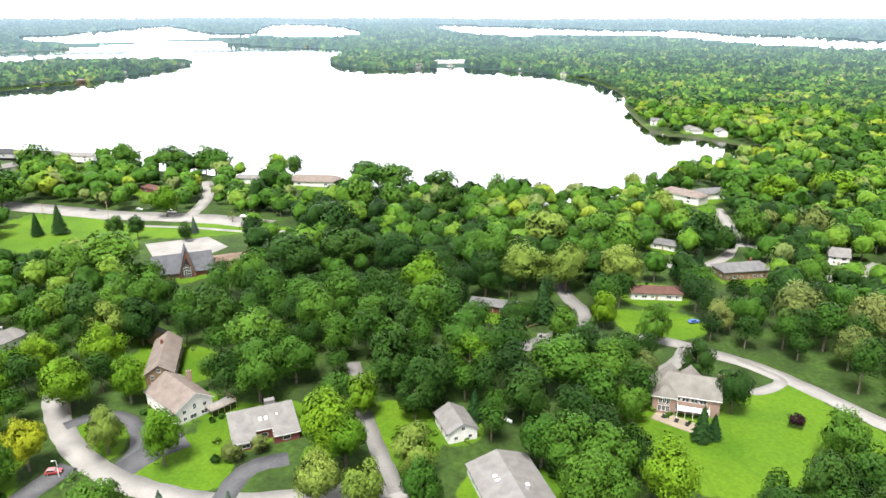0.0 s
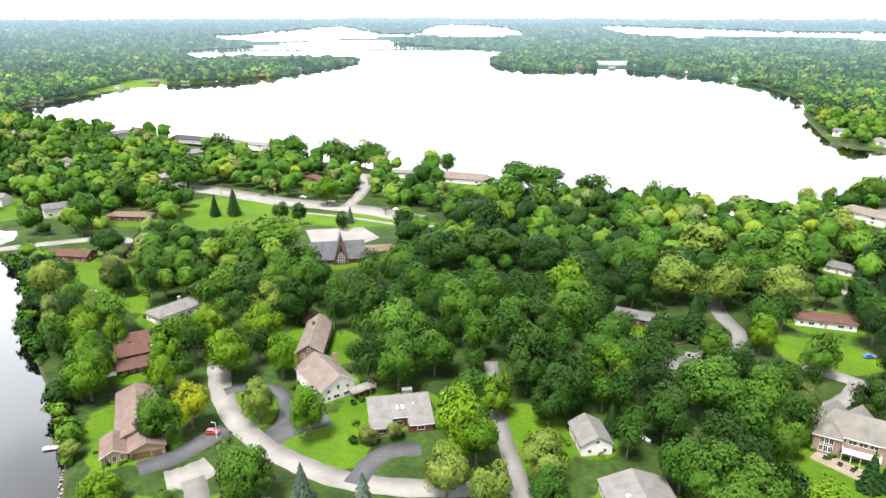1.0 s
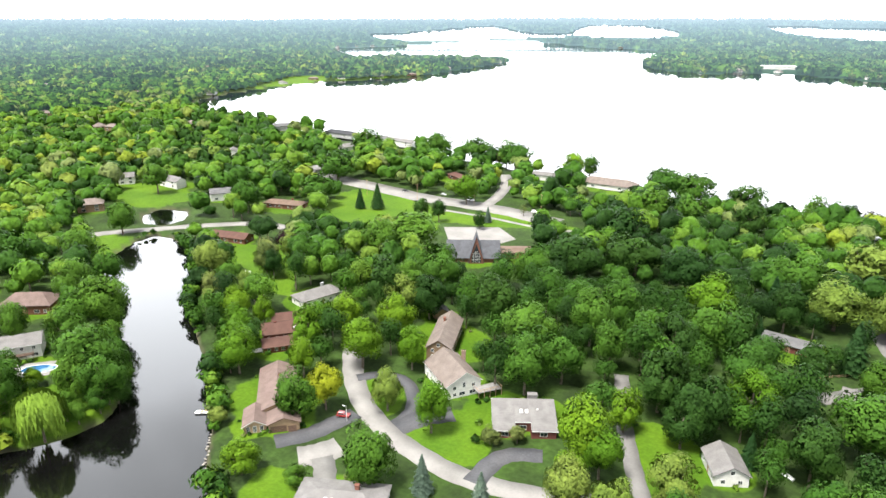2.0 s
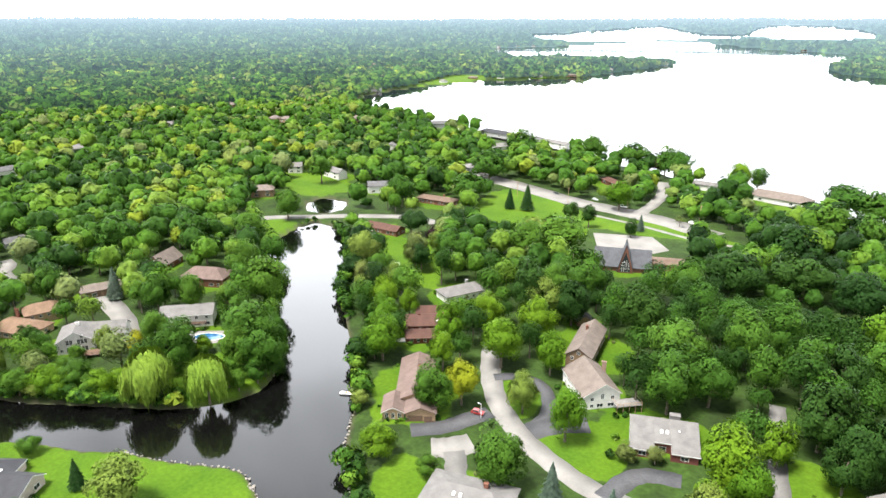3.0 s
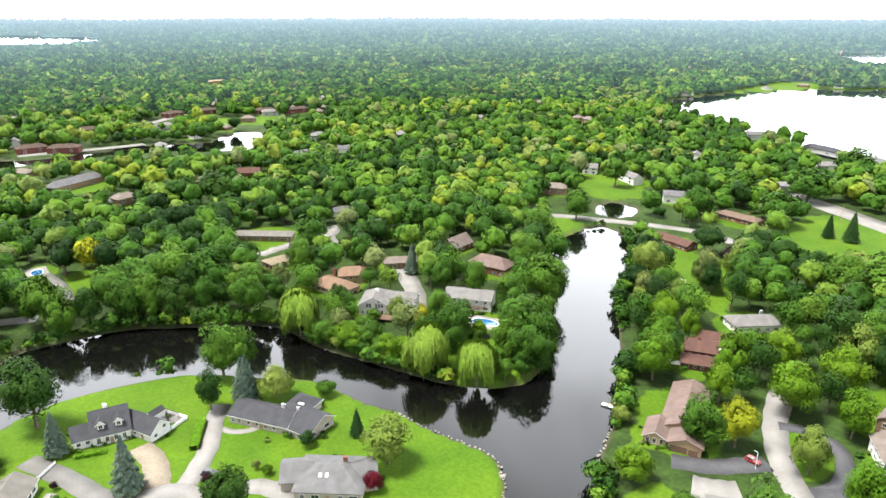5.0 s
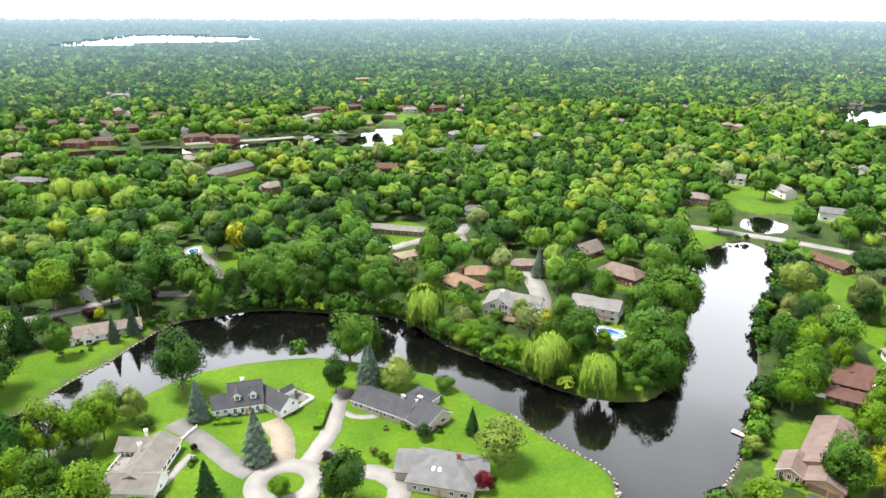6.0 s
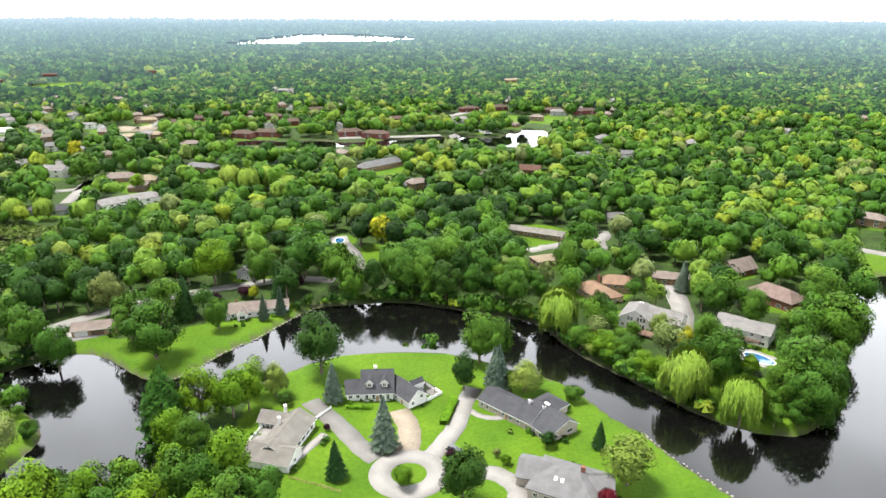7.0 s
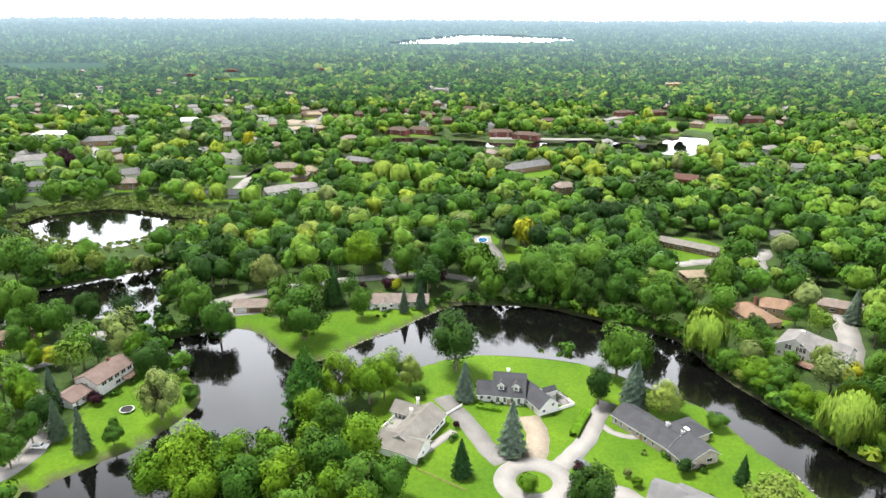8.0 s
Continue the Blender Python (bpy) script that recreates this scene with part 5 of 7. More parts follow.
# ---- church: a long slate nave, a steep glazed front and a low wing ----
church = thing("church", "church with slate roofs and a steep glazed brick front", "church", pose(-127.1, 312.3, LAND, 0, 0, 23))
wing(church, 0, 0, 0, 27, 17, 2.6, 6.6, "gable", "brick", "slate", False)
front = wing(church, 1.5, -5.5, 90, 9.5, 7.5, 1.2, 13.5, "gable", "brick", "slate", False)
part("window", solid("window", [(-4.82, -2.4, 0.6), (-4.82, 2.4, 0.6), (-4.82, 2.4, 3.6), (-4.82, 0, 10.5), (-4.82, -2.4, 3.6),
                                (-4.72, -2.4, 0.6), (-4.72, 2.4, 0.6), (-4.72, 2.4, 3.6), (-4.72, 0, 10.5), (-4.72, -2.4, 3.6)],
                     [(0, 1, 2, 3, 4), (9, 8, 7, 6, 5), (0, 5, 6, 1), (1, 6, 7, 2), (2, 7, 8, 3), (3, 8, 9, 4), (4, 9, 5, 0)], "glass"), front, label="tall pointed church window")
for k in (-1.5, -0.5, 0.5, 1.5):
    part("mullion", slab("mullion", -4.9, -4.8, k - 0.06, k + 0.06, 0.6, 7.6 - abs(k) * 1.6, "trim", 0), front)
for z in (2.2, 3.8, 5.4):
    part("mullion", slab("mullion", -4.9, -4.8, -2.3 + max(z - 3.6, 0) * 0.33, 2.3 - max(z - 3.6, 0) * 0.33, z - 0.05, z + 0.05, "trim", 0), front)
wing(church, 22, 3, 0, 16, 10, 3.2, 1.0, "hip", "brick", "brown")
HOUSES.append((-127.1, 312.3, 15))
HOUSES.append((-106.3, 321.9, 8))
lot = [(-163.4, 354.2), (-132.9, 367.1), (-116.7, 350.0), (-121.5, 339.4), (-148.6, 329.4)]
bm_v = [(x, y, LAND + 0.1) for x, y in lot] + [(x, y, LAND - 0.3) for x, y in lot]
tagged(new("car_park", solid("car_park", bm_v, [(0, 1, 2, 3, 4), (9, 8, 7, 6, 5), (0, 5, 6, 1), (1, 6, 7, 2), (2, 7, 8, 3), (3, 8, 9, 4), (4, 9, 5, 0)], "pale")), "pale empty concrete car park behind the church", "car park", kind="structure")
ROAD_LINES.append((np.array(lot + [(-136.8, 346.0)], float), 22))

# ---- turning circle ----
w = np.linspace(0, 2 * np.pi, 65)[:-1]
ring = np.concatenate([np.c_[np.cos(w) * q * 0.97 - 161.3, np.sin(w) * q + 5.1, np.full(64, z)] for q, z in ((5.0, LAND + 0.13), (11.2, LAND + 0.13), (11.2, LAND - 0.3), (5.0, LAND - 0.3))])
k = np.arange(64)
ring_f = np.concatenate([np.c_[k + 64 * a, k + 64 * b, (k + 1) % 64 + 64 * b, (k + 1) % 64 + 64 * a] for a, b in ((0, 1), (1, 2), (3, 0))])
tagged(new("turning_circle", mesh_of("turning_circle", ring, ring_f, "pale")), "pale concrete turning circle round a planted island", "road", kind="structure")


# ---- vehicles ----
TYRE, RIM = wheel_mesh(0.34, 0.22, "rubber", "tyre"), wheel_mesh(0.2, 0.24, "metal", "rim")


def car(label, category, x, y, turn, paint, tall=1.5, long=4.5):
    c = thing(category, label, category, pose(x, y, LAND + 0.1, 0, 0, turn))
    h, w = long / 2, 0.9
    prof = [(-h, 0.35), (-h, 0.75), (-h * 0.92, 0.92), (-h * 0.3, 0.95), (h * 0.45, 0.98), (h * 0.95, 0.9), (h, 0.7), (h, 0.35)]
    v = [(a, s * w, z) for s in (-1, 1) for a, z in prof]
    n = len(prof)
    part("body", solid("body", v, [tuple(range(n)), tuple(range(2 * n - 1, n - 1, -1))] + [(i, (i + 1) % n, (i + 1) % n + n, i + n) for i in range(n)], paint, 0.05), c)
    cab = [(-h * 0.85, 0.93, 0.86), (h * 0.4, 0.95, 0.86), (h * 0.12, tall, 0.68), (-h * 0.7, tall, 0.68)]
    v = [(a, s * e, z) for s in (-1, 1) for a, z, e in cab]
    cabin = part("cabin", solid("cabin", v, [(0, 1, 2, 3), (7, 6, 5, 4), (0, 4, 5, 1), (1, 5, 6, 2), (2, 6, 7, 3), (3, 7, 4, 0)], paint, 0.04), c)
    for s in (-1, 1):
        q = [(-h * 0.72, 1.0, 0.87), (h * 0.3, 1.0, 0.87), (h * 0.1, tall - 0.1, 0.72), (-h * 0.64, tall - 0.1, 0.72)]
        part("side_window", solid("side_window", [(a, s * (e + d), z) for d in (0.0, 0.02) for a, z, e in q], [(0, 1, 2, 3), (7, 6, 5, 4), (0, 4, 5, 1), (1, 5, 6, 2), (2, 6, 7, 3), (3, 7, 4, 0)], "glass"), cabin)
    f0, f1 = (h * 0.4, 0.97), (h * 0.12, tall)
    part("windscreen", solid("windscreen", [(f0[0] + d, s * 0.74, f0[1] + 0.06) for d in (-0.02, 0.03) for s in (-1, 1)] + [(f1[0] + d, s * 0.6, f1[1] - 0.08) for d in (-0.02, 0.03) for s in (-1, 1)],
                             [(0, 1, 5, 4), (2, 6, 7, 3), (0, 2, 3, 1), (4, 5, 7, 6), (0, 4, 6, 2), (1, 3, 7, 5)], "glass"), cabin)
    for a in (-h * 0.62, h * 0.62):
        for s in (-1, 1):
            wheel = part("wheel", TYRE, c, pose(a, s * 0.82, 0.34), "black tyre with bright rim")
            part("rim", RIM, wheel)
    for s in (-1, 1):
        part("headlight", slab("headlight", h - 0.06, h + 0.02, s * 0.62 - 0.16, s * 0.62 + 0.16, 0.62, 0.76, "trim", 0.02), c)
    return c


car("small red car parked on the asphalt drive", "car", -106.4, 156.3, 12, "paint_red", 1.6, 4.2)
car("black estate car parked beside the turning circle", "car", -170.9, 18.4, 62, "paint_dark", 1.7, 4.7)
car("white van on the pale main road", "van", -172.4, 417.4, -10, "paint_white", 2.1, 5.4)
car("dark car on the wide pale main road", "car", -224.9, 421.7, -8, "paint_dark")
car("white car on the pale main road", "car", -123.9, 407.1, -18, "paint_white")
car("silver car on the wide main road", "car", -195.5, 422.6, -8, "metal")
car("white car parked on the loop of drive", "car", -153.0, -138.9, 100, "paint_white", 1.5, 4.8)
car("dark blue car parked on the grass", "car", 102.4, 253.2, 10, "paint_blue")
car("white van parked on the concrete drive", "van", 186.0, 290.4, 0, "paint_white", 2.0, 5.2)


# ---- gardens and waterside ----
def pool(label, x, y, turn, rx, ry, deck):
    t = thing("swimming_pool", label, "pool", pose(x, y, LAND, 0, 0, turn))
    q = np.linspace(0, 2 * np.pi, 33)[:-1]
    wob = 1 + 0.12 * np.cos(2 * q + 0.6)

    def ringed(name, s0, s1, z0, z1, mat):
        v = [(math.cos(a) * rx * s * b, math.sin(a) * ry * s * b, z) for s, z in ((s1, z0), (s1, z1), (s0, z1), (s0, z0)) for a, b in zip(q, wob)]
        f = [(i + 32 * m, (i + 1) % 32 + 32 * m, (i + 1) % 32 + 32 * ((m + 1) % 4), i + 32 * ((m + 1) % 4)) for m in range(4) for i in range(32)]
        return solid(name, v, f, mat)

    part("rim", ringed("rim", 0.96, 1.06, 0.0, 0.3, "trim"), t, label="white pool rim")
    part("lining", ringed("lining", 0.4, 0.955, 0.17, 0.19, "tile_blue"), t)
    v = [(math.cos(a) * rx * 0.95 * b, math.sin(a) * ry * 0.95 * b, z) for z in (0.2, 0.25) for a, b in zip(q, wob)]
    part("water", solid("water", v, [tuple(range(31, -1, -1)), tuple(range(32, 64))] + [(i, (i + 1) % 32, (i + 1) % 32 + 32, i + 32) for i in range(32)], "pool_water"), t)
    part("deck", slab("deck", -deck[0] - 2, deck[0] - 2, -deck[1], deck[1], -0.2, 0.16, "pale", 0.05), t, label="pale concrete pool deck")
    return t


m, n, l, s = material("pool_water", 0.08)
l.new(ramp(n, l, noise_of(n, l, 0.8, 3), [(0.35, (0.008, 0.045, 0.12)), (0.65, (0.03, 0.12, 0.24))]), s.inputs["Base Color"])
pool("kidney-shaped blue swimming pool with a white rim", -221.2, 136.2, 40, 5.4, 3.4, (6.5, 5.5))
pool("small turquoise swimming pool in the trees", -371.5, -31.0, 10, 4.5, 3.0, (6, 5))
HOUSES.append((-221.2, 136.2, 7))
HOUSES.append((-371.5, -31.0, 8))

# jetty with a moored white boat
jetty = thing("jetty", "grey timber jetty on posts at the river bank", "jetty", pose(-146.6, 144.0, 0.0, 0, 0, 30))
for k in range(12):
    part("plank", slab("plank", -3.6 + k * 0.6, -3.06 + k * 0.6, -0.9, 0.9, 0.5, 0.58, "timber", 0.01), jetty)
for k in range(6):
    part("post", slab("post", -3.4 + (k // 2) * 3.2 - 0.08, -3.4 + (k // 2) * 3.2 + 0.08, (k % 2) * 1.7 - 0.93, (k % 2) * 1.7 - 0.77, -1.4, 0.9, "timber", 0.01), jetty)


def boat(label, x, y, z, turn, long, wide):
    b = thing("boat", label, "boat", pose(x, y, z, 0, 0, turn))
    st = [(-0.5, 0.8), (-0.2, 1.0), (0.2, 0.9), (0.42, 0.5), (0.5, 0.06)]
    v = [(a * long, s * e * wide / 2 * q, zz) for a, e in st for s, q, zz in ((-1, 0.55, 0.0), (-1, 1, 0.62), (1, 1, 0.62), (1, 0.55, 0.0))]
    f = [(0, 1, 2, 3), (19, 18, 17, 16)] + [(4 * i + j, 4 * i + (j + 1) % 4, 4 * i + 4 + (j + 1) % 4, 4 * i + 4 + j) for i in range(4) for j in range(4)]
    part("hull", solid("hull", v, f, "paint_white", 0.03), b)
    part("seat", slab("seat", -long * 0.2, -long * 0.05, -wide * 0.4, wide * 0.4, 0.6, 0.72, "timber", 0.02), b)
    return b


boat("white open boat moored at the jetty", -149.4, 141.2, -0.1, 30, 5.5, 1.9)
boat("long white boat lying on the grass", 17.4, 184.3, LAND, 137, 10.0, 1.6)
for k in range(14):
    boat("small white boat at its mooring on the lake", 195 + (k % 7) * 13 + rng0.uniform(-4, 4), 960 + (k // 7) * 70 + (k % 7) * 6, -0.05, rng0.uniform(0, 180), 7.5, 2.4)

# terrace of the white house, with a dark pergola
terrace = thing("terrace", "white-walled terrace with a dark pergola frame", "terrace", pose(-204.4, 11.4, LAND, 0, 0, 38))
part("floor", slab("floor", -4.6, 4.6, -3.2, 3.2, -0.2, 0.25, "pale", 0.04), terrace)
for x0, x1, y0, y1 in ((-4.7, 4.7, 3.1, 3.3), (-4.7, 4.7, -3.3, -3.1), (4.5, 4.7, -3.1, 3.1)):
    part("wall", slab("wall", x0, x1, y0, y1, -0.2, 1.15, "trim", 0.02), terrace)
for k in range(7):
    part("slat", slab("slat", -2.6 + k * 0.8, -2.45 + k * 0.8, -2.2, 2.2, 2.35, 2.5, "rubber", 0.01), terrace)
for y in (-2.0, 0, 2.0):
    part("beam", slab("beam", -2.7, 2.5, y - 0.07, y + 0.07, 2.22, 2.36, "rubber", 0.01), terrace)
for x, y in ((-2.5, -2.0), (2.3, -2.0), (-2.5, 2.0), (2.3, 2.0)):
    part("post", slab("post", x - 0.07, x + 0.07, y - 0.07, y + 0.07, 0.2, 2.25, "rubber", 0.01), terrace)


def hedge(label, ax, ay, bx, by, wide, tall, leaf="leaf_hedge"):
    n = int(math.hypot(bx - ax, by - ay) * 220 * wide / 2)
    t, s, z = rng0.random(n), rng0.uniform(-1, 1, n), rng0.random(n)
    side = rng0.random(n) < 0.5
    s, z = np.where(side, np.sign(s), s), np.where(side, z, 1.0)
    d = np.array([bx - ax, by - ay]) / math.hypot(bx - ax, by - ay)
    c = np.c_[ax + (bx - ax) * t - d[1] * s * wide / 2, ay + (by - ay) * t + d[0] * s * wide / 2, LAND + z * tall] + rng0.normal(size=(n, 3)) * 0.06
    nrm = np.c_[np.where(side, -d[1] * s, 0), np.where(side, d[0] * s, 0), np.where(side, 0.2, 1.0)] + rng0.normal(size=(n, 3)) * 0.35
    v, f, shade = leaves(c, nrm, 0.42, unit(nrm))
    tagged(new("hedge", mesh_of("hedge", v, f, leaf, soft=shade)), label, "hedge")


hedge("long clipped bright green hedge on the lawn", -199.0, 20.8, -184.6, 16.1, 2.4, 1.6)
hedge("low clipped hedge before the white house", -196.0, -14.7, -195.0, -6.6, 1.2, 0.9)
hedge("dark clipped hedge beside the drive", 50.2, 195.3, 57.3, 190.3, 3.0, 1.8, "leaf_d")


def rail_fence(label, ax, ay, bx, by, step=2.6):
    f = thing("fence", label, "fence", pose(ax, ay, LAND, 0, 0, math.degrees(math.atan2(by - ay, bx - ax))))
    n = int(math.hypot(bx - ax, by - ay) / step)
    for k in range(n + 1):
        part("post", FENCE_POST, f, pose(k * step, 0, 0))
    for k in range(n):
        for z in (0.45, 0.9):
            part("rail", FENCE_RAIL, f, pose(k * step, 0, z))


FENCE_POST, FENCE_RAIL = slab("post", -0.07, 0.07, -0.07, 0.07, -0.3, 1.15, "timber", 0.01), slab("rail", 0.05, 2.55, -0.03, 0.03, -0.06, 0.06, "timber", 0.01)
rail_fence("grey timber rail fence on the lawn", -160.8, -27.4, -153.3, -11.3)
rail_fence("weathered rail fence by the garden", 48.2, 189.4, 57.3, 182.3)
rail_fence("timber rail fence beside the woodland road", 25.6, 243.0, 45.0, 255.0)


def utility_pole(x, y, turn):
    p = thing("utility_pole", "brown timber utility pole with a cross-arm", "utility pole", pose(x, y, LAND, 0, 0, turn), "utility poles")
    part("pole", wheel_mesh(0.16, 11.5, "timber", "pole"), p, pose(0, 0, 5.5, 90, 0, 0))
    part("cross_arm", slab("cross_arm", -1.2, 1.2, -0.07, 0.07, 10.2, 10.36, "timber", 0.01), p)
    for k in (-1.0, 0.0, 1.0):
        part("insulator", slab("insulator", k - 0.05, k + 0.05, -0.05, 0.05, 10.36, 10.55, "trim", 0.01), p)


for x, y in ((-206.8, 404.6), (-167.0, 410.0), (-244.7, 401.3), (-121.5, 413.1)):
    utility_pole(x, y, 70)
lamp = thing("lamp_post", "white lamp post beside the red car", "lamp post", pose(-104.0, 154.6, LAND))
part("pole", wheel_mesh(0.07, 5.5, "trim", "pole"), lamp, pose(0, 0, 2.7, 90, 0, 0))
part("arm", slab("arm", -0.9, 0.05, -0.05, 0.05, 5.3, 5.42, "trim", 0.01), lamp)
part("head", slab("head", -1.3, -0.85, -0.13, 0.13, 5.24, 5.42, "trim", 0.03), lamp)

tramp = thing("trampoline", "round black trampoline on the lawn", "trampoline", pose(-175.4, -125.4, LAND))
part("mat", wheel_mesh(2.0, 0.05, "rubber", "mat"), tramp, pose(0, 0, 0.85, 90, 0, 0))
part("frame", wheel_mesh(2.25, 0.12, "metal", "frame"), tramp, pose(0, 0, 0.76, 90, 0, 0))
for k in range(6):
    a = k * math.pi / 3
    part("leg", slab("leg", -0.04, 0.04, -0.04, 0.04, -0.02, 0.76, "metal", 0), tramp, pose(2.05 * math.cos(a), 2.05 * math.sin(a), 0))

swing = thing("garden_swing", "small white garden swing on the meadow", "garden swing", pose(-215.8, 241.6, LAND, 0, 0, 30))
for x in (-1.1, 1.1):
    for s in (-1, 1):
        part("leg", slab("leg", -0.05, 0.05, -0.05, 0.05, -0.05, 2.2, "trim", 0), swing, pose(x, s * 0.6, 0, s * 16, 0, 0))
part("beam", slab("beam", -1.3, 1.3, -0.06, 0.06, 2.05, 2.2, "trim", 0.01), swing)
part("seat", slab("seat", -0.7, 0.7, -0.25, 0.25, 0.5, 0.58, "trim", 0.01), swing)

house("long white boathouse with a pale flat roof", 18.9, 1859.1, 10, 86, 22, 7, 2.0, "hip", "white", "white", "")


# ---- stones along the shore walls ----
def rock_mesh(seed):
    r = np.random.default_rng(seed)
    bm = bmesh.new()
    bmesh.ops.create_icosphere(bm, subdivisions=1, radius=1.0)
    for v in bm.verts:
        v.co *= r.uniform(0.7, 1.2)
        v.co.z *= 0.65
    me = bpy.data.meshes.new("stone")
    bm.to_mesh(me)
    bm.free()
    me.materials.append(MATS["stone"])
    return me


ROCKS = [rock_mesh(k) for k in range(6)]
shore_wall = thing("shore_wall", "row of grey and tan stones along the lawn's water edge", "stone edging", pose(0, 0, 0))


def stones(points, step, size):
    line = spline(points, False, 12)
    along = np.r_[0, np.cumsum(np.linalg.norm(np.diff(line, axis=0), axis=1))]
    for d in np.arange(0, along[-1], step):
        x, y = np.interp(d, along, line[:, 0]), np.interp(d, along, line[:, 1])
        q = part("stone", ROCKS[rng0.integers(6)], shore_wall, pose(x + rng0.normal() * 0.3, y + rng0.normal() * 0.3, 0.3, 0, 0, rng0.uniform(0, 360)) @ Matrix.Diagonal((*(size * rng0.uniform(0.6, 1.3, 3)), 1)))


stones(INLET_SOUTH_BANK, 1.6, 0.45)
stones(INLET_NORTH_BANK[12:18], 1.6, 0.5)
stones([(-145.0, 87.5), (-140.8, 86.5), (-136.5, 88.6), (-134.4, 91.6)], 0.5, 0.7)
stones(RIVER_EAST_BANK[0:4], 1.5, 0.5)

# ---- houses scattered through the distant woods ----
FAR = []
for k, (L, W, eave, rise, kind, wall, roof, words) in enumerate((
        (16, 10, 3.2, 2.8, "hip", "white", "greylight", "distant white house with a pale roof"), (14, 9, 5.2, 2.6, "gable", "white", "grey", "distant two-storey white house"),
        (18, 11, 3.2, 2.6, "hip", "tanwall", "taupe", "distant tan house with a taupe roof"), (15, 10, 5, 3, "hip", "tanwall", "taupe", "distant tan house with a taupe roof"),
        (20, 12, 5.5, 2.5, "hip", "greywall", "greylight", "distant grey house with a pale roof"), (14, 9, 3, 2.6, "gable", "white", "greylight", "distant white gabled house with a pale roof"))):
    FAR.append(house(words, -700 - 45 * k, 60 + 37 * k, 20 * k, L, W, eave, rise, kind, wall, roof, "few", "distant houses"))
spots = []
while len(spots) < 130:
    a, r = radians(rng0.uniform(-36, 134)), 480 + 1700 * rng0.random() ** 1.2
    if r < 1000 and a < radians(40) and rng0.random() < 0.7:
        continue
    spots.append((-math.sin(a) * r, math.cos(a) * r))
# the hamlet beyond the marsh has the most houses
while len(spots) < 205:
    a, r = radians(rng0.uniform(97, 131)), rng0.uniform(640, 1350)
    spots.append((-math.sin(a) * r, math.cos(a) * r))
spots = np.array(spots)
spots = spots[(water_by(spots) < -14) & (lawn_by(spots) < -8)]
for x, y in spots:
    o = FAR[rng0.integers(6)]
    copy_thing(o, pose(x, y, LAND, 0, 0, rng0.uniform(0, 360)))
    HOUSES.append((x, y, 9.0))
# houses that line the far lake shore
for line in (LAKE_FAR_SHORE, LAKE_EAST_SHORE):
    curve = spline(line, False, 5)
    for q in curve[2::3]:
        at = q + q / np.linalg.norm(q) * 34 + rng0.normal(size=2) * 8
        if water_by(at[None])[0] < -12:
            copy_thing(FAR[(0, 1, 0, 4, 1, 2)[rng0.integers(6)]], pose(at[0], at[1], LAND, 0, 0, rng0.uniform(0, 360)))
            HOUSES.append((at[0], at[1], 10.0))

# ---- trees: crowns of leaf clumps on lobes round a branching trunk ----


def lobed_crown(R, H, bottom, lobes, per_lobe, size, top=0.0, flatten=1.0):
    """A crown of lobes inside an egg of radius R from bottom to H."""
    mid, half = (H + bottom) / 2, (H - bottom) / 2
    pts, nrm, out = [], [], []
    for k in range(lobes):
        u = rng.normal(size=3)
        u /= np.linalg.norm(u)
        u[2] = -rng.uniform(0.35, 0.75) if 0 < k < lobes // 3 else u[2] * 0.9 + 0.1
        reach = rng.uniform(0.5, 0.78) if k else 0.0
        narrow = 1 - top * max(u[2], 0)
        c = np.array([u[0] * R * reach * narrow, u[1] * R * reach * narrow, mid + u[2] * half * reach])
        lr = R * rng.uniform(0.26, 0.42) if k else R * 0.55
        d = rng.normal(size=(per_lobe, 3))
        d /= np.linalg.norm(d, axis=1)[:, None]
        d[:, 2] = np.abs(d[:, 2]) * np.where(rng.random(per_lobe) < 0.62, 1, -1)
        pts.append(c + d * lr * rng.uniform(0.72, 1.1, (per_lobe, 1)) * (1, 1, flatten))
        nrm.append(0.8 * d + 0.9 * u + rng.normal(size=(per_lobe, 3)) * 0.34)
        out.append(0.8 * d + 0.75 * unit((pts[-1] - (0, 0, mid)) / (R, R, half)) + (0, 0, 0.1))
    return leaves(np.concatenate(pts), np.concatenate(nrm), size, np.concatenate(out))


def trunk_mesh(height, radius, limbs, spread, mat="bark"):
    verts, faces = [], []

    def limb(a, b, ra, rb, bend):
        a, b = np.array(a, float), np.array(b, float)
        base, k = len(verts), 6
        for s in range(4):
            t = s / 3
            c = a + (b - a) * t + np.array(bend) * math.sin(math.pi * t)
            r = ra + (rb - ra) * t
            for q in range(k):
                w = 2 * math.pi * q / k
                verts.append((c[0] + r * math.cos(w), c[1] + r * math.sin(w), c[2]))
        for s in range(3):
            for q in range(k):
                faces.append((base + s * k + q, base + s * k + (q + 1) % k, base + (s + 1) * k + (q + 1) % k, base + (s + 1) * k + q))

    limb((0, 0, -0.4), (0, 0, height * 0.62), radius, radius * 0.55, (0.15, 0.1, 0))
    for k in range(limbs):
        w = 2 * math.pi * (k + rng.uniform(-0.2, 0.2)) / limbs
        z0 = height * rng.uniform(0.28, 0.5)
        limb((0, 0, z0), (spread * math.cos(w), spread * math.sin(w), height * rng.uniform(0.6, 0.82)), radius * 0.5, radius * 0.12, (0, 0, -0.5))
    return mesh_of("trunk", verts, faces, mat, True)


def quick(name, vf, mat):
    return mesh_of(name, vf[0], vf[1], mat, soft=vf[2] if len(vf) > 2 else None)


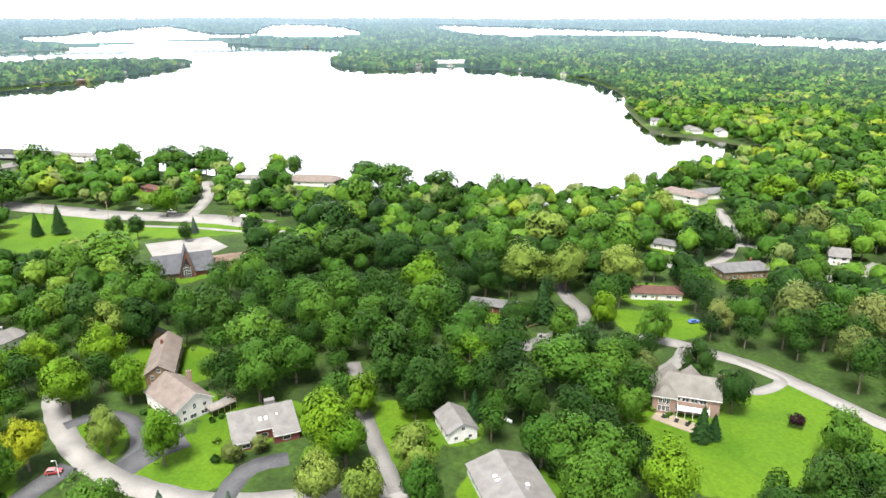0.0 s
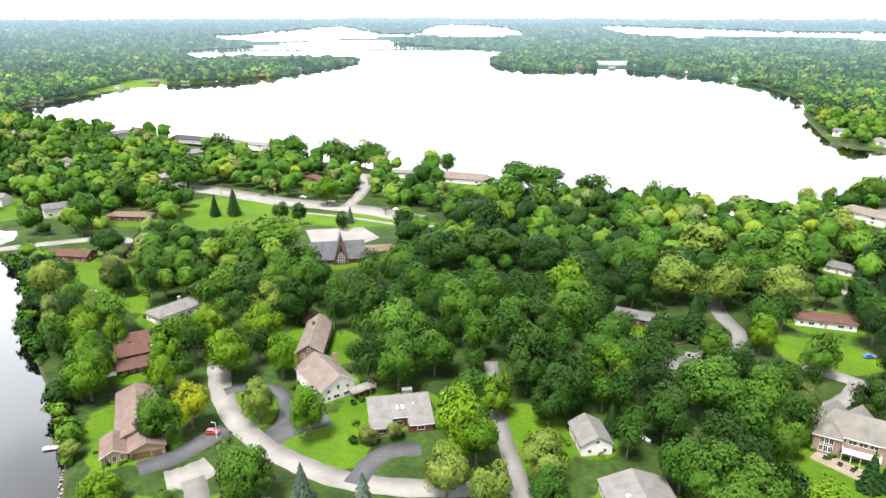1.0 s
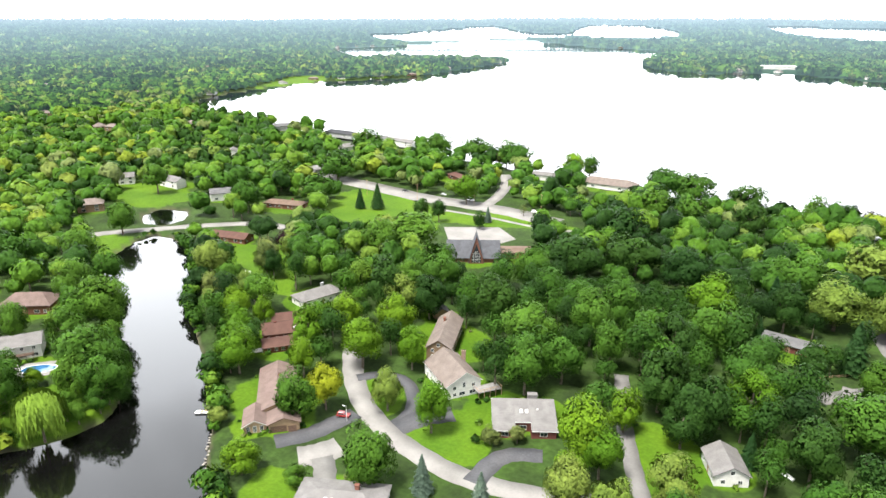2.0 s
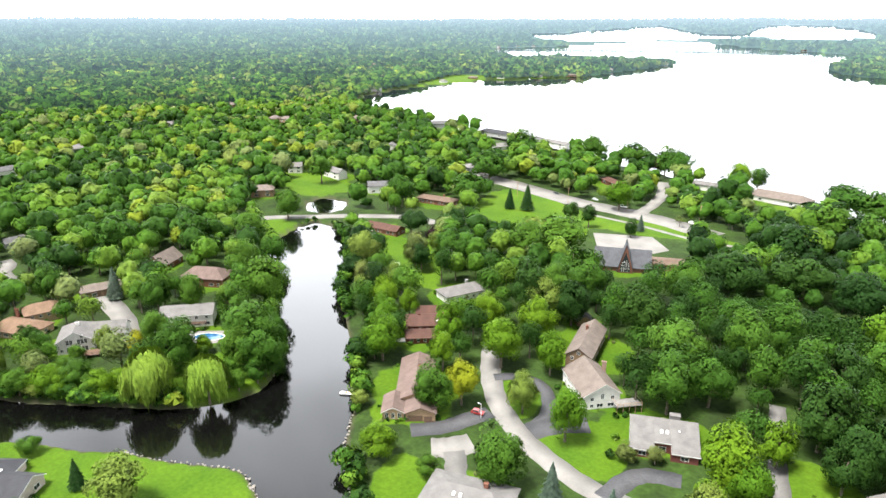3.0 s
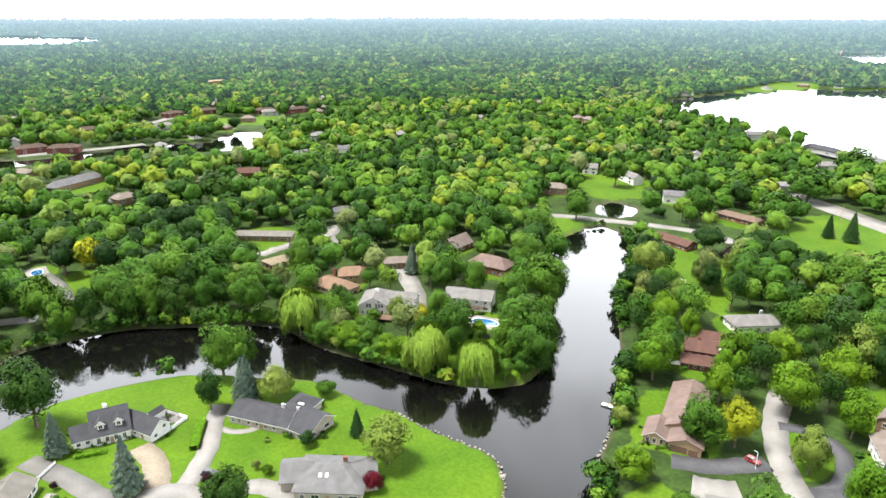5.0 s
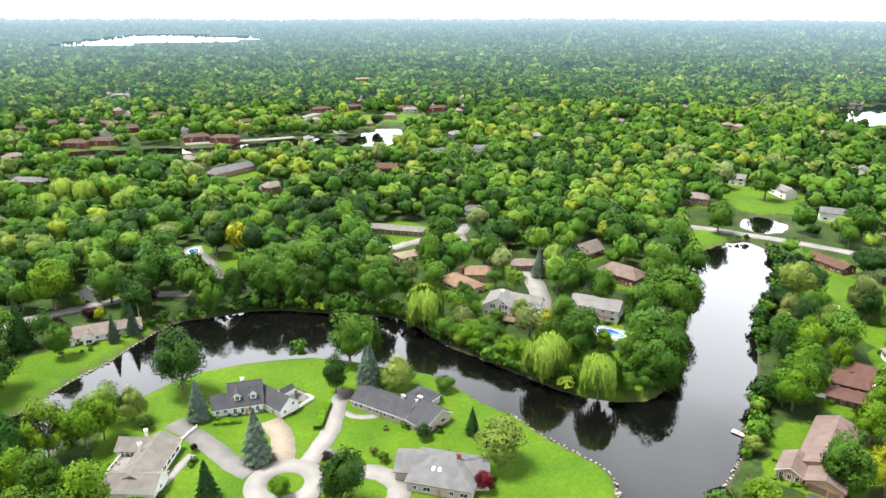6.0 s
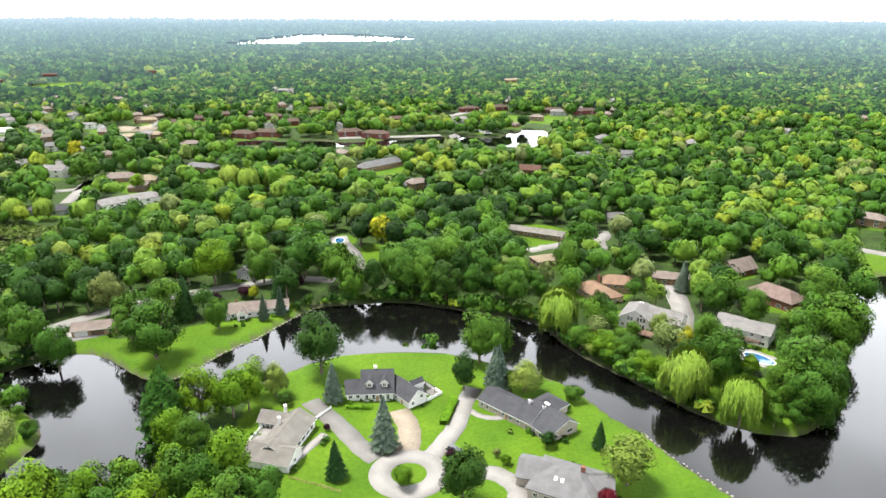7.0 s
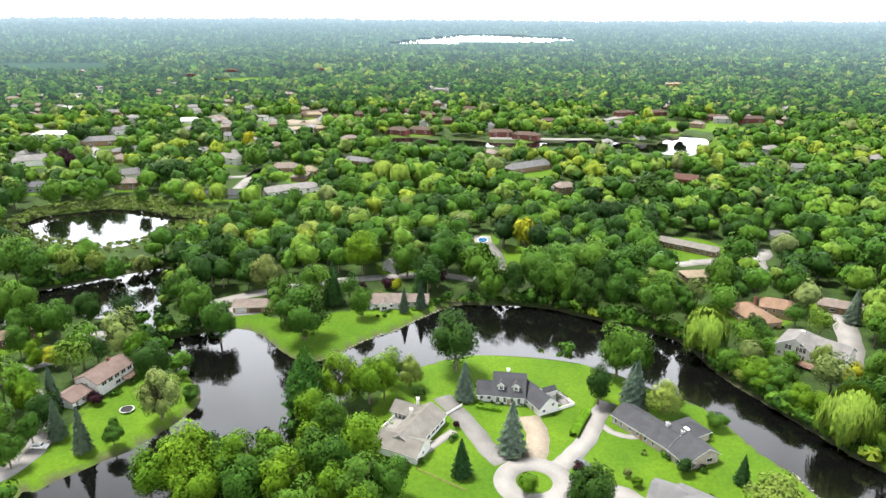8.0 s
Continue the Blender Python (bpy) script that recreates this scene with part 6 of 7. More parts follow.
BROAD = []
for k in range(9):
    H = 15.0
    bottom = (1.2, 2.2, 3.2)[k % 3]
    wide, lobes, top = 7.0 if k % 2 else 6.6, 30 + 3 * (k % 4), 0.15 * (k % 3)
    BROAD.append((trunk_mesh(H, 0.42, 5, 3.2), [lobed_crown(wide, H, bottom, lobes, 225, 0.56, top), lobed_crown(wide, H, bottom, lobes, 80, 0.85, top)]))
LABELS = dict(d="dark green broadleaf tree with a dense lobed crown", m="mid-green broadleaf tree with a full crown", b="bright green broadleaf tree with a rounded crown",
              l="light yellow-green tree with a loose crown", y="golden yellow-green tree with a dense crown", o="olive-grey tree with a thin pale crown",
              p="dark purple-leaved tree with a dense crown", r="red-leaved round ornamental tree", w="pale feathery grey-green tree at the water")
CROWNS = {}
TREES = []


def plant(rows):
    """Broadleaf trees: place, crown radius, height and colour of leaf."""
    for x, y, r, h, leaf in rows:
        k = rng.integers(len(BROAD))
        # a tree at the brink is moved to the nearest firm ground, outward or inward
        steps = np.array([0] + [k * s for k in range(1, 13) for s in (1, -1)])
        spots = np.array([x, y]) * (1 + steps[:, None] / math.hypot(x, y))
        firm = np.where(np.max([inside_by(spots, s) for s in SHORES[:3]], 0) < -2.2)[0]
        if len(firm):
            x, y = (float(q) for q in spots[firm[0]])
        fine = 0 if math.hypot(x, y) < 330 else 1
        if (k, leaf, fine) not in CROWNS:
            CROWNS[k, leaf, fine] = quick("crown", BROAD[k][1][fine], "leaf_" + leaf)
        base = float(level(np.array([[x, y]]))[0])
        wet_here = float(water_by(np.array([[x, y]]))[0])
        z = base + LAND * float(smooth(np.array(-wet_here), 0, 2.5)) - 0.05
        t = thing("tree", LABELS[leaf], "tree", pose(x, y, z, 0, 0, rng.uniform(0, 360)), "broadleaf trees")
        s = Matrix.Diagonal((r / 7.2, r / 7.2, h / 15.0, 1))
        part("trunk", BROAD[k][0], t, s)
        part("crown", CROWNS[k, leaf, fine], t, s)
        TREES.append((x, y, r))


def conifer_crown(H, R, n, size):
    z = H * (1 - np.sqrt(rng.random(n)) * 0.96)
    tier = np.floor(z / H * 13) / 13
    frac = (z / H - tier) * 13
    w = rng.uniform(0, 2 * np.pi, n)
    boughs = 0.82 + 0.18 * np.cos(w * 7 + tier * 40)
    rad = R * (1 - z / H) ** 0.9 * (1.12 - 0.32 * frac) * boughs * np.sqrt(rng.uniform(0.45, 1, n)) + 0.08
    c = np.c_[np.cos(w) * rad, np.sin(w) * rad, z + 0.4]
    nrm = np.c_[np.cos(w) * 0.8, np.sin(w) * 0.8, np.full(n, 0.75)] + rng.normal(size=(n, 3)) * 0.35
    return leaves(c, nrm, size, np.c_[np.cos(w), np.sin(w), 0.75 - 1.1 * frac] * 0.8 + unit(nrm) * 0.4)


def willow_crown(R, H):
    """A dome of long thin sprays that hang from arching boughs."""
    n = 620
    w, q = rng.uniform(0, 2 * np.pi, n), np.sqrt(rng.uniform(0.02, 1, n))
    q *= 0.86 + 0.14 * np.cos(5 * w + 1)
    top = H * (0.58 + 0.4 * np.sqrt(np.maximum(1 - q ** 2, 0))) + rng.normal(size=n) * 0.35
    v = []
    for k in range(8):
        z = top - top * (0.25 + 0.5 * q) * k / 8 * rng.uniform(0.75, 1.05, n)
        flare = q * R * (0.94 + 0.08 * np.sin(k / 8 * 3)) + rng.normal(size=n) * 0.15
        a = w + rng.normal(size=n) * 0.05
        half, long = rng.uniform(0.12, 0.3, n), rng.uniform(1.0, 2.0, n)
        x, y = np.cos(a) * flare, np.sin(a) * flare
        tip = flare + rng.uniform(0.0, 0.35, n)
        v.append(np.stack([np.c_[x - np.sin(a) * half, y + np.cos(a) * half, z], np.c_[x + np.sin(a) * half, y - np.cos(a) * half, z + 0.2], np.c_[np.cos(a) * tip, np.sin(a) * tip, np.maximum(z - long, 0.15)]], 1))
    v = np.concatenate(v).reshape(-1, 3)
    mid = v.reshape(-1, 3, 3).mean(1)
    strand = np.tile(w, 8)
    shade = unit((mid - (0, 0, H * 0.45)) / (R, R, H * 0.5)) + 0.35 * np.c_[-np.sin(strand), np.cos(strand), np.zeros(len(strand))] * np.sin(strand * 23)[:, None]
    return v, np.arange(len(v)).reshape(-1, 3), unit(shade + rng.normal(size=shade.shape) * 0.2)


def pyramid_crown(H, R):
    n = 5200
    z = H * (1 - np.sqrt(rng.random(n)) * 0.95)
    w = rng.uniform(0, 2 * np.pi, n)
    lump = 1 + 0.14 * np.sin(w * 5 + z * 1.1) + 0.1 * np.sin(w * 9 - z * 2)
    rad = R * np.sin(np.clip((1 - z / H) * 1.9, 0, np.pi / 2)) * lump * np.sqrt(rng.uniform(0.6, 1, n))
    side = np.c_[np.cos(w), np.sin(w), np.full(n, 0.6)]
    return leaves(np.c_[np.cos(w) * rad, np.sin(w) * rad, z + 0.3], side + rng.normal(size=(n, 3)) * 0.4, 0.6, side + 0.5 * np.c_[np.zeros((n, 2)), np.sin(w * 5 + z * 1.6)])


def bare_crown():
    return lobed_crown(5.5, 11, 2.5, 20, 26, 0.5)


SPECIAL = {
    "spruce": (16, quick("crown", conifer_crown(16, 4.9, 4200, 0.62), "needle_blue"), "blue-grey spruce with tiered drooping boughs", "spruce"),
    "conifer": (14, quick("crown", conifer_crown(14, 4.3, 3800, 0.6), "needle_green"), "dark green conifer of narrow conical shape", "conifer"),
    "pyramid": (18, quick("crown", pyramid_crown(18, 5.2), "leaf_pyramid"), "dense green pyramid-shaped tree at the water", "tree"),
    "slim_spruce": (16, quick("crown", conifer_crown(16, 3.6, 3600, 0.6), "needle_grey"), "slim grey-green spruce with tiered boughs", "spruce"),
    "willow": (12, quick("crown", willow_crown(5.7, 12), "leaf_willow"), "weeping willow with hanging yellow-green strands", "willow"),
    "pale_tree": (11, quick("crown", bare_crown(), "leaf_o"), "sparse pale tree with few leaves", "tree"),
}
POLES = {k: trunk_mesh(v[0] * (0.95 if k in ("spruce", "conifer", "slim_spruce") else 0.8), 0.3, 3 if k in ("willow", "pale_tree") else 0, 2.0) for k, v in SPECIAL.items()}


def plant_special(kind, rows):
    H, crown, label, category = SPECIAL[kind]
    for x, y, h in rows:
        t = thing({"pale_tree": "tree", "slim_spruce": "spruce"}.get(kind, kind), label, category, pose(x, y, LAND - 0.05, 0, 0, rng.uniform(0, 360)), kind.replace("_", " ") + " trees")
        wide = h / H * (1.15 if h < 9 else 1.0)
        s = Matrix.Diagonal((wide, wide, h / H, 1))
        part("trunk", POLES[kind], t, s)
        part("crown", crown, t, s)
        TREES.append((x, y, 3.5 * wide))


# court trees
plant([
    (-132.4, 171.5, 6.1, 15.2, 'b'), (-113.6, 157.4, 6.6, 16.4, 'y'), (-118.1, 148.2, 7.7, 18.7, 'm'),
    (-141.8, 188.2, 8.5, 20.4, 'b'), (-117.2, 185.8, 9.0, 20.2, 'b'), (-100.6, 192.0, 7.1, 17.3, 'b'),
    (-116.4, 209.8, 8.5, 20.4, 'b'), (-81.0, 129.8, 8.4, 20.1, 'm'), (-95.4, 165.1, 6.0, 15.0, 'l'),
    (-77.5, 160.0, 6.7, 17.6, 'b'), (-170.6, 182.4, 7.4, 16.1, 'b'), (-225.8, 228.5, 8.7, 20.7, 'l'),
    (-211.4, 251.8, 7.0, 17.2, 'o'), (-160.8, 305.2, 17.1, 23.0, 'm'), (-119.6, 257.0, 9.9, 23.0, 'm'),
    (-135.5, 204.1, 7.7, 18.7, 'b'), (-134.9, 234.1, 10.4, 23.0, 'd'), 
])
plant([
    (-124.7, 229.4, 8.3, 19.9, 'l'), (-113.9, 233.1, 8.3, 19.9, 'd'),
])
# church trees
plant([
    (-220.4, 278.6, 6.4, 13.3, 'p'), (-207.2, 272.1, 6.8, 14.1, 'p'), (-182.7, 362.6, 5.9, 14.8, 'd'),
    (-170.3, 361.7, 5.8, 14.7, 'd'), (-142.4, 358.7, 4.3, 11.6, 'd'), (-201.8, 243.3, 5.7, 14.5, 'd'),
    (-208.3, 267.1, 6.7, 16.6, 'l'), (-85.7, 234.4, 10.6, 23.0, 'd'), (-65.4, 217.4, 11.5, 23.0, 'm'),
    (-59.1, 192.7, 9.0, 21.4, 'm'), (-50.0, 205.0, 8.7, 20.8, 'm'), (-32.5, 162.5, 9.7, 22.8, 'b'),
    (-32.8, 149.0, 5.9, 14.8, 'b'), (-26.8, 159.3, 7.1, 17.4, 'b'), (-48.0, 237.1, 9.9, 23.0, 'm'),
    (-40.3, 250.9, 9.9, 23.0, 'm'), (-70.1, 302.5, 14.9, 23.0, 'd'), (-84.7, 277.6, 9.4, 22.1, 'm'),
    (-45.7, 319.6, 15.6, 23.0, 'd'),
])
plant([
    (-21.0, 302.6, 12.7, 23.0, 'd'), (-57.1, 359.5, 14.3, 23.0, 'd'),
])
# lake trees
plant([
    (-52.6, 483.2, 17.9, 23.0, 'm'), (-33.6, 473.8, 16.0, 23.0, 'm'), (-51.1, 416.6, 12.8, 23.0, 'm'),
    (-29.4, 409.5, 11.9, 23.0, 'm'), (-1.5, 447.7, 13.7, 23.0, 'd'), (2.0, 402.6, 11.0, 23.0, 'd'),
    (35.9, 440.2, 9.3, 22.1, 'm'), (51.6, 439.8, 8.2, 19.8, 'd'), (65.6, 443.2, 8.3, 17.1, 'p'),
    (-192.2, 526.7, 7.1, 14.7, 'p'), (-124.3, 502.8, 11.0, 23.0, 'b'), (-217.0, 535.4, 16.1, 23.0, 'm'),
    (-177.6, 524.1, 14.9, 23.0, 'm'), (-258.0, 547.1, 14.6, 23.0, 'm'), (-116.3, 524.7, 7.9, 19.1, 'm'),
    (131.7, 462.6, 7.1, 17.3, 'l'), (147.6, 469.8, 6.4, 15.9, 'm'), (163.9, 471.6, 8.0, 19.3, 'd'),
    (180.1, 487.9, 9.0, 21.5, 'm'),
])
# wood trees
plant([
    (-17.4, 200.5, 10.4, 23.0, 'd'), (-5.2, 192.1, 9.3, 22.0, 'd'), (-8.5, 183.4, 6.9, 17.0, 'd'),
    (9.0, 202.1, 8.6, 20.6, 'b'), (-31.5, 142.4, 7.0, 17.3, 'l'), (-20.3, 142.2, 6.5, 16.1, 'l'),
    (24.7, 179.4, 8.8, 21.0, 'd'), (39.4, 196.7, 13.1, 23.0, 'm'), (53.3, 197.1, 8.8, 21.0, 'm'),
    (-5.4, 251.0, 11.7, 23.0, 'm'), (-8.2, 273.0, 12.1, 23.0, 'b'), (8.2, 217.5, 10.3, 23.0, 'm'),
    (-28.3, 233.0, 8.5, 20.3, 'm'), (-17.6, 230.9, 9.2, 21.9, 'd'), (-37.0, 219.7, 8.0, 19.4, 'm'),
    (37.4, 290.9, 13.8, 23.0, 'l'), (53.9, 343.7, 15.5, 23.0, 'l'), (24.0, 319.7, 13.4, 23.0, 'm'),
    (56.0, 287.2, 10.1, 23.0, 'l'),
])
plant([
    (18.9, 280.7, 8.5, 20.3, 'd'), (82.2, 343.7, 13.1, 23.0, 'm'), (80.1, 287.2, 11.7, 23.0, 'l'),
    (134.1, 338.8, 12.3, 23.0, 'd'), (108.3, 243.7, 6.2, 15.5, 'o'), (136.6, 240.0, 11.3, 23.0, 'o'),
    (200.9, 354.5, 10.4, 23.0, 'o'), (64.1, 248.6, 6.7, 16.6, 'b'),
])
# brick trees
plant([
    (86.4, 206.4, 6.5, 16.2, 'd'), (90.6, 186.4, 6.3, 15.8, 'd'), (110.0, 158.8, 7.4, 18.0, 'm'),
    (93.3, 139.2, 7.7, 18.7, 'd'), (158.5, 231.1, 9.2, 21.9, 'o'), (142.7, 213.4, 7.1, 17.4, 'o'),
    (67.4, 203.3, 5.3, 13.6, 'o'), (33.8, 154.5, 9.0, 21.4, 'm'), (43.0, 148.8, 8.7, 20.8, 'm'),
    (27.1, 159.3, 7.1, 17.4, 'm'), (56.3, 140.5, 8.9, 21.1, 'b'), (120.9, 244.7, 6.2, 15.5, 'm'),
    (79.6, 232.9, 7.6, 18.5, 'm'), (218.8, 432.1, 16.2, 23.0, 'b'), (264.4, 448.3, 17.5, 23.0, 'b'),
    (167.2, 354.4, 9.8, 23.0, 'm'), (189.4, 432.1, 11.0, 23.0, 'm'), (35.1, 138.3, 8.2, 19.8, 'm'),
    (-7.3, 153.4, 7.5, 18.2, 'l'),
])
plant([
    (57.6, 180.8, 5.8, 14.7, 'm'), (-5.5, 141.6, 6.2, 15.5, 'm'), (26.0, 236.3, 7.3, 17.8, 'd'),
    (45.9, 233.7, 6.4, 15.9, 'm'), (-25.1, 184.7, 6.3, 15.7, 'b'), (107.5, 178.6, 2.9, 5.0, 'p'),
    (42.4, 139.2, 6.4, 15.9, 'm'), (146.3, 335.2, 7.0, 17.2, 'd'), (182.3, 366.3, 7.0, 17.1, 'o'),
    (128.9, 389.6, 10.0, 23.0, 'l'), (92.1, 324.4, 10.2, 23.0, 'm'), (70.1, 312.5, 8.2, 19.8, 'm'),
    (163.4, 280.9, 8.5, 20.3, 'm'),
])
# point trees
plant([
    (-116.2, 120.3, 6.4, 10.6, 'b'), (-99.2, 122.6, 4.0, 6.7, 'm'), (-59.3, 162.0, 3.7, 6.2, 'o'),
    (-63.5, 161.0, 1.6, 2.8, 'd'), (-52.3, 165.8, 3.3, 5.7, 'o'), (-233.9, 72.1, 5.9, 9.8, 'm'),
    (-226.4, 78.9, 6.7, 11.0, 'b'), (-220.8, 85.5, 6.7, 11.1, 'm'), (-211.0, 88.9, 5.8, 9.7, 'b'),
    (-216.2, 77.3, 4.2, 7.0, 'm'), (-206.8, 82.7, 3.4, 5.8, 'b'), (-221.6, 72.8, 3.8, 6.4, 'l'),
    (-207.7, 93.3, 4.7, 7.8, 'b'), (-188.7, 102.8, 2.7, 4.6, 'm'), (-181.6, 103.7, 2.1, 3.6, 'm'),
    (-250.1, 87.0, 5.1, 13.3, 'm'), (-233.7, 87.2, 4.5, 7.6, 'm'), (-225.4, 67.7, 3.4, 5.8, 'm'),
    (-235.2, 67.7, 4.7, 7.8, 'm'),
])
plant([
    (-194.0, 136.7, 11.3, 23.0, 'm'),
    (-227.5, 170.4, 11.4, 23.0, 'm'), (-259.8, 181.7, 10.9, 23.0, 'm'), (-173.3, 126.1, 8.5, 20.4, 'm'),
    (-188.5, 126.2, 6.9, 16.9, 'm'), (-204.8, 112.2, 8.1, 19.5, 'm'), (-226.4, 117.5, 6.5, 16.2, 'm'),
    (-237.7, 104.0, 4.6, 12.1, 'l'), (-222.7, 80.2, 5.9, 9.7, 'b'), (-213.0, 85.8, 5.1, 8.4, 'm'),
    (-210.4, 93.7, 5.1, 8.5, 'b'), (-233.0, 74.5, 5.2, 8.6, 'b'), (-255.4, 135.3, 7.3, 17.9, 'm'),
    (-245.8, 144.7, 7.3, 17.9, 'm'), (-221.5, 148.2, 7.9, 19.1, 'm'), (-298.8, 150.9, 7.2, 17.6, 'm'),
    (-204.6, 111.2, 3.7, 6.2, 'm'),
])
plant([
    (-182.4, 117.9, 3.9, 6.6, 'm'), (-200.4, 95.7, 3.5, 5.9, 'b'), (-312.2, 155.8, 4.0, 11.0, 'y'),
    (-267.5, 204.7, 8.7, 20.7, 'm'), (-316.8, 192.8, 9.9, 23.0, 'm'), (-295.8, 213.3, 10.5, 23.0, 'm'),
    (-300.4, 111.8, 8.2, 19.6, 'm'), (-334.5, 97.3, 10.6, 23.0, 'm'), (-303.9, 82.2, 8.6, 20.6, 'm'),
    (-340.5, 162.2, 12.2, 23.0, 'm'), (-324.5, 262.6, 8.5, 20.3, 'm'),
])
# thick low growth at the tip of the point and on the east bank
plant([
    (-176.5, 117.5, 4.2, 8.0, 'm'), (-175.0, 124.0, 4.6, 9.5, 'm'), (-178.5, 133.5, 5.0, 10.5, 'd'), (-185.0, 140.5, 5.0, 10.5, 'm'),
    (-193.0, 147.0, 5.0, 11.0, 'm'), (-201.5, 153.0, 5.0, 11.0, 'm'), (-185.5, 121.0, 4.2, 9.0, 'm'), (-212.0, 161.0, 5.2, 12.0, 'm'),
    (-222.0, 169.5, 5.4, 12.5, 'm'), (-183.0, 131.0, 5.5, 15.0, 'm'), (-191.0, 139.5, 5.5, 16.0, 'm'), (-202.5, 121.0, 4.2, 7.5, 'm'),
    (-211.0, 127.0, 4.0, 7.5, 'b'), (-231.0, 112.0, 4.6, 9.0, 'y'), (-240.5, 94.5, 4.0, 7.5, 'm'), (-262.0, 88.0, 4.6, 13.0, 'd'),
    (-143.0, 140.5, 3.6, 6.5, 'l'), (-157.5, 163.0, 5.0, 10.0, 'm'), (-166.0, 171.0, 5.0, 10.0, 'm'), (-176.0, 181.5, 5.0, 11.0, 'm'),
    (-190.0, 195.0, 5.0, 11.0, 'm'), (-203.0, 203.0, 5.0, 10.5, 'l'), (-217.0, 218.0, 5.0, 10.0, 'l'),
])
# beside the inlet house and on the shaded western lawn
plant([
    (-291.0, -66.5, 3.6, 6.5, 'p'), (-285.5, -78.0, 3.0, 5.0, 'p'), (-296.5, -44.5, 4.6, 9.0, 'p'), (-288.0, -62.0, 3.0, 6.5, 'y'),
    (-162.1, -143.3, 5.5, 13.0, 'd'), (-153.5, -141.3, 4.6, 11.0, 'm'), (-166.8, -152.9, 5.0, 13.0, 'b'), (-155.0, -115.9, 3.6, 7.5, 'm'),
    (-143.0, -139.9, 5.0, 12.0, 'm'), (-177.7, -138.0, 2.6, 4.2, 'p'), (-186.1, -108.8, 2.2, 3.2, 'm'), (-180.6, -106.2, 2.4, 3.4, 'd'), (-197.1, -117.9, 2.6, 4.0, 'm'),
    (-145.5, -92.0, 7.0, 16.0, 'b'), (-150.0, -84.5, 6.6, 15.0, 'm'), (-143.0, -76.0, 7.0, 17.0, 'm'), (-151.0, -66.0, 6.2, 14.5, 'b'),
    (-146.0, -62.0, 7.0, 17.0, 'm'), (-158.0, -57.0, 6.0, 14.5, 'b'), (-148.5, -46.5, 6.8, 16.5, 'm'), (-134.0, -79.0, 7.0, 17.0, 'b'),
    (-133.0, -52.0, 7.0, 17.0, 'm'), (-131.0, -36.0, 6.5, 16.0, 'b'),
])
# glade trees
plant([
    (-380.2, 341.3, 11.1, 23.0, 'm'), (-289.4, 329.1, 11.1, 23.0, 'm'), (-288.5, 431.0, 17.1, 23.0, 'm'),
    (-257.5, 360.2, 13.3, 23.0, 'm'), (-306.4, 385.4, 14.0, 23.0, 'm'), (-323.5, 534.3, 17.2, 23.0, 'm'),
    (-171.6, 407.5, 9.1, 21.6, 'b'), (-187.5, 529.7, 11.1, 23.0, 'm'), (-207.4, 245.5, 7.3, 17.8, 'o'),
    (-192.1, 255.2, 8.3, 19.9, 'm'), (-167.2, 283.9, 12.2, 23.0, 'm'),
    (-127.6, 242.1, 9.3, 22.1, 'm'), (-128.2, 267.1, 11.4, 23.0, 'm'),
])
# close trees
plant([
    (-144.0, 56.2, 3.5, 5.9, 'r'), (-166.9, 17.0, 2.1, 3.7, 'p'), (-155.9, 3.3, 3.6, 6.1, 'b'),
    (-163.9, 32.5, 1.9, 3.4, 'b'), (-167.6, 30.6, 1.6, 2.9, 'o'), (-198.9, -34.4, 2.6, 4.4, 'd'),
    (-183.4, -19.5, 1.4, 2.5, 'p'), (-218.9, -25.1, 10.6, 23.0, 'd'), (-224.6, 32.0, 9.0, 21.4, 'm'),
    (-204.6, 24.4, 5.7, 14.4, 'd'), (-228.2, 38.7, 7.5, 18.2, 'm'), (-147.9, 18.9, 6.9, 17.0, 'd'),
    (-202.8, 44.9, 6.8, 11.2, 'l'), (-196.3, 60.3, 3.7, 6.3, 'm'), (-153.0, 64.0, 9.0, 15.4, 'l'),
    (-171.6, 46.2, 3.0, 5.1, 'd'), (-190.4, -59.0, 8.0, 19.2, 'b'), (-183.7, -65.6, 6.7, 16.6, 'b'),
    (-196.4, -45.7, 6.2, 15.8, 'b'),
])
plant([
    (-204.4, -38.5, 5.0, 12.2, 'l'), (-169.4, -55.1, 6.3, 15.7, 'm'),
    (-140.9, -84.2, 9.7, 22.8, 'b'), (-136.4, -93.1, 7.2, 17.7, 'b'), (-148.8, -74.2, 7.6, 18.4, 'b'),
    (-140.1, -58.1, 7.2, 17.5, 'b'), (-150.9, -52.9, 7.0, 17.1, 'm'), (-155.1, -41.5, 8.5, 20.4, 'b'),
    (-140.1, -37.4, 7.9, 19.0, 'm'), (-146.9, -32.3, 6.8, 16.0, 'm'), (-192.6, -49.8, 7.0, 16.9, 'b'),
    (-136.5, -67.0, 7.1, 17.4, 'm'), (-139.4, -44.5, 6.2, 15.6, 'b'),
])
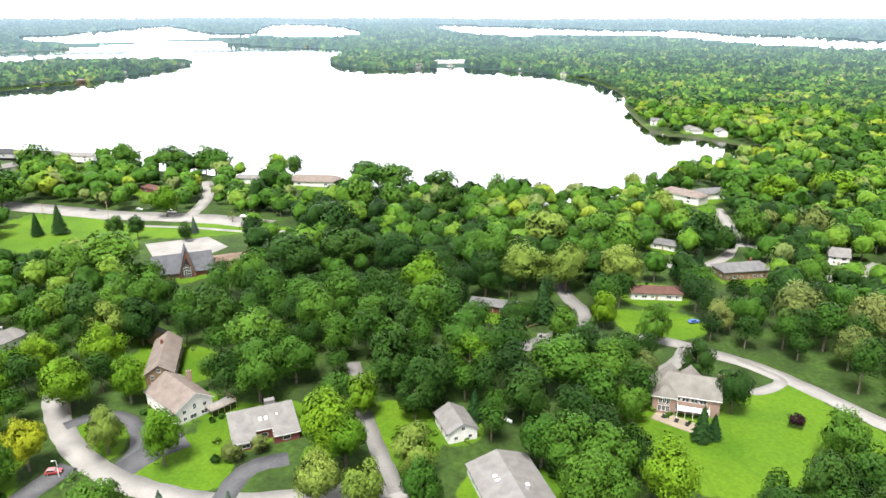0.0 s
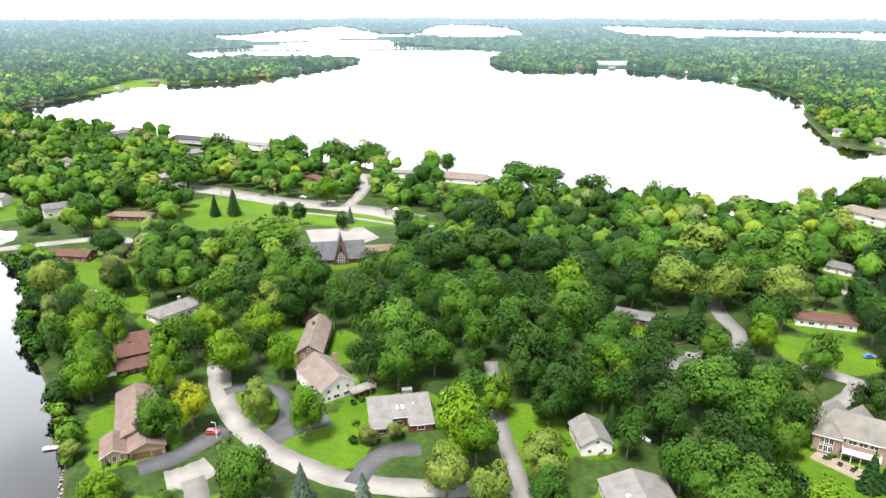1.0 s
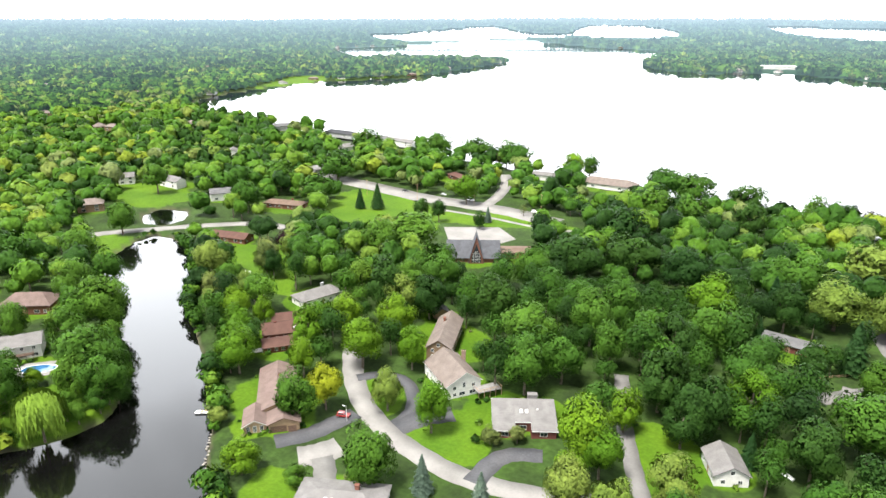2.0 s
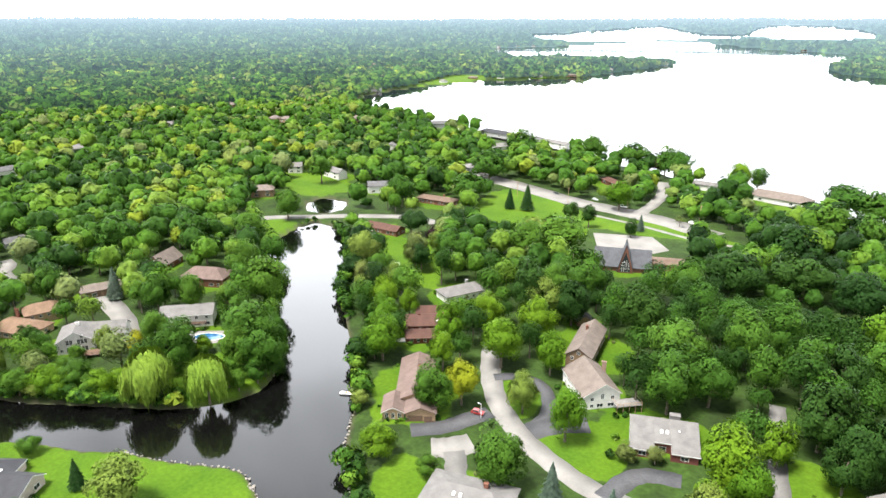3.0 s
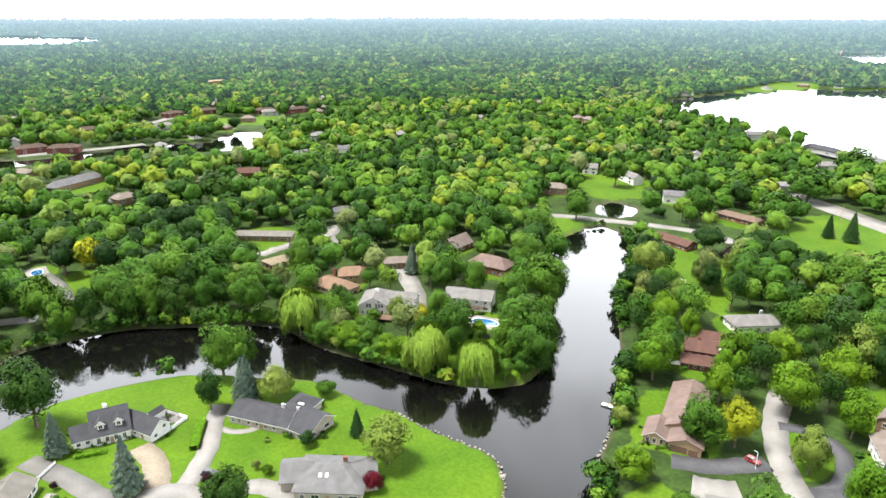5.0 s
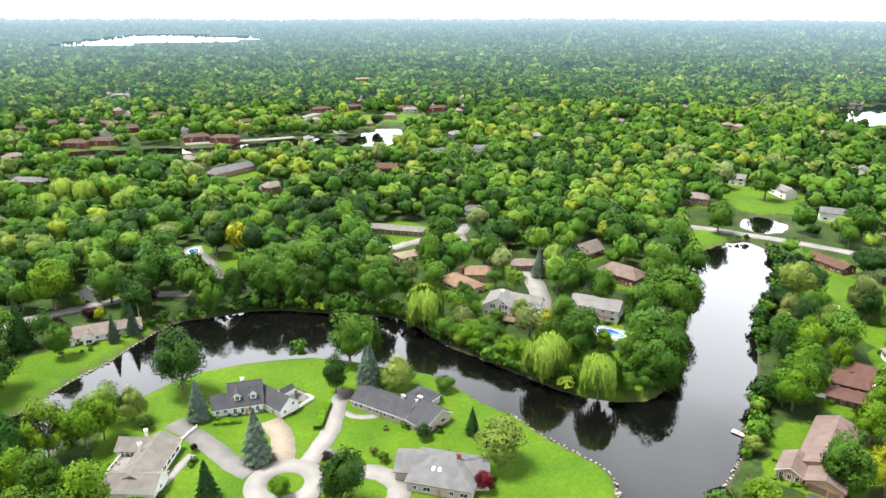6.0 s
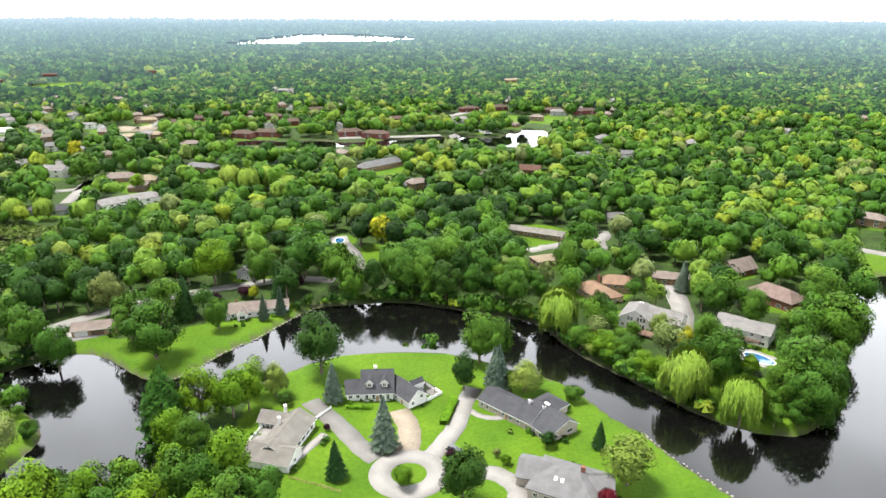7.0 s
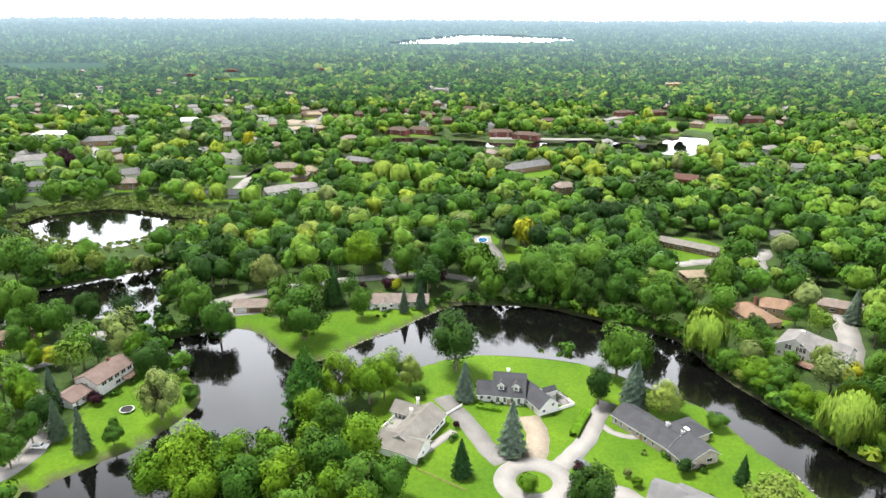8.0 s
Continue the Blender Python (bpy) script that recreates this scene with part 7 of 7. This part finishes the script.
# west trees
plant([
    (-191.9, -126.0, 6.9, 17.0, 'd'), (-172.7, -111.5, 7.4, 17.9, 'w'), (-207.5, -147.0, 8.6, 20.7, 'w'),
    (-229.0, -207.9, 9.2, 21.8, 'm'), (-218.3, -188.7, 6.2, 15.5, 'm'), (-216.4, -179.7, 7.4, 18.0, 'm'),
    (-231.9, -177.8, 6.0, 15.0, 'd'), (-170.5, -156.8, 6.5, 16.1, 'b'), (-197.8, -167.9, 4.9, 8.1, 'y'),
    (-207.5, -122.1, 3.1, 5.2, 'd'), (-181.9, -106.5, 3.3, 5.6, 'm'), (-178.7, -139.2, 2.4, 4.2, 'p'),
    (-201.8, -136.6, 5.6, 14.3, 'b'), (-190.0, -127.4, 4.2, 11.3, 'm'), (-159.0, -137.4, 3.1, 5.2, 'm'),
    (-166.3, -123.9, 2.1, 3.6, 'm'), (-197.0, -174.7, 4.1, 11.0, 'b'), (-195.2, -174.0, 3.6, 6.1, 'b'),
    (-233.6, -87.0, 11.8, 23.0, 'm'),
])
plant([
    (-247.3, -100.5, 9.2, 21.9, 'm'), (-232.4, -130.9, 8.9, 21.2, 'm'), (-228.6, -119.7, 7.5, 18.2, 'm'),
    (-257.3, -151.0, 7.4, 18.0, 'm'), (-272.8, -118.6, 8.6, 20.6, 'o'), (-293.7, -141.9, 8.2, 19.7, 'm'),
    (-213.5, -194.7, 5.7, 14.4, 'm'), (-270.2, -243.6, 10.6, 23.0, 'm'), (-264.2, -227.5, 7.8, 18.9, 'm'),
    (-269.7, -214.6, 6.8, 16.9, 'l'), (-277.7, -197.1, 5.9, 14.9, 'm'), (-281.9, -209.0, 5.4, 13.9, 'l'),
    (-285.6, -187.6, 5.5, 13.9, 'o'), (-308.0, -176.1, 7.5, 18.2, 'm'), (-296.2, -151.6, 9.4, 22.1, 'd'),
    (-285.5, -257.2, 7.3, 17.8, 'l'), (-201.1, -184.5, 5.4, 13.8, 'm'),
])
# inlet trees
plant([
    (-356.1, -6.5, 8.0, 20.0, 'y'), (-310.9, 13.9, 11.7, 23.0, 'm'), (-313.2, 27.1, 12.8, 23.0, 'm'),
    (-304.0, 41.7, 13.4, 23.0, 'm'), (-287.5, 13.8, 8.9, 21.3, 'm'), (-297.0, 1.1, 9.8, 23.0, 'm'),
    (-266.3, 50.5, 9.5, 22.5, 'm'), (-281.8, 35.3, 7.2, 17.7, 'm'), (-280.6, 23.3, 8.2, 19.8, 'd'),
    (-281.0, 4.1, 8.3, 20.0, 'm'), (-278.5, -17.7, 8.3, 20.0, 'm'), (-278.8, 65.2, 5.2, 13.4, 'm'),
    (-285.0, -8.3, 7.5, 18.2, 'd'), (-282.2, 15.2, 5.4, 13.8, 'm'), (-300.1, -25.0, 10.5, 23.0, 'm'),
    (-313.5, -43.0, 12.1, 23.0, 'm'), (-306.5, -83.6, 11.0, 23.0, 'b'), (-307.6, -61.4, 8.2, 19.7, 'm'),
    (-295.1, -48.1, 7.9, 19.0, 'd'),
])
plant([
    (-257.3, -70.1, 5.7, 14.4, 'm'), (-512.7, 144.0, 17.9, 23.0, 'm'), (-464.5, 71.2, 15.1, 23.0, 'd'),
])
# hamlet trees
plant([
    (-482.8, -377.3, 10.7, 22.0, 'p'), (-519.6, -369.1, 5.7, 14.5, 'l'), (-460.1, -272.6, 17.5, 23.0, 'd'),
    (-433.7, -300.6, 8.8, 21.0, 'm'), (-391.4, -316.8, 8.9, 21.1, 'm'), (-382.9, -338.3, 10.2, 23.0, 'm'),
    (-474.3, -300.4, 8.6, 20.6, 'd'), (-402.2, -296.3, 7.5, 18.3, 'm'), (-394.9, -255.4, 5.8, 14.8, 'm'),
    (-603.3, -275.4, 7.9, 19.2, 'y'), (-488.6, -206.7, 5.6, 14.3, 'b'), (-490.4, -183.8, 6.0, 15.2, 'b'),
    (-566.4, -333.7, 12.2, 23.0, 'd'), (-525.0, -289.6, 12.2, 23.0, 'd'), (-525.0, -235.1, 12.0, 23.0, 'm'),
    (-555.0, -212.6, 10.6, 23.0, 'm'), (-429.2, -125.5, 9.7, 23.0, 'm'), (-594.3, -206.1, 9.2, 21.9, 'd'),
    (-602.8, -449.4, 14.3, 23.0, 'd'),
])
plant([
    (-373.7, -179.5, 6.8, 16.8, 'm'), (-357.9, -154.6, 9.1, 21.5, 'm'), (-355.5, -123.4, 9.5, 22.5, 'm'),
    (-402.8, -154.9, 7.9, 19.1, 'm'), (-544.3, -451.4, 11.1, 23.0, 'm'), (-546.7, -362.9, 6.9, 17.1, 'd'),
])
# far bank trees
plant([
    (-235.9, 238.7, 6.7, 16.5, 'l'), (-209.7, 221.9, 7.0, 17.2, 'm'), (-209.3, 210.7, 5.5, 14.1, 'o'),
    (-183.0, 195.6, 7.9, 17.0, 'b'), (-194.0, 215.4, 6.6, 15.4, 'l'), (-154.4, 164.1, 8.0, 17.0, 'b'),
    (-170.7, 198.0, 5.2, 13.4, 'b'), (-160.0, 170.5, 7.5, 15.9, 'b'),
    (-209.8, 248.4, 6.2, 15.6, 'o'),
])
plant_special('spruce', [
    (-200.4, -19.2, 14.0), (-173.7, -2.0, 17.1), (-205.3, 36.2, 16.7),
])
plant_special('spruce', [
    (-67.6, 134.1, 11.9), (-51.1, 134.1, 12.0),
])
plant_special('spruce', [
    (-287.0, 133.2, 15.3), (-207.3, 35.1, 15.1), (-143.0, 373.9, 10.0), (-267.1, 514.9, 14.1),
])
plant_special('conifer', [
    (-160.7, -14.9, 12.0), (-170.1, 61.2, 9.1),
])
plant_special('conifer', [
    (76.0, 171.7, 11.9), (80.1, 172.9, 8.3), (122.7, 306.1, 14.4), (113.2, 306.1, 17.2), (40.8, 254.8, 19.9),
    (14.9, 298.6, 16.9), (22.9, 298.6, 16.9), (154.4, 348.3, 12.8), (9.8, 182.6, 11.0), (36.9, 348.1, 12.7),
])
plant_special('conifer', [
    (-230.3, 368.7, 13.8), (-219.3, 372.4, 17.5), (10.3, 269.0, 9.9),
])
plant_special('slim_spruce', [
    (-173.2, -149.5, 15.6), (-153.5, -125.1, 15.0), (-157.8, -136.3, 14.5), (-270.5, -47.5, 13.5), (-265.6, -53.8, 12.0),
])
plant_special('conifer', [
    (-269.3, -86.6, 19.9), (-287.9, -50.8, 15.6),
])
plant_special('pyramid', [
    (-185.5, -68.3, 23.5),
])
plant_special('willow', [
    (-195.1, 95.5, 16.6), (-179.5, 108.1, 16.3), (-252.6, 67.3, 17.2),
])
plant_special('willow', [
    (-245.5, 65.5, 17.6),
])
plant_special('willow', [
    (-416.7, -231.0, 15.6), (-422.4, -216.3, 14.2), (-489.8, -117.6, 19.8), (-478.2, -102.9, 20.1),
    (-490.7, -92.7, 18.8), (-466.8, -72.9, 17.2), (-463.0, -121.4, 16.5), (-197.0, 98.1, 17.5),
])
plant_special('pale_tree', [
    (-127.8, 396.0, 8.4),
])


# ---- the woods between: countless trees, each a trunk with lobes of leaf clumps ----
HOUSE_AT, TREE_AT = np.array(HOUSES), np.array(TREES)
# mown grass on the lawns and in the gardens round the houses
mown = lawn_by(flat)
for x, y, size in HOUSES:
    near = np.abs(flat - (x, y)).max(1) < size + 25
    mown[near] = np.maximum(mown[near], size + 3.5 + 2 * np.sin(x) - np.hypot(*(flat[near] - (x, y)).T))
ground_mesh.attributes.new("lawn", "FLOAT", "POINT").data.foreach_set("value", np.clip(0.5 + mown / 4, 0, 1).astype(np.float32))


def scatter(r0, r1, spacing, keep=1.0, clear=6.0, low=0.0):
    """Jittered places in a ring of the plan, off water, lawns, roads, houses and single trees, with open ground left on the near side of them."""
    n = int(r1 / spacing) + 1
    gx, gy = np.meshgrid(np.arange(-n, n + 1), np.arange(-n, n + 1))
    p = (np.c_[gx.ravel() + (gy.ravel() % 2) * 0.5, gy.ravel()] + rng.uniform(-0.42, 0.42, (gx.size, 2))) * spacing
    r, az = np.hypot(*p.T), np.degrees(np.arctan2(-p[:, 0], p[:, 1]))
    p = p[(r > r0) & (r < r1) & (az > -41) & (az < 140)]
    p = p[rng.random(len(p)) < keep]
    p = p[water_by(p) < -clear]
    for reach in (0.03, 0.06, 0.1) if 250 < r0 < 900 else (0.025, 0.05, 0.08) if r0 > 900 else ():
        p = p[np.max([inside_by(p * (1 + reach), s) for s in (SHORES[1:5] if r0 < 900 else SHORES)], 0) < -clear]
    if r0 < 2700:
        for reach in (0, 0.025, 0.05):
            p2 = p * (1 + reach)
            ok = lawn_by(p2) < 0.5
            for line, width in ROAD_LINES:
                lo, hi = line.min(0) - 20, line.max(0) + 20
                near = np.where(((p2 > lo) & (p2 < hi)).all(1))[0]
                if len(near):
                    d = np.sqrt(((p2[near][:, None] - line[None]) ** 2).sum(-1)).min(1)
                    ok[near[d < width / 2 + 2.5]] = False
            p = p[ok]
        for reach in (0, 0.03, 0.06, 0.09):
            p2 = p * (1 + reach)
            d = np.sqrt(((p2[:, None] - HOUSE_AT[None, :, :2]) ** 2).sum(-1)) - HOUSE_AT[None, :, 2]
            p = p[(d > 2.5 - 30 * reach).all(1)]
    if r0 < 600:
        d = np.sqrt(((p[:, None] - TREE_AT[None, :, :2]) ** 2).sum(-1)) - TREE_AT[None, :, 2] * 0.75
        p = p[(d > 2.0).all(1)]
    return p


HEARTS = []
for cuts in (2, 1):
    bm = bmesh.new()
    bmesh.ops.create_icosphere(bm, subdivisions=cuts, radius=1.0)
    HEARTS.append((np.array([v.co for v in bm.verts]), np.array([[v.index for v in f.verts] for f in bm.faces])))
    bm.free()


def woods(name, label, p, radius, tall, lobes, per_lobe, mat, trunks=False, category="woods", low=0.2, tints=None, heart=0.0):
    n = len(p)
    r = rng.uniform(*radius, n)
    h = r * rng.uniform(*tall, n)
    tint = np.clip(rng.beta(1.2, 1.5, n) + 0.16 * np.sin(p[:, 0] * 0.021) * np.sin(p[:, 1] * 0.017 + 1), 0, 1)
    # the woods farther out get a lighter leaf tint, in place of haze
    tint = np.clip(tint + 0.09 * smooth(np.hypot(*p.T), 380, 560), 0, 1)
    if tints:
        tint = rng.uniform(*tints, n)
    # near woods east of the river take a darker leaf tint
    tint = np.where((p[:, 0] > -140) & (np.hypot(*p.T) < 330) & (category == "woods"), tint * 0.45, tint)
    base = np.c_[p, level(p) + LAND]
    u = rng.normal(size=(n, lobes, 3))
    u /= np.linalg.norm(u, axis=2)[..., None]
    u[..., 2] = u[..., 2] * 0.75 + 0.2
    d = rng.normal(size=(n, lobes, per_lobe, 3))
    d /= np.linalg.norm(d, axis=3)[..., None]
    d[..., 2] = np.abs(d[..., 2]) * np.where(rng.random(d.shape[:3]) < 0.62, 1, -1)
    k = 0.62 if lobes > 3 else 0.45
    v = u[:, :, None] * k * rng.uniform(0.75, 1.15, (n, lobes, 1, 1)) + d * (0.42 if lobes > 3 else 0.6)
    half = h * (1 - low) / 2
    centre = v * np.stack([r, r, half], -1)[:, None, None] + (base + np.c_[np.zeros((n, 2)), h * low + half])[:, None, None]
    nrm = 0.75 * d + 0.9 * u[:, :, None] + rng.normal(size=d.shape) * 0.2
    count = lobes * per_lobe
    size = np.repeat(r * math.sqrt(20.0 / count), count)
    shade = 0.8 * d + 0.75 * unit(v) + np.array([0, 0, 0.1])
    verts, faces, shade = leaves(centre.reshape(-1, 3), nrm.reshape(-1, 3), size, shade.reshape(-1, 3))
    tone = np.repeat(tint, count)
    if heart:
        # the dense inside of each crown: the joined outline of its lobes, a little within the leaves
        HEART_V, HEART_F = HEARTS[0 if lobes > 10 else 1]
        c, reach = v.mean(2) * 0.97, 0.42 if lobes > 3 else 0.6
        along = np.einsum("nlk,mk->nlm", c, HEART_V)
        room = np.maximum(along ** 2 - (c ** 2).sum(-1)[..., None] + reach ** 2, 0)
        out = np.where(room > 0, along + np.sqrt(room), 0.0)
        best = out.argmax(1)
        far = np.maximum(out.max(1), 0.25) * heart
        hv = HEART_V[None] * far[..., None]
        lobe = np.take_along_axis(c, best[..., None], 1)
        hn = 0.8 * unit(hv / heart - lobe) + 0.75 * HEART_V[None] + np.array([0, 0, 0.1])
        hv = hv * np.stack([r, r, half], -1)[:, None] + (base + np.c_[np.zeros((n, 2)), h * low + half])[:, None]
        hf = (np.arange(n)[:, None, None] * len(HEART_V) + HEART_F[None]).reshape(-1)
        verts = np.concatenate([verts, hv.reshape(-1, 3)[hf]])
        faces = np.arange(len(verts)).reshape(-1, 3)
        shade = np.concatenate([np.repeat(shade, 3, 0), unit(hn).reshape(-1, 3)[hf]])
        tone = np.concatenate([tone, np.repeat(tint, len(HEART_F))])
    me = mesh_of(name, verts, faces, mat, soft=shade)
    me.attributes.new("tint", "FLOAT", "FACE").data.foreach_set("value", tone.astype(np.float32))
    tagged(new(name, me), label, category, kind="stuff")
    if trunks:
        w = np.arange(5) * 2 * np.pi / 5
        ring = np.c_[np.cos(w), np.sin(w), np.zeros(5)]
        lower = base[:, None] + ring[None] * (r * 0.06)[:, None, None] - (0, 0, 0.3)
        upper = base[:, None] + ring[None] * (r * 0.035)[:, None, None] + (np.c_[np.zeros((n, 2)), h * 0.6])[:, None]
        tv = np.concatenate([lower, upper], 1).reshape(-1, 3)
        q = np.arange(5)
        tf = (np.arange(n)[:, None, None] * 10 + np.c_[q, (q + 1) % 5, (q + 1) % 5 + 5, q + 5][None]).reshape(-1, 4)
        tagged(new("tree_trunks", mesh_of("tree_trunks", tv, tf, "bark")), "grey-brown trunks of the woodland trees", "trunks", kind="stuff")


woods("woods", "dense mixed green woodland between the houses", scatter(150, 300, 10.0, 1.0, 5.5), (4.3, 7.2), (2.3, 3.1), 20, 96, "leaf_woods", True, low=0.15)
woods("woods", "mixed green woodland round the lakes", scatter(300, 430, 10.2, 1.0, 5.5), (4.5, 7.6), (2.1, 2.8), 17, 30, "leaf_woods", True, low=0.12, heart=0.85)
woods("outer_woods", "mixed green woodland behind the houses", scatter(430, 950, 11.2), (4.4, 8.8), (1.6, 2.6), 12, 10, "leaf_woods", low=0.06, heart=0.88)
# from here outward the trees carry haze in their colour and emission
woods("far_woods", "far mixed green woodland with painted haze", scatter(950, 1500, 13.0, 0.94, 3), (5.0, 9.5), (1.4, 2.0), 7, 5, "distance", low=0.03, heart=0.96)
woods("backdrop", "wooded distance with painted haze", scatter(1500, 2700, 19.0, 0.88, 4), (8, 13), (0.8, 1.2), 3, 5, "distance", category="backdrop", low=0.0)
woods("backdrop", "blue-green wooded distance with painted haze", scatter(2700, 4900, 27.0, 0.9, 10), (11, 19), (0.4, 0.6), 2, 4, "distance", category="backdrop", low=0.0)

# low growth: bushes under the trees along the banks, and planted round the houses
p = []
for shore in SHORES[:2]:
    for (ax, ay), (bx, by) in zip(shore, np.roll(shore, -1, 0)):
        far = math.hypot(bx - ax, by - ay)
        for k in range(int(far * 1.3)):
            t, off = rng.random(), rng.uniform(-1.2, 3.6)
            for s in (1, -1):
                p.append((ax + (bx - ax) * t - s * (by - ay) / far * off, ay + (by - ay) * t + s * (bx - ax) / far * off))
p = np.array(p)
edge = water_by(p)
p = p[(edge < 0.3) & (edge > -5) & (lawn_by(p) < -1.0) & (np.hypot(*p.T) > 125) & (np.hypot(*p.T) < 450)]
thick = np.sin(p[:, 0] * 0.11) + np.sin(p[:, 1] * 0.13 + 1) + 0.7 * np.sin(p[:, 0] * 0.31 + p[:, 1] * 0.27) + rng.normal(size=len(p)) * 0.5
woods("bank_shrubs", "tangled green shrubs along the river banks", p[thick > -0.9], (0.7, 1.9), (0.8, 1.4), 5, 9, "leaf_woods", category="shrubs", low=0.0)
tall = p[(thick > -0.6) & (rng.random(len(p)) < 0.42)]
woods("bank_shrubs", "tall bushes and saplings leaning over the water", tall, (1.8, 4.6), (1.0, 2.0), 11, 14, "leaf_woods", category="shrubs", low=0.0)
p = []
for x, y, size in HOUSES:
    if math.hypot(x, y) < 330:
        for k in range(9):
            w = rng.uniform(0, 2 * math.pi)
            p.append((x + math.cos(w) * (size + rng.uniform(0.5, 2.5)), y + math.sin(w) * (size + rng.uniform(0.5, 2.5))))
p = np.array(p)
p = p[water_by(p) < -1]
for line, width in ROAD_LINES:
    p = p[np.sqrt(((p[:, None] - line[None]) ** 2).sum(-1)).min(1) > width / 2 + 1]
woods("garden_shrubs", "clipped and loose green garden shrubs round the houses", p, (0.7, 1.5), (0.9, 1.4), 6, 12, "leaf_woods", category="shrubs", low=0.0)
# reeds and sedge round the marsh pond and the end of the channel
p = []
for shore in SHORES[1:3]:
    for (ax, ay), (bx, by) in zip(shore, np.roll(shore, -1, 0)):
        far = math.hypot(bx - ax, by - ay)
        for k in range(int(far * 4)):
            t, off = rng.random(), rng.normal() * 9
            p.append((ax + (bx - ax) * t - (by - ay) / far * off, ay + (by - ay) * t + (bx - ax) / far * off))
p = np.array(p)
span_x, span_y = np.array(LAWN_NORTHWEST).min(0), np.array(LAWN_NORTHWEST).max(0)
more = rng.uniform(span_x, span_y, (2600, 2))
p = np.concatenate([p, more[inside_by(more, np.array(LAWN_NORTHWEST)) > 0]])
edge = inside_by(p, SHORES[2])
p = p[(edge < 2.0) & (edge > -45)]
woods("reeds", "pale olive reeds and sedge round the marsh pond", p, (0.8, 1.8), (0.6, 1.1), 3, 7, "leaf_woods", category="reeds", low=0.0, tints=(0.84, 0.95))
